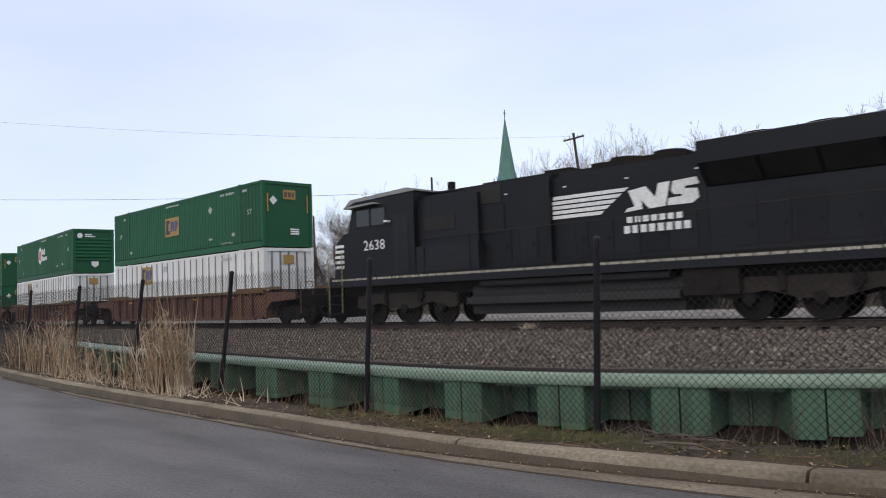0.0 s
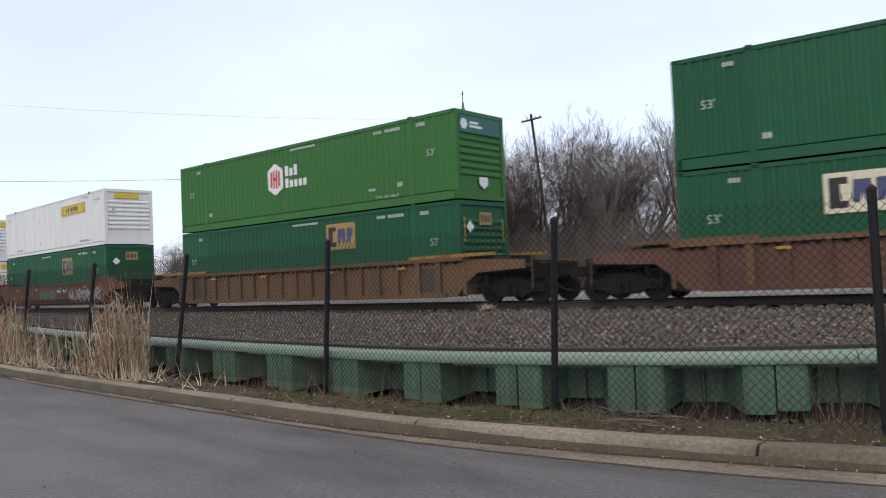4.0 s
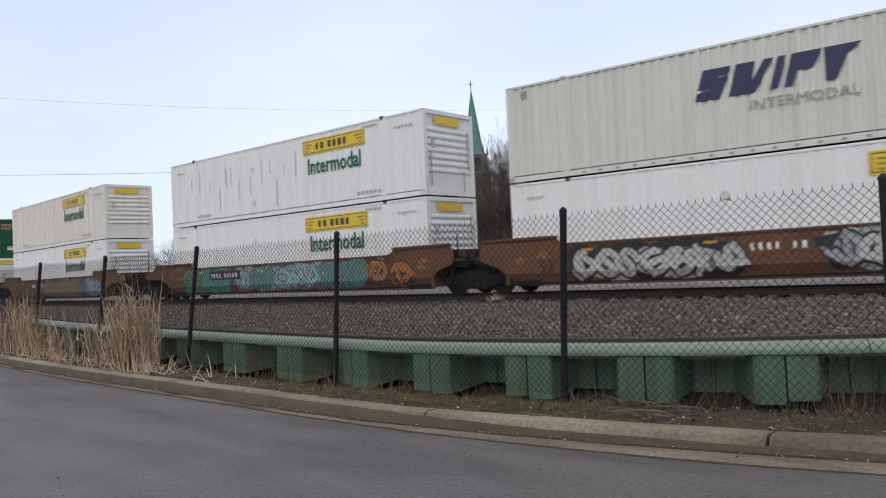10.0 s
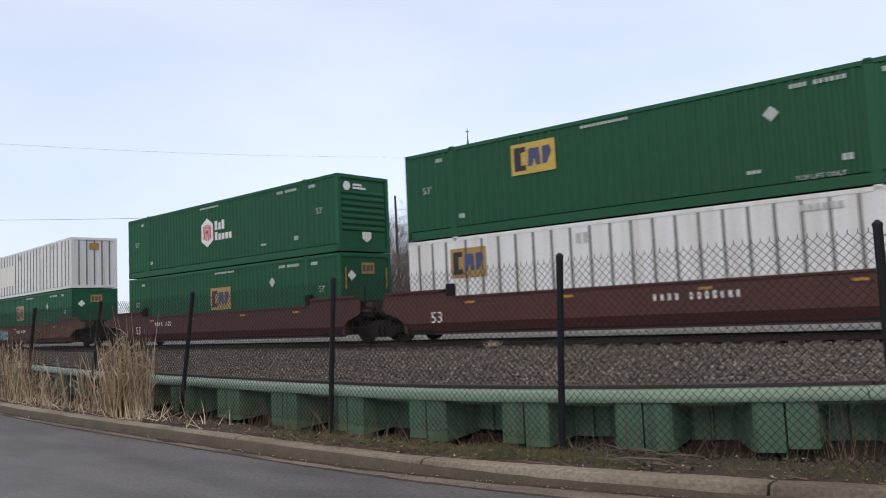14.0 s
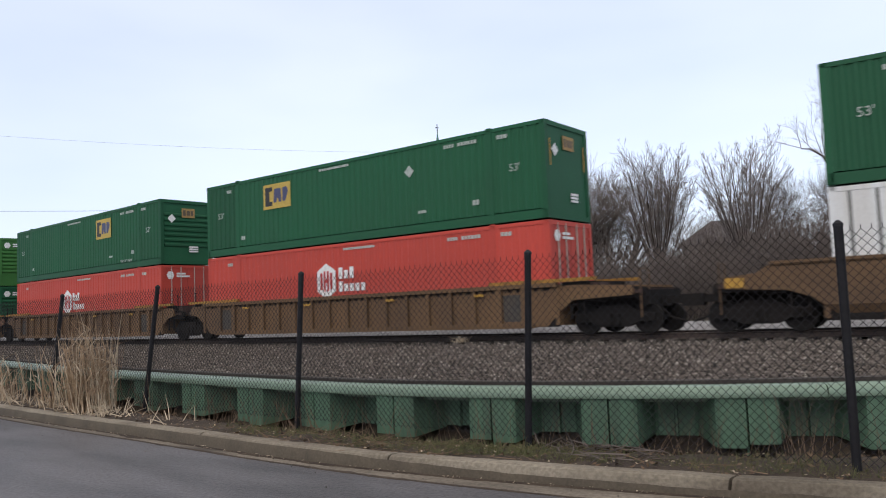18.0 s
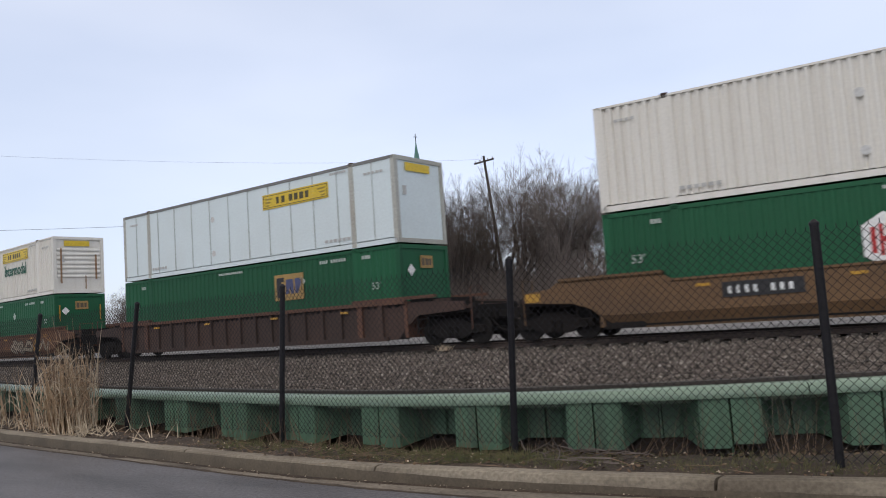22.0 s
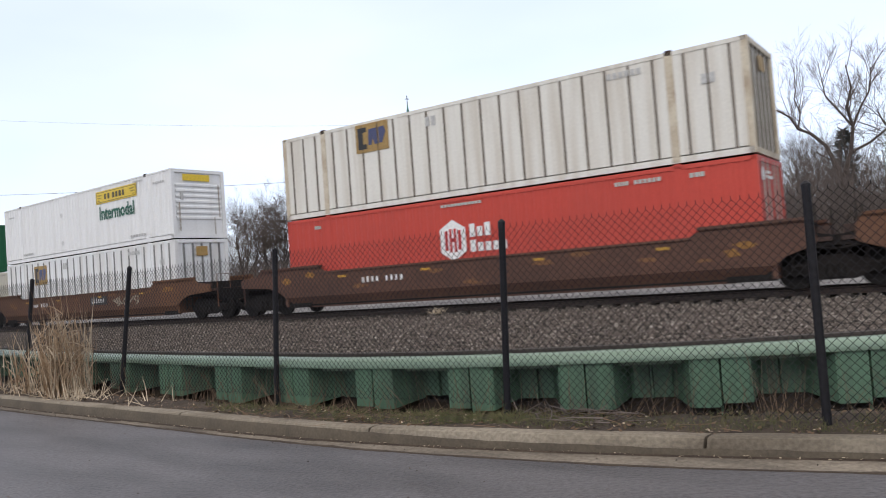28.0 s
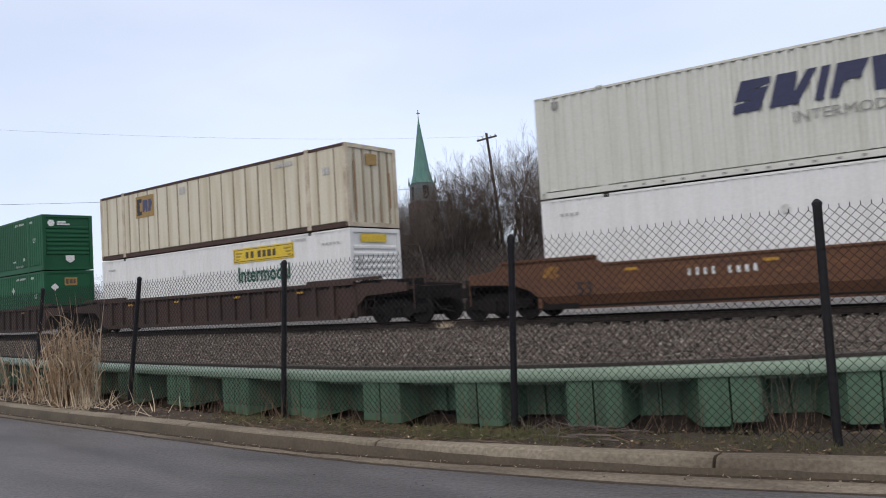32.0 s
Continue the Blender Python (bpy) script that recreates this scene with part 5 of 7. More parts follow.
# upper, lower, car style, paint, end paint, rear joint, front joint
UNITS = (
    ("platef", "ribw", "ribbed", RUST, OCHRE, 0, 0), ("hexa_dark", "ribw", "ribbed", RUST, OCHRE, 0, 0), ("platef", "platef", "ribbed", RUST, OCHRE, 0, 0),
    ("hexa_light", "plater", "ribbed", OCHRE, OCHRE, 0, 0), ("yb", "platef", "smooth", RUSTORANGE, None, 1, 0), ("yb", "yb", "smooth", RUSTORANGE, None, 1, 1),
    ("yb", "platef", "smooth", RUSTORANGE, None, 0, 1), ("yb", "yb", "smooth", RUST, None, 1, 0), ("slanted", "yb", "smooth", RUSTORANGE, None, 1, 1),
    ("yb", "yb", "smooth", RUSTORANGE, None, 0, 1), ("cream", "yb", "smooth", RUSTORANGE, None, 0, 0), ("platef", "yb", "smooth", MAROON, None, 1, 0),
    ("plate", "ribw", "smooth", MAROON, None, 1, 1), ("hexa_dark", "platef", "smooth", MAROON, None, 0, 1), ("ribw", "platef", "smooth", RUST, None, 0, 0),
    ("platef", "ribw", "smooth", OCHRE, None, 0, 0), ("platef", "red", "ribbed", OCHRE, OCHRE, 1, 0), ("plater", "red", "ribbed", OCHRE, OCHRE, 1, 1),
    ("hexa_light", "hexa_dark", "ribbed", RUSTORANGE, OCHRE, 0, 1), ("cream", "hexa_dark", "smooth", OCHRE, None, 0, 0), ("cool", "platef", "ribbed", DARKBROWN, RUST, 0, 0),
    ("cream", "platef", "smooth", RUSTORANGE, None, 0, 0), ("yb", "platef", "smooth", RUSTORANGE, None, 0, 0), ("slanted", "platef", "smooth", RUSTORANGE, None, 1, 0),
    ("ribg", "plainw", "smooth", RUSTORANGE, None, 1, 1), ("ribt", "red", "smooth", RUST, None, 0, 1), ("yb", "ribw", "smooth", RUSTORANGE, None, 0, 0),
    ("platef", "flatcream", "ribbed", RUST, OCHRE, 0, 0), ("slanted", "yb", "smooth", RUSTORANGE, None, 0, 0), ("ribc", "yb", "ribbed", DARKBROWN, DARKBROWN, 0, 0),
    ("hexa_dark", "platef", "ribbed", DARKBROWN, DARKBROWN, 0, 0),
)
CAR_WORDS = {RUST.name: "rusty brown", RUSTORANGE.name: "orange-brown rusty", OCHRE.name: "worn ochre", MAROON.name: "dark maroon", DARKBROWN.name: "dark dirty brown"}
BASE_Z, GAP = 0.44, 0.055
ROLLING = []
STACK = []
for i, (up, low, style, paint, ends, rj, fj) in enumerate(UNITS):
    mid = LEFT_END[i] + HX
    car = well_car(style, paint, rj, fj, ends)
    tagged(car, CAR_WORDS[paint.name] + (" ribbed" if style == "ribbed" else " smooth-sided") + " double-stack well car on the rails", "railway car", "well cars")
    lower, upper = container(low, 0), container(up, 1)
    ROLLING += [(car, mid, RAIL_Z), (lower, mid, RAIL_Z + BASE_Z), (upper, mid, RAIL_Z + BASE_Z + CH + GAP)]
    STACK.append((car, lower, upper, up, low))
for kind in KINDS.values():
    for o in (*kind.children_recursive, kind):
        bpy.data.objects.remove(o)

# owner's marks and lettering on the containers: kind of mark, its place along the side, its height
U_MARKS = (
    ("plate", -0.66, 1.62), ("hexa_dark", -0.53, 1.65), ("plate", 0.15, 1.66), ("hexa_dark", -1.22, 1.65), ("ban", 3.6, 0), ("yb", 3.48, 0), ("yb", 3.48, 0), ("yb", 3.35, 0), ("slanted", -0.15, 0), ("yb", 3.35, 0),
    ("yb", 3.32, 0), ("plate", 2.8, 2.08), ("plate", -3.0, 2.08), ("hexa_dark", -0.79, 1.58), ("stain", -5.2, 1.6), ("plate", 0.1, 1.58), ("plate", -3.71, 2.05), ("plate", 2.65, 2.08), ("hexa_dark", -1.09, 1.58), ("yb", 3.19, 0),
    ("ban", 3.12, 0), ("yb", 2.99, 0), ("yb", 3.42, 0), ("slanted", -0.29, 0), ("platepale", -4.09, 2.27), ("plate", -3.91, 2.34), ("yb", 3.49, 0), ("platepale", -3.83, 1.92), ("slanted", -0.54, 0), ("plate", -4.35, 2.12), ("hexa_dark", -0.8, 1.6))
L_MARKS = (
    ("plate", -3.74, 2.2), ("plate", -3.77, 2.2), ("platepale", -3.8, 2.0), ("plate", 2.47, 2.1), ("plate", 2.7, 2.0), ("yb", 3.44, 0), ("plate", -3.99, 1.97), ("yb", 3.31, 0), ("yb", 3.31, 0), ("yb", 3.32, 0),
    ("yb", 3.29, 0), ("yb", 3.56, 0), ("plate", -5.6, 2.05), ("plate", 0.16, 1.58), ("plate", -1.45, 1.8), ("plate", -2.93, 1.6), ("hexa_dark", -1.14, 1.6), ("hexa_dark", -1.41, 1.6), ("hexa_dark", -1.07, 1.55), ("hexa_dark", -1.40, 1.5),
    ("plate", 2.72, 1.9), ("plate", -0.4, 1.42), ("plate", -0.8, 1.35), ("plate", 2.5, 1.8), ("plate", -4.47, 2.1), ("hexa_dark", -0.98, 1.6), ("plate", -4.14, 2.15), ("ban", 3.43, 0), ("yb", 3.3, 0), ("yb", 3.34, 0), ("plate", 0.5, 1.7))


def mark(c, kind, spec, i):
    what, x, z = spec
    if what in ("plate", "platepale"):
        plate_panel(c, x, z, panel=PALEPANEL if what == "platepale" else (YELLOW_FADED if kind.startswith("plate") and i in (11, 12, 16, 17) else OCHREPANEL), w=1.4 if "rib" in kind else 1.55)
    if what == "hexa_dark":
        hexa_mark(c, x, z)
    if what in ("yb", "ban"):
        yb_side(c, x, what == "yb", kind in ("yb", "cream", "cool"))
    if what == "slanted":
        slanted_side(c, x)
    if what == "stain":
        part("patched_panel", flat(x - 1.2, x + 2.6, 0.75, 2.1, -HY - 0.010), CREAM, c, "yellowed patch where a plate was")
    green = kind in ("plate", "platef", "plater", "hexa_dark", "hexa_light", "red")
    if green:
        small_marks(c, SOFTINK, i, what != "hexa_dark" and kind != "red")
        if kind != "red":
            fifty_three(c, WHITEINK)
        if i % 3 != 1:
            ob = part("lettering", word("TOP LIFT ONLY", 0.17, SOFTINK, squeeze=0.95), SOFTINK, c)
            ob.matrix_basis = pose(4.35, -HY - 0.008, 0.30)
    if kind in ("platef", "plater"):
        end_marks(c, WHITEINK, OCHREPANEL)
    if kind in ("hexa_dark", "hexa_light", "red"):
        bm = bmesh.new()
        prism(bm, [(-0.85 + 0.19 * math.cos(k * math.tau / 6), 2.45 + 0.19 * math.sin(k * math.tau / 6)) for k in range(6)], HX, HX + 0.006, "x")
        box(bm, HX, HX + 0.006, -0.55, 0.1, 2.36, 2.44)
        box(bm, HX, HX + 0.006, -0.55, -0.1, 2.48, 2.56)
        prism(bm, ((-0.15, 0.75), (0.3, 0.75), (0.3, 0.5), (0.08, 0.35), (-0.15, 0.5)), HX, HX + 0.006, "x")
        part("marking", bm, WHITEINK, c)
    if kind in ("ribw", "ribc", "ribt", "ribg", "plainw"):
        part("end_plate", boxes((HX, HX + 0.006, -0.3, 0.25, 2.2, 2.6)), OCHREPANEL if kind != "ribg" else PALEPANEL, c)
        bm = bmesh.new()
        bars(bm, 4.4, 5.4, 2.5, 2.66, 6, y=-HY - 0.012)
        bars(bm, -1.7, -1.25, 2.3, 2.6, 2, y=-HY - 0.012)
        bars(bm, 6.9, 7.3, 1.9, 2.15, 2, y=-HY - 0.012)
        part("marking", bm, FADEINK, c)
    if kind == "hexa_light" and i == 3:
        part("repainted_panel", boxes((HX - 0.02, HX + 0.003, -HY + 0.2, HY - 0.2, CH - 0.72, CH - 0.16)), SPRAYTEAL_DARK, c, "teal repainted end panel")
    if kind == "ribg":
        part("fresh_paint_panel", flat(7.3, HX - 0.02, 0.16, CH - 0.12, -HY - 0.008), BRIGHTGREEN, c, "freshly painted bright green end panel")
    if kind in ("platef", "plater") and i % 2 == 0:
        for y0 in (-1.06, 1.0):
            part("reflective_strip", boxes((HX, HX + 0.006, y0, y0 + 0.05, 1.55, 2.35)), CARYELLOW, c)
    if kind == "yb" and i % 3 != 1:
        for y0, y1, z0, z1 in ((-1.0, -0.93, 0.3, 1.5), (0.7, 0.75, 0.16, 0.9), (0.95, 1.0, 0.9, 2.3)):
            part("grime_streak", boxes((HX, HX + 0.004, y0, y1, z0, z1)), GRIME, c)
    if kind in ("ribc", "ribt", "slanted", "cream") and i % 5 != 0:
        for y0, y1, z0, z1 in ((-0.95, -0.86, 0.5, 2.3), (0.82, 0.92, 0.7, 2.0), (0.3, 0.36, 0.2, 0.9)):
            part("rust_streak", boxes((HX, HX + 0.005, y0, y1, z0, z1)), RUSTSTAIN, c)


GRIME = mat("grey_brown_grime", (0.30, 0.26, 0.21), 0.85, dirt=(0.55, 0.53, 0.48), amount=0.7, big=3.0, streak=0.2, bump=0.0)
SPRAYTEAL_DARK = mat("dull_teal_paint", (0.03, 0.14, 0.13), 0.6, amount=0.3, bump=0.0)
YELLOW_FADED = mat("mustard_panel", (0.52, 0.37, 0.075), 0.55, amount=0.2, bump=0.0)
RUSTSTAIN = mat("rust_stain", (0.27, 0.165, 0.09), 0.8, amount=0.7, dirt=(0.5, 0.42, 0.32), streak=0.3, bump=0.0)
for i, (car, lower, upper, up, low) in enumerate(STACK):
    mark(upper, up, U_MARKS[i], i)
    mark(lower, low, L_MARKS[i], i + 5)

# a yellowed stain round the plate of one lower container
part("yellowed_panel", flat(-6.6, -1.0, 0.3, 2.2, -HY - 0.0045), DIRTYCREAM, STACK[15][1], "yellowed stained panel")

for k in range(14):
    x = -6.8 + k * 0.62 + 0.2 * math.sin(k * 5.1)
    top = 1.2 + 1.2 * abs(math.sin(k * 2.3))
    part("grime_streak", flat(x, x + 0.03 + 0.03 * abs(math.sin(k)), top - 0.35 - 0.7 * abs(math.cos(k * 1.7)), top, -HY - 0.002), FADEINK, STACK[9][2])

# paint on the cars
SPRAYMAUVE = spray("mauve_grey_spray", (0.16, 0.12, 0.13))
SPRAYTAN = spray("dull_tan_spray", (0.22, 0.175, 0.105))
SPRAYORANGE = spray("orange_spray_paint", (0.30, 0.12, 0.035))
SPRAYSLATE = spray("slate_blue_spray", (0.12, 0.15, 0.18))
CHALK = spray("chalky_white_spray", (0.45, 0.44, 0.42))
SPRAYPALE = spray("pale_beige_spray", (0.32, 0.285, 0.22))
SPRAYED = (
    (5, -1.6, 1.0, 0.45, 1.25, (SPRAYGREEN,), SPRAYPINK, 4), (5, 3.2, 7.6, 0.4, 1.3, (SPRAYWHITE, SPRAYGREY), RUST, 6), (6, -7.1, -2.2, 0.32, 1.38, (BLACKINK, CHORDYELLOW, SPRAYPALE), SPRAYPALE, 4),
    (6, 0.0, 6.4, 0.45, 1.3, (SPRAYPINK, SPRAYGREEN), RUSTORANGE, 7), (7, -6.2, -2.2, 0.32, 1.36, (SPRAYTEAL, SPRAYWHITE, SPRAYTEAL_DARK), BLACKINK, 4), (7, -2.2, 2.8, 0.34, 1.38, (SPRAYGREEN, SPRAYYELLOW, SPRAYBLUE, SPRAYGREEN), SPRAYBLUE, 5),
    (9, -6.0, -1.3, 0.32, 1.35, (CHALK,), BLACKINK, 6), (9, 0.75, 7.2, 0.32, 1.42, (CHALK, SPRAYGREY), BLACKINK, 8), (10, -6.9, -3.4, 0.35, 1.38, (SPRAYTEAL, SPRAYGREEN, SPRAYTEAL), SPRAYTEAL_DARK, 4),
    (10, -2.9, 4.9, 0.32, 1.42, (SPRAYLIGHT, SPRAYTEAL, SPRAYLIGHT), SPRAYMAUVE, 7), (10, 5.2, 7.3, 0.35, 1.42, (SPRAYORANGE, SPRAYYELLOW, RUST), DARKBROWN, 2), (11, -1.7, 4.6, 0.30, 1.38, (SPRAYTAN, SPRAYSLATE, SPRAYTAN), RUST, 6), (11, 4.7, 7.3, 0.34, 1.38, (SPRAYSLATE, SPRAYGREY), SPRAYBLUE, 3), (15, -6.9, -3.6, 0.4, 1.35, (SPRAYTEAL, SPRAYLIGHT), RUST, 5),
    (16, 0.4, 2.9, 0.42, 1.12, (SPRAYBLUE,), SPRAYMAUVE, 3), (22, -1.3, 0.6, 0.36, 1.2, (SPRAYWHITE,), DARKBROWN, 3), (22, 2.6, 7.6, 0.34, 1.3, (SPRAYBEIGE, CHORDYELLOW), DARKBROWN, 4),
    (24, -6.0, 2.4, 0.35, 1.4, (SPRAYGREY, SPRAYWHITE), BLACKINK, 7), (25, -0.6, 3.6, 0.35, 1.3, (SPRAYGREY, SPRAYWHITE), DARKBROWN, 4), (27, 3.2, 5.4, 0.7, 1.25, (SPRAYPINK, SPRAYBEIGE), RUST, 3))
for unit, x0, x1, z0, z1, fills, edge, letters in SPRAYED:
    graffiti(STACK[unit - 1][0], x0, x1, z0, z1, fills, unit * 7 + letters, edge, letters, halo={BLACKINK: BLACKINK if unit == 9 else SPRAYGREY, SPRAYMAUVE: SPRAYTEAL_DARK, SPRAYTEAL_DARK: SPRAYTEAL, SPRAYBLUE: SPRAYSLATE, SPRAYPALE: SPRAYBEIGE, RUST: SPRAYTAN if unit == 11 else None}.get(edge) if len(fills) < 3 or edge != BLACKINK else None, tucked=UNITS[unit - 1][2] == "smooth")
graffiti(STACK[1][0], 2.6, 6.0, 0.62, 1.05, (SPRAYGREY,), 9, RUST, 3, chunky=-0.6, tucked=False)
part("repaired_panel", boxes((-2.15, 1.55, -1.4545, -1.448, 0.64, 1.37)), DARKBROWN, STACK[5][0], "dark brown repainted panel")
# one car keeps a coat of yellow paint at its rear end
part("yellow_end", car_side(((-8.55, 0.83), (-8.05, 0.43), (-7.75, 0.27), (-6.35, 0.27), (-6.25, 1.40), (-6.58, 1.585), (-9.1, 1.585), (-9.1, 1.01)), -1, 1.4525, 0.004), CHORDYELLOW, STACK[6][0], "worn yellow painted end of the car side")
for unit, x, n, patch in ((5, 1.5, 8, BLACKINK), (6, -1.5, 8, DARKBROWN), (7, -4.6, 9, BLACKINK), (8, 1.0, 9, None), (9, -1.0, 7, None), (10, -4.7, 10, BLACKINK), (11, -3.7, 11, BLACKINK), (12, 3.9, 9, None), (13, 0.6, 12, None),
                          (14, -5.2, 8, None), (15, -1.6, 10, None), (20, -4.9, 8, BLACKINK), (24, 4.8, 6, None), (25, -3.2, 5, DARKBROWN), (26, -4.6, 9, None), (27, -4.9, 9, None), (27, 1.3, 6, BLACKINK), (29, -4.0, 9, None), (29, 2.4, 5, None), (23, -4.0, 8, None)):
    car_marks(STACK[unit - 1][0], x, n, WHITEINK, patch=patch)
for unit in (12, 13, 14, 9, 10, 11, 29):
    paint_number(STACK[unit - 1][0], "53", -7.1, 0.62, 0.52, WHITEINK if unit in (12, 13, 14) else BLACKINK)


# ------------------------------------------------------------- locomotive
def locomotive():
    L = thing("locomotive", "black six-axle diesel freight locomotive with white markings", "locomotive")
    part("frame", boxes((-10.9, 10.9, -1.5, 1.5, 1.42, 1.78)), LOCOBLACK, L)
    for out in (-1, 1):
        bm = bmesh.new()
        for i in range(52):
            x = -10.7 + i * 0.412
            box(bm, x, x + 0.36, *sorted((out * 1.506, out * 1.49)), 1.64, 1.715)
        part("sill_stripe", bm, mat_sill, L, "pale reflective stripe along the sill")
        part("walkway", boxes((-6.0, 10.6, *sorted((out * 1.52, out * 0.86)), 1.76, 1.80)), LOCODIRT, L)
    # nose with white bars
    bm = bmesh.new()
    prism(bm, ((-10.75, 1.78), (-10.62, 3.05), (-10.2, 3.42), (-9.3, 3.5), (-9.3, 1.78)), -1.32, 1.32)
    nose = part("nose", bm, LOCOBLACK, L)
    for i in range(5):
        z = 2.12 + i * 0.2
        part("nose_bar", boxes((-10.64 - 0.0, -10.2, -1.328, -1.31, z, z + 0.11), (-10.77 + 0.1 * i * 0.2, -10.6, -1.3, 1.3, z, z + 0.11)), WHITEINK, nose)
    part("nose_headlight", disc(bmesh.new(), -10.3, -0.2, 0.2, 3.46, 0.09, 10), LOCOGREY, nose)
    # cab
    bm = bmesh.new()
    prism(bm, ((-9.75, 3.35), (-9.45, 4.45), (-9.2, 4.62), (-6.3, 4.72), (-6.3, 1.78), (-9.9, 1.78)), -1.5, 1.5)
    cab = part("cab", bm, LOCOBLACK, L)
    bm = bmesh.new()
    prism(bm, ((-9.95, 4.36), (-9.55, 4.66), (-6.6, 4.80), (-6.2, 4.72), (-6.2, 4.66), (-9.3, 4.55)), -1.53, 1.53)
    part("cab_roof", bm, LOCOGREY, cab, "pale grey cab roof edge")
    for x0, x1 in ((-9.25, -8.55), (-8.45, -7.75)):
        w = part("side_window", boxes((x0, x1, -1.508, -1.49, 3.62, 4.22)), GLASS, cab)
        part("window_frame", boxes((x0 - 0.04, x0, -1.515, -1.49, 3.58, 4.26), (x1, x1 + 0.04, -1.515, -1.49, 3.58, 4.26), (x0, x1, -1.515, -1.49, 3.58, 3.62), (x0, x1, -1.515, -1.49, 4.22, 4.26)), LOCOBLACK, w)
    part("awning", prism(bmesh.new(), ((-9.6, 4.30), (-7.95, 4.36), (-8.1, 4.42), (-9.4, 4.38)), -1.78, -1.5), LOCOGREY, cab, "pale sun visor")
    part("windshield", boxes((-9.72, -9.66, -1.2, 1.2, 3.62, 4.3)), GLASS, cab)
    part("cab_door", boxes((-7.35, -6.6, -1.512, -1.49, 1.82, 3.9)), LOCOBLACK, cab)
    ob = part("road_number", word("2638", 0.52, WHITEINK, squeeze=1.1), WHITEINK, cab)
    ob.matrix_basis = pose(-8.9, -1.51, 2.72)
    part("mirror", boxes((-7.6, -7.45, -1.72, -1.5, 3.65, 3.72)), WHITEINK, cab)
    part("horn", boxes((-5.9, -5.7, -0.1, 0.1, 4.7, 5.02)), LOCODIRT, L)
    # long hood in sections
    for x0, x1, half, top in ((-6.3, -3.6, 1.28, 4.46), (-3.6, -0.9, 1.1, 4.62), (-0.9, 4.0, 0.92, 4.55), (4.0, 10.35, 0.92, 4.3)):
        bm = boxes((x0, x1 - 0.01, -half, half, 1.8, top))
        edges = [e for e in bm.edges if all(v.co.z > top - 0.01 for v in e.verts) and abs(e.verts[0].co.y - e.verts[1].co.y) < 0.01]
        bmesh.ops.bevel(bm, geom=edges, offset=0.14, segments=2, affect="EDGES")
        part("hood_section", bm, LOCOBLACK, L)
    for x in (-3.2, -2.2, -0.5, 0.35, 1.2, 2.05, 2.9, 4.5, 5.35, 6.2, 7.05, 7.9):
        half = 1.1 if x < -0.9 else 0.92
        dr = part("hood_door", boxes((x, x + 0.78, -half - 0.02, -half + 0.01, 1.95, 3.0 if x < 4 else 3.25)), LOCOBLACK, L)
        part("door_latch", boxes((x + 0.62, x + 0.68, -half - 0.035, -half, 2.4, 2.52)), LOCODIRT, dr)
    part("brake_grille", boxes((-4.3, -2.75, -1.125, -1.08, 3.9, 4.5)), GRILLE, L)
    part("access_panel", boxes((-3.8, -2.65, -1.13, -1.09, 2.9, 3.84)), LOCOBLACK, L)
    part("battery_box", boxes((-6.3, -3.5, -1.46, -0.9, 1.8, 2.68)), LOCOBLACK, L)
    part("hood_top_strip", boxes((-6.3, 3.9, -0.5, 0.5, 4.6, 4.66)), LOCOBLACK, L)
    part("intake_grille", boxes((-6.0, -4.6, -1.30, -1.26, 3.2, 3.66)), GRILLE, L)
    for i in range(6):
        part("lifting_lug", boxes((-2.6 + i * 2.1, -2.5 + i * 2.1, -0.96 if i > 0 else -1.14, -0.9, 4.1, 4.14)), WHITEINK, L)
    # dynamic brake and roof details
    bm = boxes((0.4, 3.4, -0.75, 0.75, 4.55, 4.72))
    part("brake_hatch", bm, LOCODIRT, L)
    for x in (1.2, 2.6):
        bm = bmesh.new()
        tube(bm, ((x, 0, 4.70), (x, 0, 4.86)), 0.5, 16)
        part("roof_fan", bm, LOCODIRT, L)
    part("exhaust", boxes((-1.6, -0.6, -0.3, 0.3, 4.5, 4.82)), LOCODIRT, L)
    # flared radiators
    for out in (-1, 1):
        bm = bmesh.new()
        prism(bm, [(out * a, b) for a, b in ((0.9, 3.55), (1.52, 4.15), (1.54, 4.72), (1.2, 4.80), (0.0, 4.84), (0.0, 3.55))], 4.0, 9.9, "x")
        part("radiator", bm, LOCOBLACK, L)
        for i in range(4):
            bm = bmesh.new()
            prism(bm, [(out * (0.94 + k * 0.6 / 0.6 * 0.62 + 0.012), 3.57 + k * 0.6) for k in (0.05, 0.95)] + [(out * (0.94 + 0.95 * 0.62 - 0.02), 3.57 + 0.95 * 0.6), (out * (0.94 + 0.05 * 0.62 - 0.02), 3.57 + 0.05 * 0.6)], 4.2 + i * 1.42, 5.5 + i * 1.42, "x")
            part("radiator_grille", bm, GRILLE, L)
    for x in (5.2, 6.9, 8.6):
        bm = bmesh.new()
        tube(bm, ((x, 0, 4.80), (x, 0, 4.94)), 0.66, 18)
        part("roof_fan", bm, LOCODIRT, L)
    part("end_grille", boxes((8.4, 10.2, -0.94, -0.9, 2.9, 3.5)), GRILLE, L)
    # white bars and shapes of the owner's mark
    for i in range(5):
        z = 3.15 + i * 0.148
        bm = bmesh.new()
        prism(bm, ((-1.05 + 0.04 * i, z), (0.75 + 0.2 * i, z), (0.88 + 0.2 * i, z + 0.105), (-1.02 + 0.04 * i, z + 0.105)), -0.945, -0.92)
        part("white_bar", bm, WHITEINK, L)
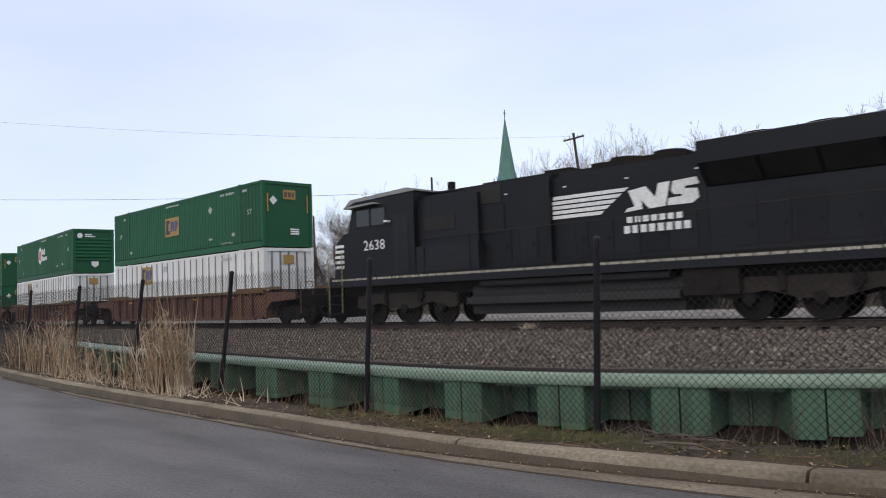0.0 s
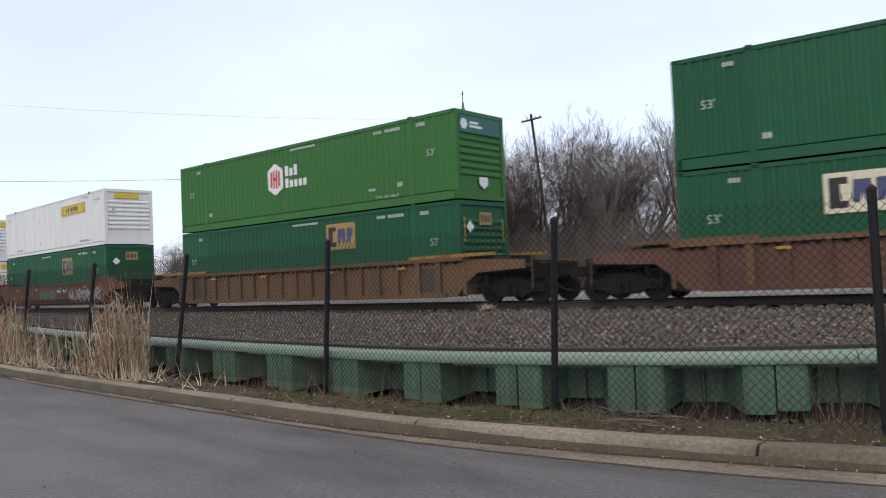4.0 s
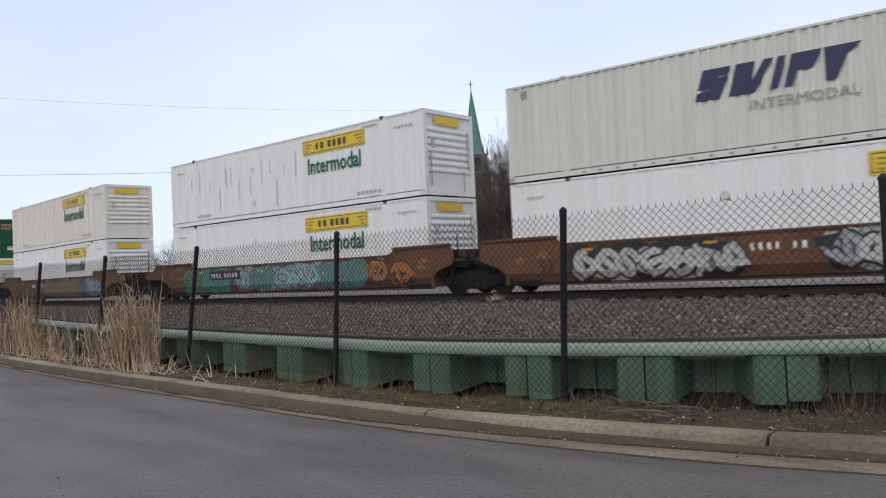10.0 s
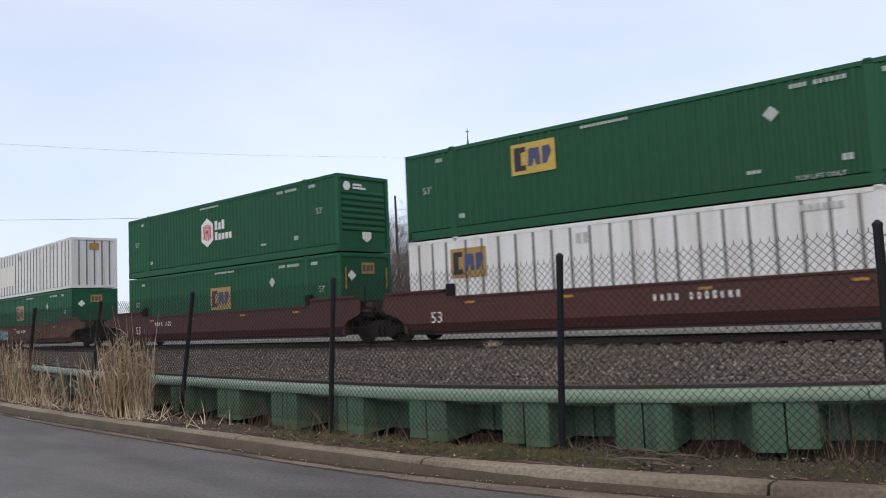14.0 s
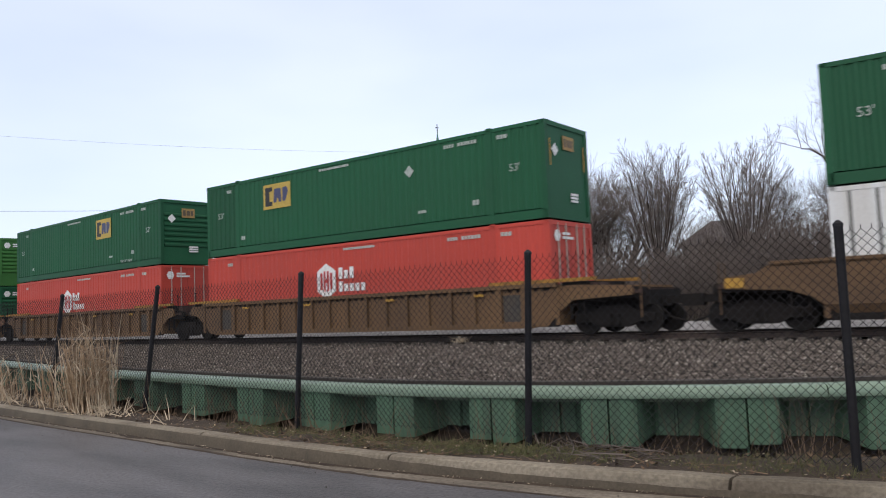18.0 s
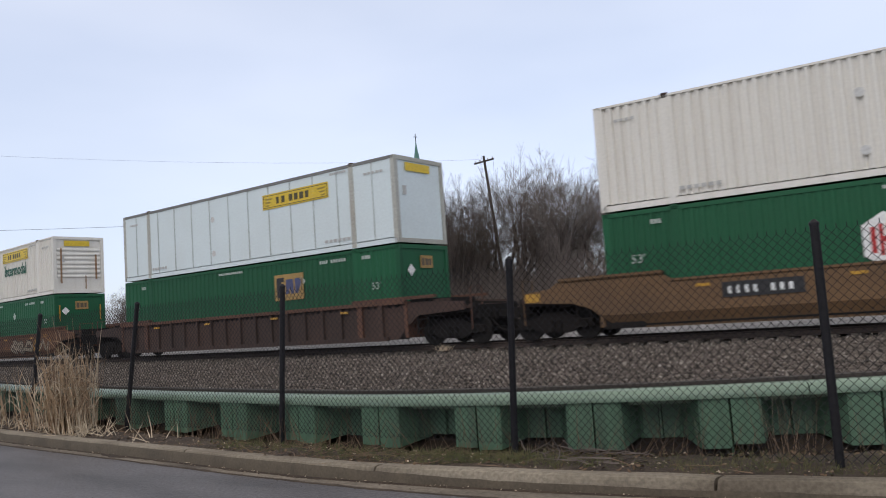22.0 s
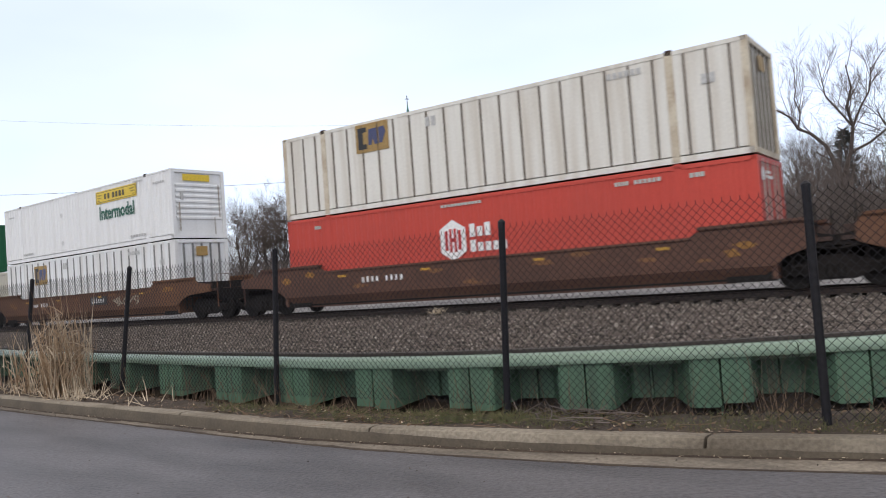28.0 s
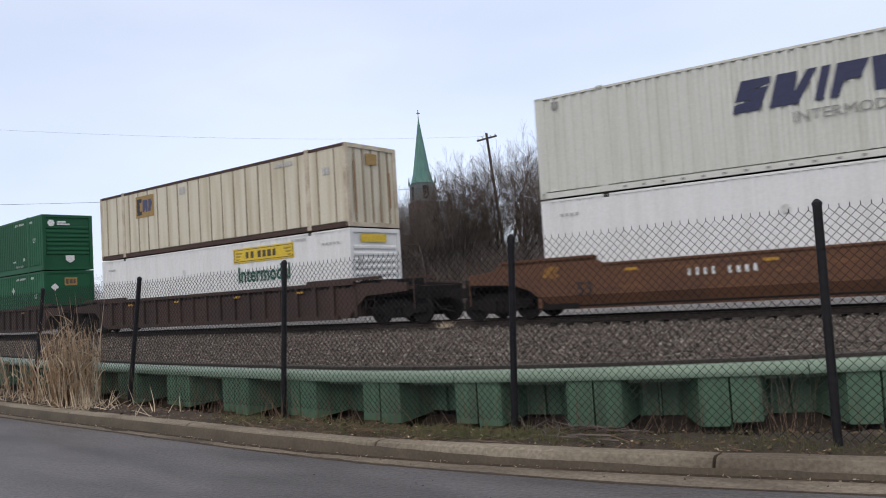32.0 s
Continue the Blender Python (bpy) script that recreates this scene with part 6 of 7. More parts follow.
    for pts in (((1.55, 3.13), (1.62, 3.23), (1.86, 3.28), (1.68, 3.74), (2.22, 3.81), (2.51, 3.46), (2.60, 3.85), (2.96, 3.87), (2.80, 3.20), (2.31, 3.17), (2.08, 3.44), (2.10, 3.18)),
                ((2.86, 3.20), (2.90, 3.40), (3.30, 3.42), (3.30, 3.47), (3.06, 3.49), (2.98, 3.62), (3.05, 3.86), (3.72, 3.90), (3.80, 3.70), (3.38, 3.68), (3.38, 3.62), (3.74, 3.59), (3.78, 3.34), (3.58, 3.20))):
        part("white_shape", prism(bmesh.new(), pts, -0.945, -0.92), WHITEINK, L)
    bm = bmesh.new()
    bars(bm, 1.6, 3.35, 2.82, 2.99, 7, y=-0.945)
    bars(bm, 1.5, 3.57, 2.52, 2.74, 8, y=-0.945)
    part("lettering_strip", bm, WHITEINK, L)
    # tank, trucks, ends
    part("centre_sill", boxes((-10.6, 10.6, -0.95, 0.95, 1.05, 1.44)), UNDER, L)
    part("equipment_rack", boxes((3.4, 4.9, -1.4, 1.4, 0.7, 1.42)), UNDER, L)
    part("air_reservoir", disc(bmesh.new(), 4.2, -1.43, -1.2, 1.0, 0.2, 14), LOCODIRT, L)
    part("air_tank", tube(bmesh.new(), ((-3.6, -1.22, 1.30), (3.0, -1.22, 1.30)), 0.13, 12), LOCOTANK, L)
    bm = boxes((-4.1, 3.3, -1.42, 1.42, 0.30, 1.20))
    bmesh.ops.bevel(bm, geom=[e for e in bm.edges if abs(e.verts[0].co.x - e.verts[1].co.x) > 1], offset=0.34, segments=5, affect="EDGES")
    part("fuel_tank", bm, LOCOTANK, L, "dusty rounded fuel tank")
    for c in (-7.25, 6.75):
        t = part("truck", boxes((c - 2.4, c + 2.4, -0.9, 0.9, 0.75, 1.2)), UNDER, L)
        for out in (-1, 1):
            bm = bmesh.new()
            prism(bm, [(c + a, b) for a, b in ((-2.5, 0.62), (-2.45, 1.0), (-1.9, 1.12), (1.9, 1.12), (2.45, 1.0), (2.5, 0.62), (2.2, 0.55), (1.3, 0.78), (0.45, 0.55), (-0.45, 0.55), (-1.3, 0.78), (-2.2, 0.55))], *sorted((out * 1.12, out * 0.98)))
            part("side_frame", bm, LOCOTRUCK, t)
            for q in (-1.72, 0, 1.72):
                bm = bmesh.new()
                disc(bm, c + q, *sorted((out * 0.72, out * 0.86)), 0.53, 0.53, 26)
                disc(bm, c + q, *sorted((out * 0.86, out * 1.18)), 0.56, 0.17, 12)
                part("wheel", bm, WHEELSTEEL, t)
            for q in (-0.86, 0.86):
                bm = bmesh.new()
                tube(bm, ((c + q, out * 1.2, 0.75), (c + q, out * 1.2, 1.25)), 0.09, 10)
                part("damper", bm, LOCODIRT, t)
            part("brake_cylinder", disc(bmesh.new(), c + 0.9, *sorted((out * 1.15, out * 1.3)), 1.0, 0.14, 12), LOCODIRT, t)
    for end in (-1, 1):
        part("pilot", boxes((*sorted((end * 10.9, end * 11.05)), -1.45, 1.45, 0.25, 1.45)), LOCOBLACK, L)
        part("coupler", boxes((*sorted((end * 11.05, end * 11.5)), -0.12, 0.12, 0.75, 1.0), (*sorted((end * 11.35, end * 11.7)), -0.2, 0.2, 0.68, 1.05)), UNDER, L)
        for out in (-1, 1):
            st = part("step_well", boxes(*[(*sorted((end * 10.2, end * 10.85)), *sorted((out * 1.52, out * 1.25)), 0.4 + k * 0.34, 0.44 + k * 0.34) for k in range(4)]), LOCODIRT, L)
            bm = bmesh.new()
            tube(bm, ((end * 10.9, out * 1.5, 0.45), (end * 10.9, out * 1.5, 2.5), (end * 10.6, out * 1.5, 2.75)), 0.022, 6)
            tube(bm, ((end * 10.15, out * 1.5, 0.45), (end * 10.15, out * 1.5, 2.75)), 0.022, 6)
            part("step_handrail", bm, HANDRAIL, st)
    bm = bmesh.new()
    tube(bm, ((-6.0, -1.48, 2.95), (10.5, -1.48, 2.95)), 0.014, 6)
    hr = part("handrail", bm, LOCOTRUCK, L, "worn dull handrail")
    for i in range(9):
        bm = bmesh.new()
        tube(bm, ((-5.9 + i * 2.03, -1.48, 1.78), (-5.9 + i * 2.03, -1.48, 2.95)), 0.018, 6)
        part("stanchion", bm, LOCOBLACK, hr)
    return L


mat_sill = mat("pale_reflective_strip", (0.40, 0.375, 0.30), 0.5, amount=0.4, bump=0.0)
loco = locomotive()
ROLLING.append((loco, LEFT_END[0] + HX + 23.75, RAIL_Z))


# ------------------------------------------------------------- bare trees
class Wood:
    """Collects tapered branches as plain vertex and face lists."""

    def __init__(self):
        self.v, self.f = [], []

    def limb(self, pts, radii, sides):
        base = len(self.v)
        for i, p in enumerate(pts):
            d = (pts[min(i + 1, len(pts) - 1)] - pts[max(i - 1, 0)]).normalized()
            u = d.cross(Vector((0.3, 0.5, 0.81)))
            u = (u if u.length > 0.05 else d.cross(Vector((1, 0, 0)))).normalized()
            w = d.cross(u)
            for k in range(sides):
                q = p + (u * math.cos(k * math.tau / sides) + w * math.sin(k * math.tau / sides)) * radii[i]
                self.v.append(tuple(q))
        for i in range(len(pts) - 1):
            for k in range(sides):
                a, b = base + i * sides + k, base + i * sides + (k + 1) % sides
                self.f.append((a, b, b + sides, a + sides))


def grow(rnd, start, way, length, radius, level, thick, thin, style):
    """One branch with its side branches."""
    n = (5, 5, 3, 2, 1)[level]
    pts, radii = [start], [radius]
    d = way.normalized()
    for i in range(n):
        wob = (0.20 if style == "vase" else 0.30) if level < 2 else 0.13
        lift = (0.07 if style == "vase" else 0.02) if level else 0.0
        d = (d + Vector((rnd.uniform(-wob, wob), rnd.uniform(-wob, wob), rnd.uniform(-wob, wob) * 0.7 + lift))).normalized()
        pts.append(pts[-1] + d * length / n)
        radii.append(max(0.0045, radius * (1 - 0.72 * (i + 1) / n)))
    (thick if level < 2 else thin).limb(pts, radii, 6 if level == 0 else (4 if level == 1 else 3))
    if level >= 4:
        return
    kids = {0: 9 if style == "vase" else 7, 1: 6, 2: 5, 3: 5}[level]
    for j in range(kids):
        q = rnd.uniform(0.25 if level else (0.22 if style == "vase" else 0.35), 1.0)
        i = min(n - 1, int(q * n))
        p = pts[i].lerp(pts[i + 1], q * n - i)
        a = rnd.uniform(0, math.tau)
        tilt = rnd.uniform(0.3, 0.8) if style == "vase" else rnd.uniform(0.5, 1.15)
        axis = (pts[i + 1] - pts[i]).normalized()
        u = axis.cross(Vector((0.3, 0.5, 0.81))).normalized()
        w = axis.cross(u)
        side = axis * math.cos(tilt) + (u * math.cos(a) + w * math.sin(a)) * math.sin(tilt)
        ln = length * rnd.uniform(0.42, 0.72) * (1.15 - 0.4 * q if level == 0 else 1.0)
        grow(rnd, p, side, ln, max(0.006, radii[i] * rnd.uniform(0.35, 0.55)), level + 1, thick, thin, style)


def make_tree(seed, style, height, bark=BARK, stout=1.0, twigs=TWIG):
    rnd = random.Random(seed)
    thick, thin = Wood(), Wood()
    t = thing("bare_tree", "leafless winter tree with fine grey-brown twigs", "tree", "bare trees")
    if style == "vase":
        grow(rnd, Vector((0, 0, -0.3)), Vector((0, 0, 1)), height * 0.62, height * 0.018, 0, thick, thin, style)
        for k in range(3):
            a = rnd.uniform(0, math.tau)
            grow(rnd, Vector((0, 0, 0.3)), Vector((math.cos(a) * 0.35, math.sin(a) * 0.35, 1)), height * 0.55, height * 0.011, 0, thick, thin, style)
    else:
        grow(rnd, Vector((0, 0, -0.3)), Vector((0.1, 0, 1)), height * 0.6, height * 0.025 * stout, 0, thick, thin, style)
    part("trunk", raw("trunk", thick.v, thick.f, bark, True), bark, t)
    part("crown", raw("crown", thin.v, thin.f, twigs), twigs, t)
    return t


def polar(az, dist):
    return Vector((math.sin(radians(az)) * dist, math.cos(radians(az)) * dist, 0))


def land_at(p):
    return land_z(p.dot(AX), p.dot(NX))


def fan_tree(top, reach, seed, twigs=TWIG):
    """Many straight stems that fan up from a short trunk, feathered with upward twigs."""
    rnd = random.Random(seed)
    thick, thin = Wood(), Wood()
    t = thing("bare_tree", "leafless winter tree with a fan of straight upright stems", "tree", "bare trees")

    def shoot(start, way, length, r, level):
        mid = start + way * length * 0.5
        way2 = (way + Vector((rnd.uniform(-0.07, 0.07), rnd.uniform(-0.07, 0.07), 0.28 if level == 0 else 0.12))).normalized()
        tip = mid + way2 * length * 0.5
        (thick if level < 1 else thin).limb([start, mid, tip], [r, r * 0.62, max(0.006, r * 0.22)], 5 if level == 0 else 3)
        if level == 3:
            return
        for j in range((10, 7, 4)[level]):
            q = rnd.uniform(0.22, 0.97)
            p = start.lerp(mid, q * 2) if q < 0.5 else mid.lerp(tip, q * 2 - 1)
            side = (way + Vector((rnd.gauss(0, 0.5), rnd.gauss(0, 0.5), rnd.uniform(0.05, 0.35)))).normalized()
            shoot(p, side, length * rnd.uniform(0.28, 0.5) * (1.2 - 0.6 * q), max(0.008, r * (1 - 0.6 * q) * 0.5), level + 1)

    thick.limb([Vector((0, 0, -0.3)), Vector((0.05, 0, top * 0.14)), Vector((0, 0.05, top * 0.26))], [top * 0.024, top * 0.02, top * 0.014], 7)
    for k in range(25):
        a, tilt = k * 2.4 + rnd.uniform(-0.4, 0.4), ((k + 0.5) / 25) ** 0.6
        out = tilt * reach / top * 1.8
        way = Vector((math.cos(a) * out, math.sin(a) * out, 1.0)).normalized()
        start = Vector((0, 0, top * rnd.uniform(0.08, 0.25)))
        shoot(start, way, (top - start.z) * (1.0 - 0.30 * tilt * tilt) * rnd.uniform(0.84, 0.97), top * 0.0055, 0)
    part("trunk", raw("trunk", thick.v, thick.f, BARKDARK, True), BARKDARK, t)
    part("crown", raw("crown", thin.v, thin.f, twigs), twigs, t)
    return t


def limbed_tree(limbs, seed):
    """A dark tree with a few heavy crooked limbs, each feathered with branches."""
    rnd = random.Random(seed)
    thick, thin = Wood(), Wood()
    t = thing("bare_tree", "large leafless tree with dark crooked limbs", "tree", "bare trees")
    for pts, r0, r1, kids in limbs:
        pts = [Vector(p) for p in pts]
        n = len(pts) - 1
        thick.limb(pts, [r0 + (r1 - r0) * i / n for i in range(n + 1)], 7)
        for j in range(kids):
            q = rnd.uniform(0.3, 1.0) * n
            i = min(n - 1, int(q))
            p = pts[i].lerp(pts[i + 1], q - i)
            way = (pts[i + 1] - pts[i]).normalized() + Vector((rnd.uniform(-0.9, 0.9), rnd.uniform(-0.9, 0.9), rnd.uniform(0.0, 0.8)))
            grow(rnd, p, way, rnd.uniform(1.1, 2.3), r1 * rnd.uniform(0.5, 0.8) + 0.012, 2, thick, thin, "vase")
    part("trunk", raw("trunk", thick.v, thick.f, BARKDARK, True), BARKDARK, t)
    part("crown", raw("crown", thin.v, thin.f, TWIGMID), TWIGMID, t)
    return t


models = [make_tree(11, "vase", 11.0), make_tree(12, "spread", 11.0), make_tree(13, "vase", 10.0), make_tree(14, "spread", 12.0, BARKDARK, 1.2, BARKDARK), make_tree(15, "vase", 12.0), make_tree(16, "spread", 12.0, BARKDARK, 0.9, TWIGMID), make_tree(17, "vase", 12.0, BARKDARK, 1.0, TWIGMID)]


def plant(ob, az, dist, turn, scale=1.0):
    p = polar(az, dist)
    ob.matrix_basis = pose(p.x, p.y, land_at(p) - 0.1, 0, 0, turn) @ Matrix.Diagonal((scale, scale, scale, 1))
    return ob


def plant_copy(model, az, dist, scale, turn):
    return plant(copy_thing(models[model], Matrix.Identity(4)), az, dist, turn, scale)


rnd = random.Random(5)
for az, dist, model, scale in ((10.6, 62, 2, 1.2), (7.6, 64, 5, 1.2), (16.8, 68, 1, 0.8), (12.3, 63, 3, 0.98), (11.2, 60, 5, 0.92), (8.8, 60, 4, 1.0), (6.4, 62, 6, 1.12), (32.6, 52, 3, 0.9), (17.6, 72, 6, 0.62), (22.0, 70, 5, 0.66), (18.9, 74, 1, 0.62), (26.0, 62, 6, 0.7), (24.6, 60, 5, 0.72), (22.6, 66, 6, 0.75),
                               (5.2, 63, 5, 1.12), (4.0, 66, 6, 1.08), (2.8, 64, 5, 1.08), (1.8, 62, 6, 1.0), (0.7, 66, 5, 0.98), (-0.3, 64, 6, 0.9), (-0.9, 60, 5, 0.78), (-1.5, 68, 5, 0.92), (-2.6, 66, 6, 0.85), (-3.4, 76, 0, 0.95), (-5.0, 78, 5, 0.98), (-7.4, 80, 6, 1.05), (-9.0, 84, 5, 1.05), (-10.6, 86, 6, 1.05), (-11.6, 88, 5, 1.08), (-13.0, 90, 6, 1.0), (-14.2, 94, 5, 0.95),
                               (-15.4, 96, 6, 0.82), (-16.2, 98, 5, 0.72), (-17.0, 100, 6, 0.72), (-17.9, 102, 5, 0.72), (-18.8, 100, 6, 0.66), (-19.8, 104, 5, 0.68), (-21.5, 110, 6, 0.66), (-24, 130, 0, 0.6), (-27, 140, 1, 0.6), (-30, 150, 3, 0.6)):
    plant_copy(model, az, dist, scale, rnd.uniform(0, 360))
for k in range(14):
    az = -15 + k * 1.9 + rnd.uniform(-0.6, 0.6)
    dist = (50 / math.cos(radians(az - 38.85))) * rnd.uniform(1.18, 1.5)
    plant_copy(rnd.randrange(5), az, dist, rnd.uniform(0.62, 0.85) * (0.85 if az < -8 else 1.0), rnd.uniform(0, 360))
for k in range(len(models)):
    for o in (*models[k].children_recursive, models[k]):
        bpy.data.objects.remove(o)
for az, dist, el, reach, seed in ((14.55, 58, 10.7, 3.1, 3), (20.3, 56, 10.7, 3.3, 8)):
    plant(fan_tree(1.5 + dist * math.tan(radians(el)) - land_at(polar(az, dist)), reach, seed), az, dist, 40)
# x to the side, y away, from a base beside the evergreen
big = limbed_tree((
    (((0, 0, -0.4), (0.2, 0, 2.6), (0.0, 0.1, 4.4), (-0.35, 0.1, 5.6)), 0.24, 0.16, 2),
    (((-0.35, 0.1, 5.6), (-0.7, 0.0, 6.6), (-1.5, 0.1, 7.5), (-2.2, 0.1, 7.9), (-2.6, 0.0, 8.7), (-3.3, -0.2, 9.2), (-3.8, 0, 9.3)), 0.13, 0.03, 11),
    (((-2.2, 0.1, 7.9), (-2.0, 0.4, 8.9), (-2.3, 0.6, 9.9), (-2.1, 0.6, 10.7)), 0.06, 0.02, 8),
    (((-0.35, 0.1, 5.6), (-1.3, 0.3, 6.3), (-1.9, 0.5, 5.7), (-2.7, 0.4, 5.0)), 0.06, 0.025, 3),
    (((0.0, 0.1, 4.4), (0.6, -0.1, 6.0), (0.85, 0.1, 7.6), (0.6, 0.0, 8.8), (0.95, 0.2, 10.0), (0.75, 0.1, 11.4)), 0.15, 0.03, 16),
    (((0.85, 0.1, 7.6), (1.4, 0.2, 8.8), (1.9, 0.1, 9.6), (2.1, 0, 11.0)), 0.08, 0.025, 11),
    (((0.85, 0.1, 7.6), (0.1, -0.3, 8.7), (-0.5, -0.4, 9.6), (-0.6, -0.2, 10.6)), 0.065, 0.025, 10),
    (((0.6, -0.1, 6.0), (1.7, 0.2, 6.5), (2.8, 0.2, 7.3), (3.5, 0, 8.4), (3.9, 0.2, 9.8)), 0.09, 0.03, 12)), 21)
plant(big, 28.1, 50, -28.1, 0.92)

# thicket of brush under the trees
thin = Wood()
rnd = random.Random(9)
for k in range(6200):
    az = rnd.uniform(-30, 38)
    n = rnd.uniform(43, 62)
    p = polar(az, n / math.cos(radians(az - 38.85)))
    p.z = land_at(p) - 0.2
    tall = rnd.uniform(2.0, 5.6) * (0.8 if az < -13 else 1.0) * (0.85 + 0.3 * wavy(az, 0, 0.4))
    pts = [p]
    d = Vector((rnd.uniform(-0.6, 0.6), rnd.uniform(-0.6, 0.6), 1)).normalized()
    for i in range(3):
        d = (d + Vector((rnd.uniform(-0.25, 0.25), rnd.uniform(-0.25, 0.25), 0))).normalized()
        pts.append(pts[-1] + d * tall / 3)
    r = rnd.uniform(0.010, 0.022)
    thin.limb(pts, [r, r * 0.8, r * 0.6, r * 0.3], 3)
    for j in range(5):
        q = rnd.uniform(0.3, 0.95)
        i = min(2, int(q * 3))
        a = pts[i].lerp(pts[i + 1], q * 3 - i)
        e = a + Vector((rnd.uniform(-0.8, 0.8), rnd.uniform(-0.8, 0.8), rnd.uniform(0.2, 1.0)))
        m = a.lerp(e, 0.5) + Vector((0, 0, 0.1))
        thin.limb([a, m, e], [r * 0.55, r * 0.4, r * 0.25], 3)
tagged(new("thicket", raw("thicket", thin.v, thin.f, BRUSH)), "dense leafless brown brush under the trees", "brush", "", "stuff")

# taller scrub between the line and the church
scrub = Wood()
for k in range(5600):
    az = rnd.uniform(-22, 8.5)
    p = polar(az, rnd.uniform(48, 62) / math.cos(radians(az - 38.85)))
    p.z = land_at(p) - 0.2
    tall = rnd.uniform(3.0, 6.8) * (0.85 + 0.3 * wavy(az, 3, 0.5)) * (0.9 if az < -8 else 1.0)
    d = Vector((rnd.uniform(-0.35, 0.35), rnd.uniform(-0.35, 0.35), 1)).normalized()
    pts = [p]
    for i in range(3):
        d = (d + Vector((rnd.uniform(-0.2, 0.2), rnd.uniform(-0.2, 0.2), 0))).normalized()
        pts.append(pts[-1] + d * tall / 3)
    r = rnd.uniform(0.012, 0.024)
    scrub.limb(pts, [r, r * 0.8, r * 0.6, r * 0.3], 3)
    for j in range(6):
        q = rnd.uniform(0.3, 0.98)
        i = min(2, int(q * 3))
        a = pts[i].lerp(pts[i + 1], q * 3 - i)
        e = a + Vector((rnd.uniform(-0.8, 0.8), rnd.uniform(-0.8, 0.8), rnd.uniform(0.2, 1.0)))
        scrub.limb([a, a.lerp(e, 0.5) + Vector((0, 0, 0.1)), e], [r * 0.5, r * 0.4, r * 0.25], 3)
for k in range(6200):
    az = rnd.uniform(8, 38) if k % 4 else rnd.uniform(14, 24)
    p = polar(az, rnd.uniform(41, 55) / math.cos(radians(az - 38.85)))
    p.z = land_at(p) - 0.2
    tall = rnd.uniform(1.8 if k % 4 else 3.4, 5.4) * (0.85 + 0.4 * wavy(az, 3, 0.5)) * (1.0 + 0.5 * max(0.0, min(1.0, (az - 23) / 4)))
    d = Vector((rnd.uniform(-0.4, 0.4), rnd.uniform(-0.4, 0.4), 1)).normalized()
    pts = [p, p + d * tall * 0.5, p + (d + Vector((rnd.uniform(-0.2, 0.2), rnd.uniform(-0.2, 0.2), 0))) * tall]
    r = rnd.uniform(0.012, 0.024)
    scrub.limb(pts, [r, r * 0.7, r * 0.3], 3)
    for j in range(5):
        a = pts[1].lerp(pts[2], rnd.random()) if rnd.random() < 0.6 else pts[0].lerp(pts[1], rnd.uniform(0.4, 1))
        e = a + Vector((rnd.uniform(-0.8, 0.8), rnd.uniform(-0.8, 0.8), rnd.uniform(0.2, 1.0)))
        scrub.limb([a, a.lerp(e, 0.5) + Vector((0, 0, 0.1)), e], [r * 0.5, r * 0.4, r * 0.25], 3)
tagged(new("scrub", raw("scrub", scrub.v, scrub.f, TWIGMID)), "tall leafless brown scrub beyond the railway", "brush", "", "stuff")

# a dark evergreen among the bare trees
conifer = thing("conifer", "small dark evergreen tree among bare trees", "tree")
p = polar(28.4, 54)
conifer.matrix_basis = pose(p.x, p.y, land_at(p) - 0.2)
top = 9.0 - land_at(p)
w = Wood()
w.limb([Vector((0, 0, 0)), Vector((0.05, 0, top * 0.5)), Vector((0, 0, top))], [0.16, 0.1, 0.015], 6)
part("trunk", raw("trunk", w.v, w.f, BARKDARK), BARKDARK, conifer)
w = Wood()
for k in range(1500):
    q = rnd.random() ** 1.1
    h = top * (0.35 + 0.65 * q)
    r = (0.10 + 1.25 * (1 - q) ** 0.85) * rnd.uniform(0.1, 1.0) * (1 + 0.25 * math.sin(k * 1.7))
    a = rnd.uniform(0, math.tau)
    base = Vector((r * math.cos(a), r * math.sin(a), h - 0.25 * r + rnd.uniform(-0.1, 0.1)))
    way = Vector((math.cos(a) + rnd.uniform(-0.6, 0.6), math.sin(a) + rnd.uniform(-0.6, 0.6), rnd.uniform(-0.5, 0.5))).normalized()
    w.limb([base, base + way * 0.16, base + way * 0.32 + Vector((0, 0, 0.07))], [0.03, 0.03, 0.006], 3)
part("crown", raw("crown", w.v, w.f, EVERGREEN), EVERGREEN, conifer, "dark green needle sprays")

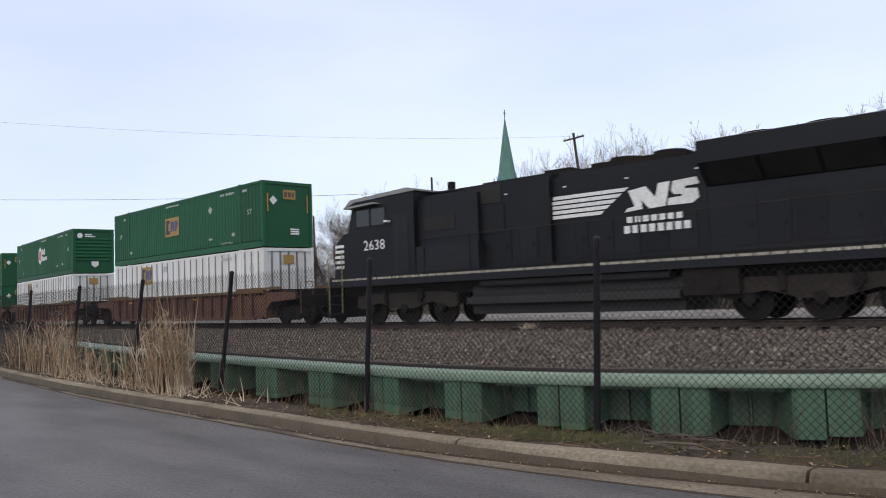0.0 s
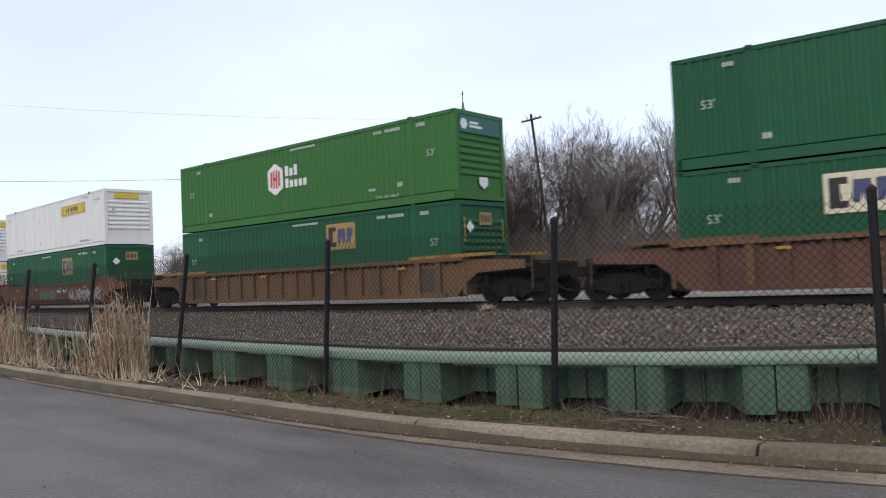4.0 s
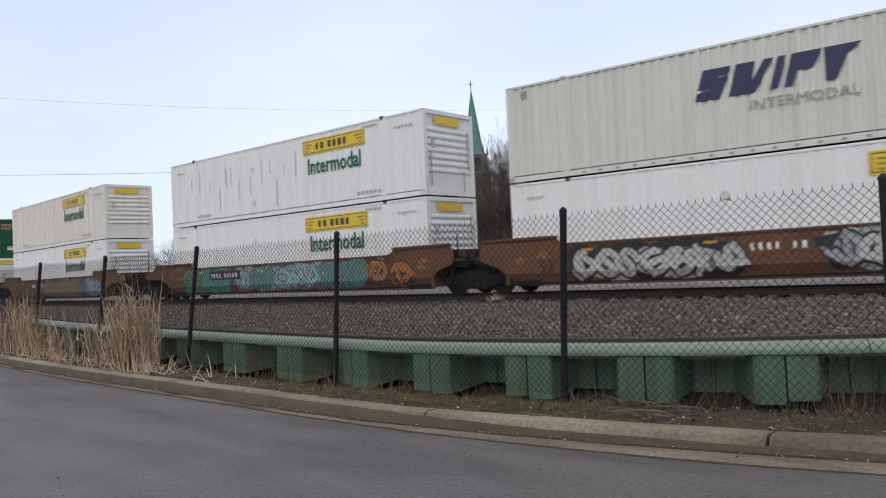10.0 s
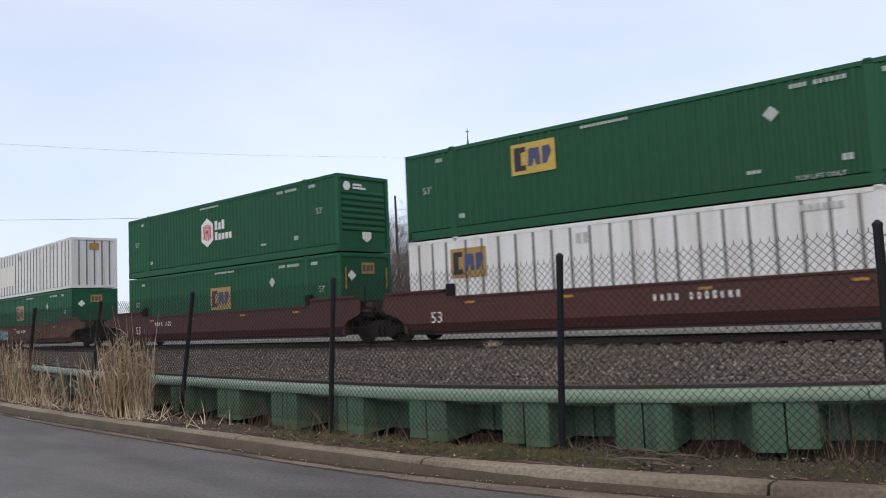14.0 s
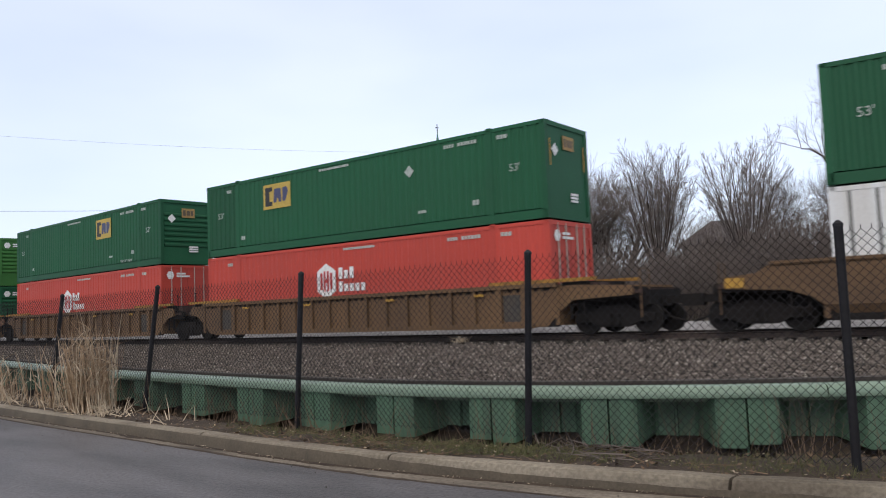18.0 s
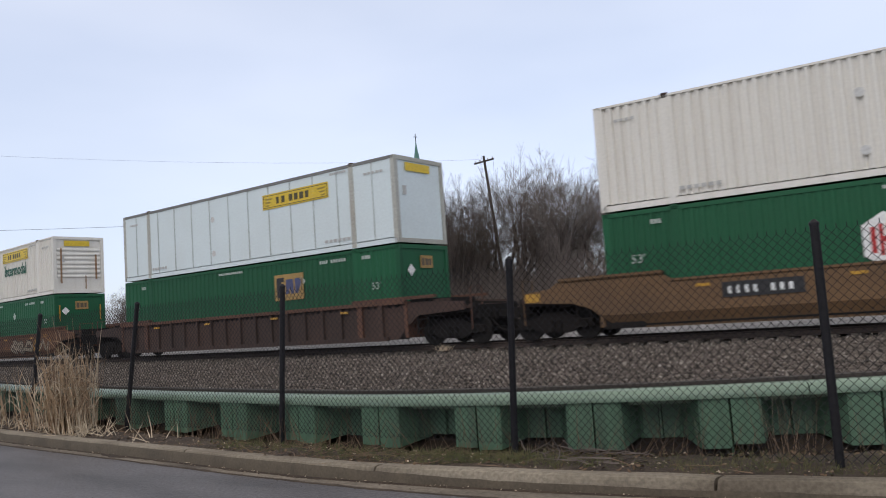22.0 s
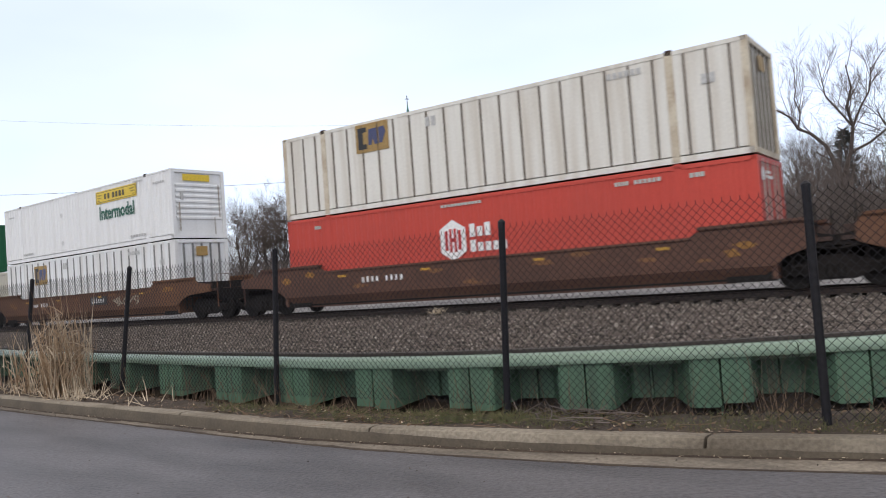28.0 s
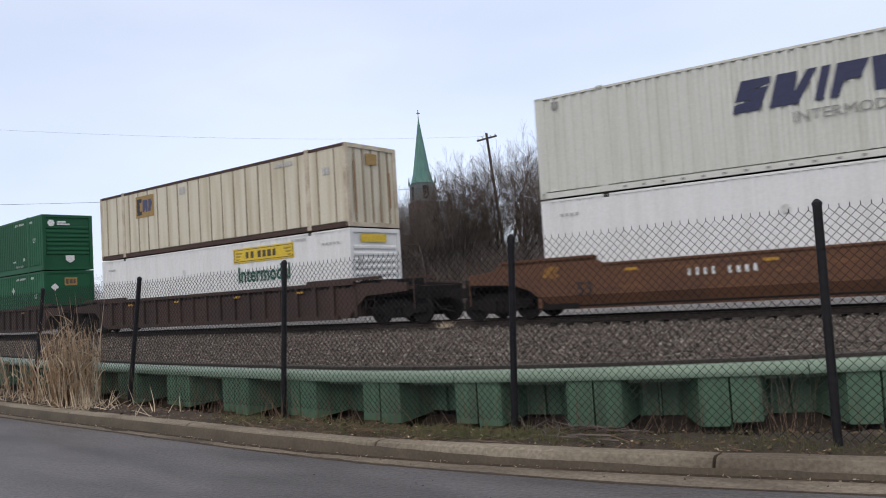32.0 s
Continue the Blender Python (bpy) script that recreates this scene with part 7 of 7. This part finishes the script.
# a house half hidden behind the trees
house = thing("house", "grey hip-roofed house half hidden behind bare trees", "house")
p = polar(18.7, 84)
house.matrix_basis = pose(p.x, p.y, land_at(p) - 0.3, 0, 0, -18.7)
H0 = 9.6 - land_at(p)
HE = H0 - 2.5
part("wall", boxes((-3.6, 3.6, -3.2, 3.2, 0, HE + 0.02)), SIDING, house)
ridge, eave = ((-0.9, 0, H0), (0.9, 0, H0)), ((-4.0, -3.6, HE), (4.0, -3.6, HE), (4.0, 3.6, HE), (-4.0, 3.6, HE))
for q in ((eave[0], eave[1], ridge[1], ridge[0]), (eave[1], eave[2], ridge[1]), (eave[2], eave[3], ridge[0], ridge[1]), (eave[3], eave[0], ridge[0])):
    bm = bmesh.new()
    hi = [bm.verts.new(v) for v in q]
    lo = [bm.verts.new((v[0] * 0.99, v[1] * 0.99, v[2] - 0.14)) for v in q]
    bm.faces.new(hi)
    bm.faces.new(lo[::-1])
    for k in range(len(q)):
        bm.faces.new((hi[k], lo[k], lo[(k + 1) % len(q)], hi[(k + 1) % len(q)]))
    part("roof_slope", bm, ROOFING, house)
for x in (-1.8, 1.4):
    win = part("window", boxes((x - 0.45, x + 0.45, -3.23, -3.18, HE - 1.6, HE - 0.5)), GRILLE, house)
    part("frame", boxes((x - 0.53, x - 0.45, -3.26, -3.18, HE - 1.68, HE - 0.42), (x + 0.45, x + 0.53, -3.26, -3.18, HE - 1.68, HE - 0.42)), WHITEINK, win)

# ------------------------------------------------------------- church, poles and wires
church = thing("church", "brick church tower with green copper spire and cross", "church")
p = polar(-0.8, 190)
church.matrix_basis = pose(p.x, p.y, 0, 0, 0, 20)
tower = part("tower", boxes((-2.9, 2.9, -2.9, 2.9, -1, 23.6)), BRICK, church)
belfry = part("belfry", boxes((-2.45, 2.45, -2.45, 2.45, 23.6, 28.6)), BELFRY, church, "blue-grey louvred belfry")
part("cornice", boxes((-3.0, 3.0, -3.0, 3.0, 23.5, 24.0)), BRICK, church)
for a in range(4):
    m = Matrix.Rotation(a * math.pi / 2, 4, "Z")
    bm = boxes((-0.8, 0.8, -2.5, -2.4, 24.6, 27.8))
    bm.transform(m)
    part("louvred_opening", bm, GRILLE, belfry)
    bm = bmesh.new()
    tube(bm, ((2.5, 2.5, 28.4), (2.5, 2.5, 30.4)), (0.3, 0.03), 5)
    bm.transform(m)
    part("pinnacle", bm, COPPER, church)
bm = bmesh.new()
tube(bm, ((0, 0, 28.5), (0, 0, 29.1), (0, 0, 31.4), (0, 0, 44.6)), (2.95, 2.65, 2.05, 0.05), 8)
spire = part("spire", bm, COPPER, church, "green copper spire")
bm = boxes((-0.07, 0.07, -0.07, 0.07, 44.4, 46.6), (-0.45, 0.45, -0.06, 0.06, 45.7, 45.85))
part("cross", bm, UNDER, spire)
part("nave", prism(bmesh.new(), ((-6, 0), (6, 0), (6, 11), (0, 17), (-6, 11)), 3.0, 30), BRICK, church)


def utility_pole(az, dist, top, arm, turn):
    u = thing("utility_pole", "weathered wooden utility pole with crossarm", "utility pole", "utility poles")
    q = polar(az, dist)
    u.matrix_basis = pose(q.x, q.y, land_at(q) - 0.3, 0, 0, turn)
    h = top - land_at(q) + 0.3
    bm = bmesh.new()
    tube(bm, ((0.84, 1.0, 0) if arm else (0.1, 0, 0), (0, 0, h)), (0.17, 0.11), 8)
    part("pole", bm, POLEWOOD, u)
    if arm:
        a = part("crossarm", boxes((-1.25, 1.25, -0.06, 0.06, h - 0.55, h - 0.42)), POLEWOOD, u)
        for x in (-1.1, -0.5, 0.5, 1.1):
            bm = bmesh.new()
            tube(bm, ((x, 0, h - 0.42), (x, 0, h - 0.28)), 0.06, 6)
            part("insulator", bm, INSULATOR, a)
    return u


utility_pole(4.1, 70, 15.6, True, -50)
utility_pole(-6.3, 85, 14.6, False, 0)
utility_pole(-14.9, 100, 12.4, False, 0)


def cable(name, a, b, sag, r, label):
    bm = bmesh.new()
    tube(bm, [a.lerp(b, i / 16) + Vector((0, 0, -sag * 4 * (i / 16) * (1 - i / 16))) for i in range(17)], r, 4)
    return solid(name, bm, CABLE, label, "cable")


def sky_point(az, el, dist):
    q = polar(az, dist)
    q.z = EYE.z + dist * math.tan(radians(el))
    return q


cable("power_cable", sky_point(-40, 7.15, 110), sky_point(3.9, 7.75, 72), 0.6, 0.022, "black power cable strung between poles")
cable("power_cable", sky_point(-40, 12.1, 60), sky_point(4.1, 11.2, 70), 0.7, 0.006, "thin power cable strung between poles")

# ------------------------------------------------------------- dry reeds, weeds and litter on the verge
def blade(w, base, way, length, droop, r, rnd):
    pts = [base]
    d = way.normalized()
    n = 4
    for i in range(n):
        d = (d + Vector((rnd.uniform(-0.08, 0.08), rnd.uniform(-0.08, 0.08), -droop * (i + 1) / n))).normalized()
        pts.append(pts[-1] + d * length / n)
    w.limb(pts, [r, r * 0.9, r * 0.75, r * 0.5, r * 0.15], 3)
    return pts


def verge_z(s, n):
    q = (n - kerb_n(s) - 0.1) / (wall_n(s) + 0.12 - kerb_n(s))
    return 0.13 + verge_lump(s, q) - 0.012


rnd = random.Random(21)
for s_mid, wide, count_, tall in ((-12.1, 0.34, 240, 1.45), (-13.15, 0.34, 55, 1.05), (-14.5, 0.3, 9, 0.8), (-15.7, 0.4, 50, 0.85), (-17.3, 0.5, 130, 1.45), (-19.4, 0.7, 100, 1.3), (-21.8, 1.0, 110, 1.35)):
    clump = thing("reed_clump", "clump of dry tan reeds beside the kerb", "reeds", "reed clumps")
    tufts = [Wood() for _ in range(7)]
    for k in range(count_):
        w = tufts[k % 7]
        s = s_mid + rnd.gauss(0, wide * 0.6)
        n = kerb_n(s) + 0.28 + rnd.uniform(0.0, 0.6)
        p = P(s, n, verge_z(s, n))
        lean = Vector((rnd.gauss(0, 0.09), rnd.gauss(0, 0.09), 1)) - AX * (0.10 + 0.05 * (s - s_mid))
        ln = tall * rnd.uniform(0.4, 0.95) * (1.35 if rnd.random() < 0.10 else 1.0)
        pts = blade(w, p, lean, ln, rnd.uniform(0.0, 0.05) if rnd.random() < 0.92 else 0.3, rnd.uniform(0.0045, 0.0095), rnd)
        for j in range(rnd.randrange(3)):
            q = pts[rnd.randrange(1, 4)]
            blade(w, q, Vector((rnd.uniform(-0.6, 0.6), rnd.uniform(-0.6, 0.6), rnd.uniform(0.3, 1.4))), rnd.uniform(0.15, 0.42), 0.3, rnd.uniform(0.005, 0.010), rnd)
    for k, w in enumerate(tufts):
        part("tuft", raw("tuft", w.v, w.f, STRAW if k in (4, 6) else (DEADSTEM if k == 2 else REED)), REED, clump)["kind"] = "stuff"
w = Wood()
for k in range(70):
    blade(w, P(-15.4 + rnd.gauss(0, 0.09), 19.3 + rnd.gauss(0, 0.08), 0.43), Vector((rnd.gauss(0, 0.5), rnd.gauss(0, 0.5), 1)), rnd.uniform(0.12, 0.32), 0.4, 0.008, rnd)
tagged(new("grass_tuft", raw("grass_tuft", w.v, w.f, STRAW)), "small pale dry grass tuft beside the rail", "grass", "", "stuff")
w = Wood()
for k in range(260):
    s = rnd.choice((-10.9, -11.15, -11.4, -11.6, -10.6, -9.4, -13.0, -14.8)) + rnd.gauss(0, 0.14) if k % 4 == 0 else rnd.uniform(-18.5, -10.9)
    n = kerb_n(s) + rnd.choice((0.12, 0.2, 0.3)) + rnd.uniform(0, 0.5)
    up = rnd.random()
    blade(w, P(s, n, verge_z(s, n) + 0.015), Vector((rnd.uniform(-0.7, 0.7), rnd.uniform(-0.7, 0.7), 0.15 + 1.6 * up * up)), rnd.uniform(0.12, 0.40), rnd.uniform(0, 0.10), rnd.uniform(0.004, 0.0095), rnd)
tagged(new("broken_straw", raw("broken_straw", w.v, w.f, STRAW)), "bleached broken reed stalks lying on the verge", "straw", "", "stuff")
w = Wood()
for k in range(70):
    s, n = -3.4 + rnd.gauss(0, 0.30), 6.22 + rnd.gauss(0, 0.13)
    blade(w, P(s, n, verge_z(s, n) + rnd.uniform(0.01, 0.10)), AX * rnd.uniform(-1, 1) + NX * rnd.uniform(-0.5, 0.5) + Vector((0, 0, rnd.uniform(-0.1, 0.28))), rnd.uniform(0.12, 0.42), rnd.uniform(-0.05, 0.05), rnd.uniform(0.003, 0.008), rnd)
tagged(new("branch_pile", raw("branch_pile", w.v, w.f, TWIGMID)), "heap of broken brown branches on the verge", "branches", "", "stuff")
w = Wood()
for k in range(420):
    s = rnd.uniform(-13, 1.5)
    n = wall_n(s) - rnd.uniform(0.05, 0.55)
    blade(w, P(s, n, verge_z(s, n)), Vector((rnd.gauss(0, 0.3), rnd.gauss(0, 0.3), 1)), rnd.uniform(0.2, 0.75), rnd.uniform(0, 0.35), rnd.uniform(0.0022, 0.0045), rnd)
for k in range(300):
    s = rnd.choice((rnd.uniform(-9, 1.5), rnd.gauss(-5.4, 0.6), rnd.gauss(-6.6, 0.5)))
    n = kerb_n(s) + rnd.uniform(0.15, 1.2)
    blade(w, P(s, n, verge_z(s, n) + 0.02), Vector((rnd.uniform(-1, 1), rnd.uniform(-1, 1), rnd.uniform(-0.02, 0.25))), rnd.uniform(0.10, 0.38), rnd.uniform(-0.03, 0.03), rnd.uniform(0.0025, 0.005), rnd)
for k in range(12):
    blade(w, P(-1.9 + rnd.gauss(0, 0.10), 6.60 + rnd.gauss(0, 0.04), 0.0), Vector((rnd.gauss(0, 0.16), rnd.gauss(0, 0.12), 1)), rnd.uniform(0.5, 0.95), 0.12, 0.0032, rnd)
tagged(new("dead_weeds", raw("dead_weeds", w.v, w.f, DEADSTEM)), "thin dead weed stems and twigs along the wall", "weeds", "", "stuff")
w = Wood()
for k in range(3600):
    c = rnd.choice((-7.6, -6.3, -5.2, -4.6, -3.9, -4.2, -2.2, -1.0))
    s = c + rnd.gauss(0, 0.45)
    n = kerb_n(s) + 0.3 + abs(rnd.gauss(0.25, 0.28))
    blade(w, P(s, n, verge_z(s, n)), Vector((rnd.gauss(0, 0.5), rnd.gauss(0, 0.5), 1)), rnd.uniform(0.04, 0.14), 0.3, 0.0025, rnd)
tagged(new("grass_tufts", raw("grass_tufts", w.v, w.f, GRASS)), "thin green and yellow grass tufts on the verge", "grass", "", "stuff")
verts, faces = [], []
for k in range(2600):
    s = rnd.uniform(-14, 2)
    n = kerb_n(s) + rnd.uniform(0.12, 1.45)
    c = P(s, n, verge_z(s, n) + rnd.uniform(0.015, 0.04))
    u = Vector((rnd.uniform(-1, 1), rnd.uniform(-1, 1), rnd.uniform(-0.4, 0.4))).normalized() * rnd.uniform(0.012, 0.035)
    v = u.cross(Vector((rnd.uniform(-0.4, 0.4), rnd.uniform(-0.4, 0.4), 1))).normalized() * u.length * rnd.uniform(0.3, 0.7)
    b = len(verts)
    verts += [tuple(c - u), tuple(c - v), tuple(c + u), tuple(c + v)]
    faces.append((b, b + 1, b + 2, b + 3))
tagged(new("leaf_litter", raw("leaf_litter", verts, faces, LEAFDEAD)), "fallen dead leaves and scraps on the soil", "litter", "", "stuff")

verts, faces = [], []
for k in range(1100):
    s = rnd.uniform(-15, 2)
    n = kerb_n(s) + rnd.choice((rnd.uniform(0.15, 1.4), rnd.uniform(0.2, 0.6), rnd.uniform(0.2, 1.0), -rnd.uniform(0.02, 0.12)))
    c = P(s, n, (verge_z(s, n) + rnd.uniform(0.02, 0.055)) if n > kerb_n(s) else 0.03)
    u = Vector((rnd.uniform(-1, 1), rnd.uniform(-1, 1), rnd.uniform(-0.3, 0.3))).normalized() * rnd.uniform(0.006, 0.02)
    v = u.cross(Vector((rnd.uniform(-0.4, 0.4), rnd.uniform(-0.4, 0.4), 1))).normalized() * u.length * rnd.uniform(0.3, 0.8)
    b = len(verts)
    verts += [tuple(c - u), tuple(c - v), tuple(c + u), tuple(c + v)]
    faces.append((b, b + 1, b + 2, b + 3))
tagged(new("leaf_scraps", raw("leaf_scraps", verts, faces, SCRAP)), "bleached leaf scraps and chips on the verge", "litter", "", "stuff")

# loose stones on the ballast and a few on the road's edge
verts, faces = [], []
OCTA = ((1, 0, 0), (0, 1, 0), (-1, 0, 0), (0, -1, 0), (0, 0, 1), (0, 0, -1))
TRIS = ((0, 1, 4), (1, 2, 4), (2, 3, 4), (3, 0, 4), (1, 0, 5), (2, 1, 5), (3, 2, 5), (0, 3, 5))


def pebble(c, r):
    b = len(verts)
    for o in OCTA:
        verts.append((c.x + o[0] * r * rnd.uniform(0.6, 1.2) + rnd.uniform(-0.3, 0.3) * r, c.y + o[1] * r * rnd.uniform(0.6, 1.2) + rnd.uniform(-0.3, 0.3) * r, c.z + o[2] * r * rnd.uniform(0.5, 1.0)))
    faces.extend((b + i, b + j, b + k) for i, j, k in TRIS)


for k in range(34000):
    q = rnd.random() ** 1.5 * 0.87
    s = rnd.uniform(-34, 6) if rnd.random() < 0.75 else rnd.uniform(-14, 2)
    n = wall_n(s) + 0.4 + (track_n(s) - 1.8 - wall_n(s)) * q
    pebble(P(s, n, 0.478 + 0.01 * rnd.random()), rnd.uniform(0.013, 0.032))
tagged(new("loose_ballast", raw("loose_ballast", verts, faces, STONE)), "loose grey crushed stones on the ballast", "stones", "", "stuff")
verts, faces = [], []
for k in range(3800):
    s = rnd.uniform(-34, 6) if rnd.random() < 0.7 else rnd.uniform(-14, 2)
    n = wall_n(s) + 0.45 + (track_n(s) - 1.8 - wall_n(s)) * rnd.random() ** 1.3 * 0.9
    pebble(P(s, n, 0.486 + 0.01 * rnd.random()), rnd.uniform(0.012, 0.028))
tagged(new("pale_stones", raw("pale_stones", verts, faces, PALESTONE)), "scattered pale stones among the ballast", "stones", "", "stuff")
verts, faces = [], []
for k in range(130):
    s = rnd.uniform(-14, 1.5)
    n = kerb_n(s) - rnd.uniform(0.0, 0.7) * rnd.random()
    pebble(P(s, n, 0.012), rnd.uniform(0.004, 0.011))
for k in range(70):
    pebble(P(rnd.uniform(-14, -1), rnd.uniform(1.8, 4.9), 0.004), rnd.uniform(0.004, 0.010))
tagged(new("road_grit", raw("road_grit", verts, faces, STONE)), "small stones and grit in the gutter", "grit", "", "stuff")

# clods of soil on the verge, most of them by the wall
verts, faces = [], []
for k in range(4200):
    s = rnd.uniform(-15, 2)
    n = wall_n(s) - 0.15 - abs(rnd.gauss(0, 0.35)) + rnd.choice((0, 0.25))
    n = max(n, kerb_n(s) + 0.22)
    pebble(P(s, n, verge_z(s, n) + 0.018), rnd.uniform(0.008, 0.034))
tagged(new("soil_clods", raw("soil_clods", verts, faces, DIRT)), "dark clods of soil along the wall", "soil", "", "stuff")


# ------------------------------------------------------------- what moves
def motions():
    for ob, mid, z in ROLLING:
        rows = [(t, on_track(mid + travelled(t), z)) for t in range(0, 33)]
        walk(ob, rows)


motions()
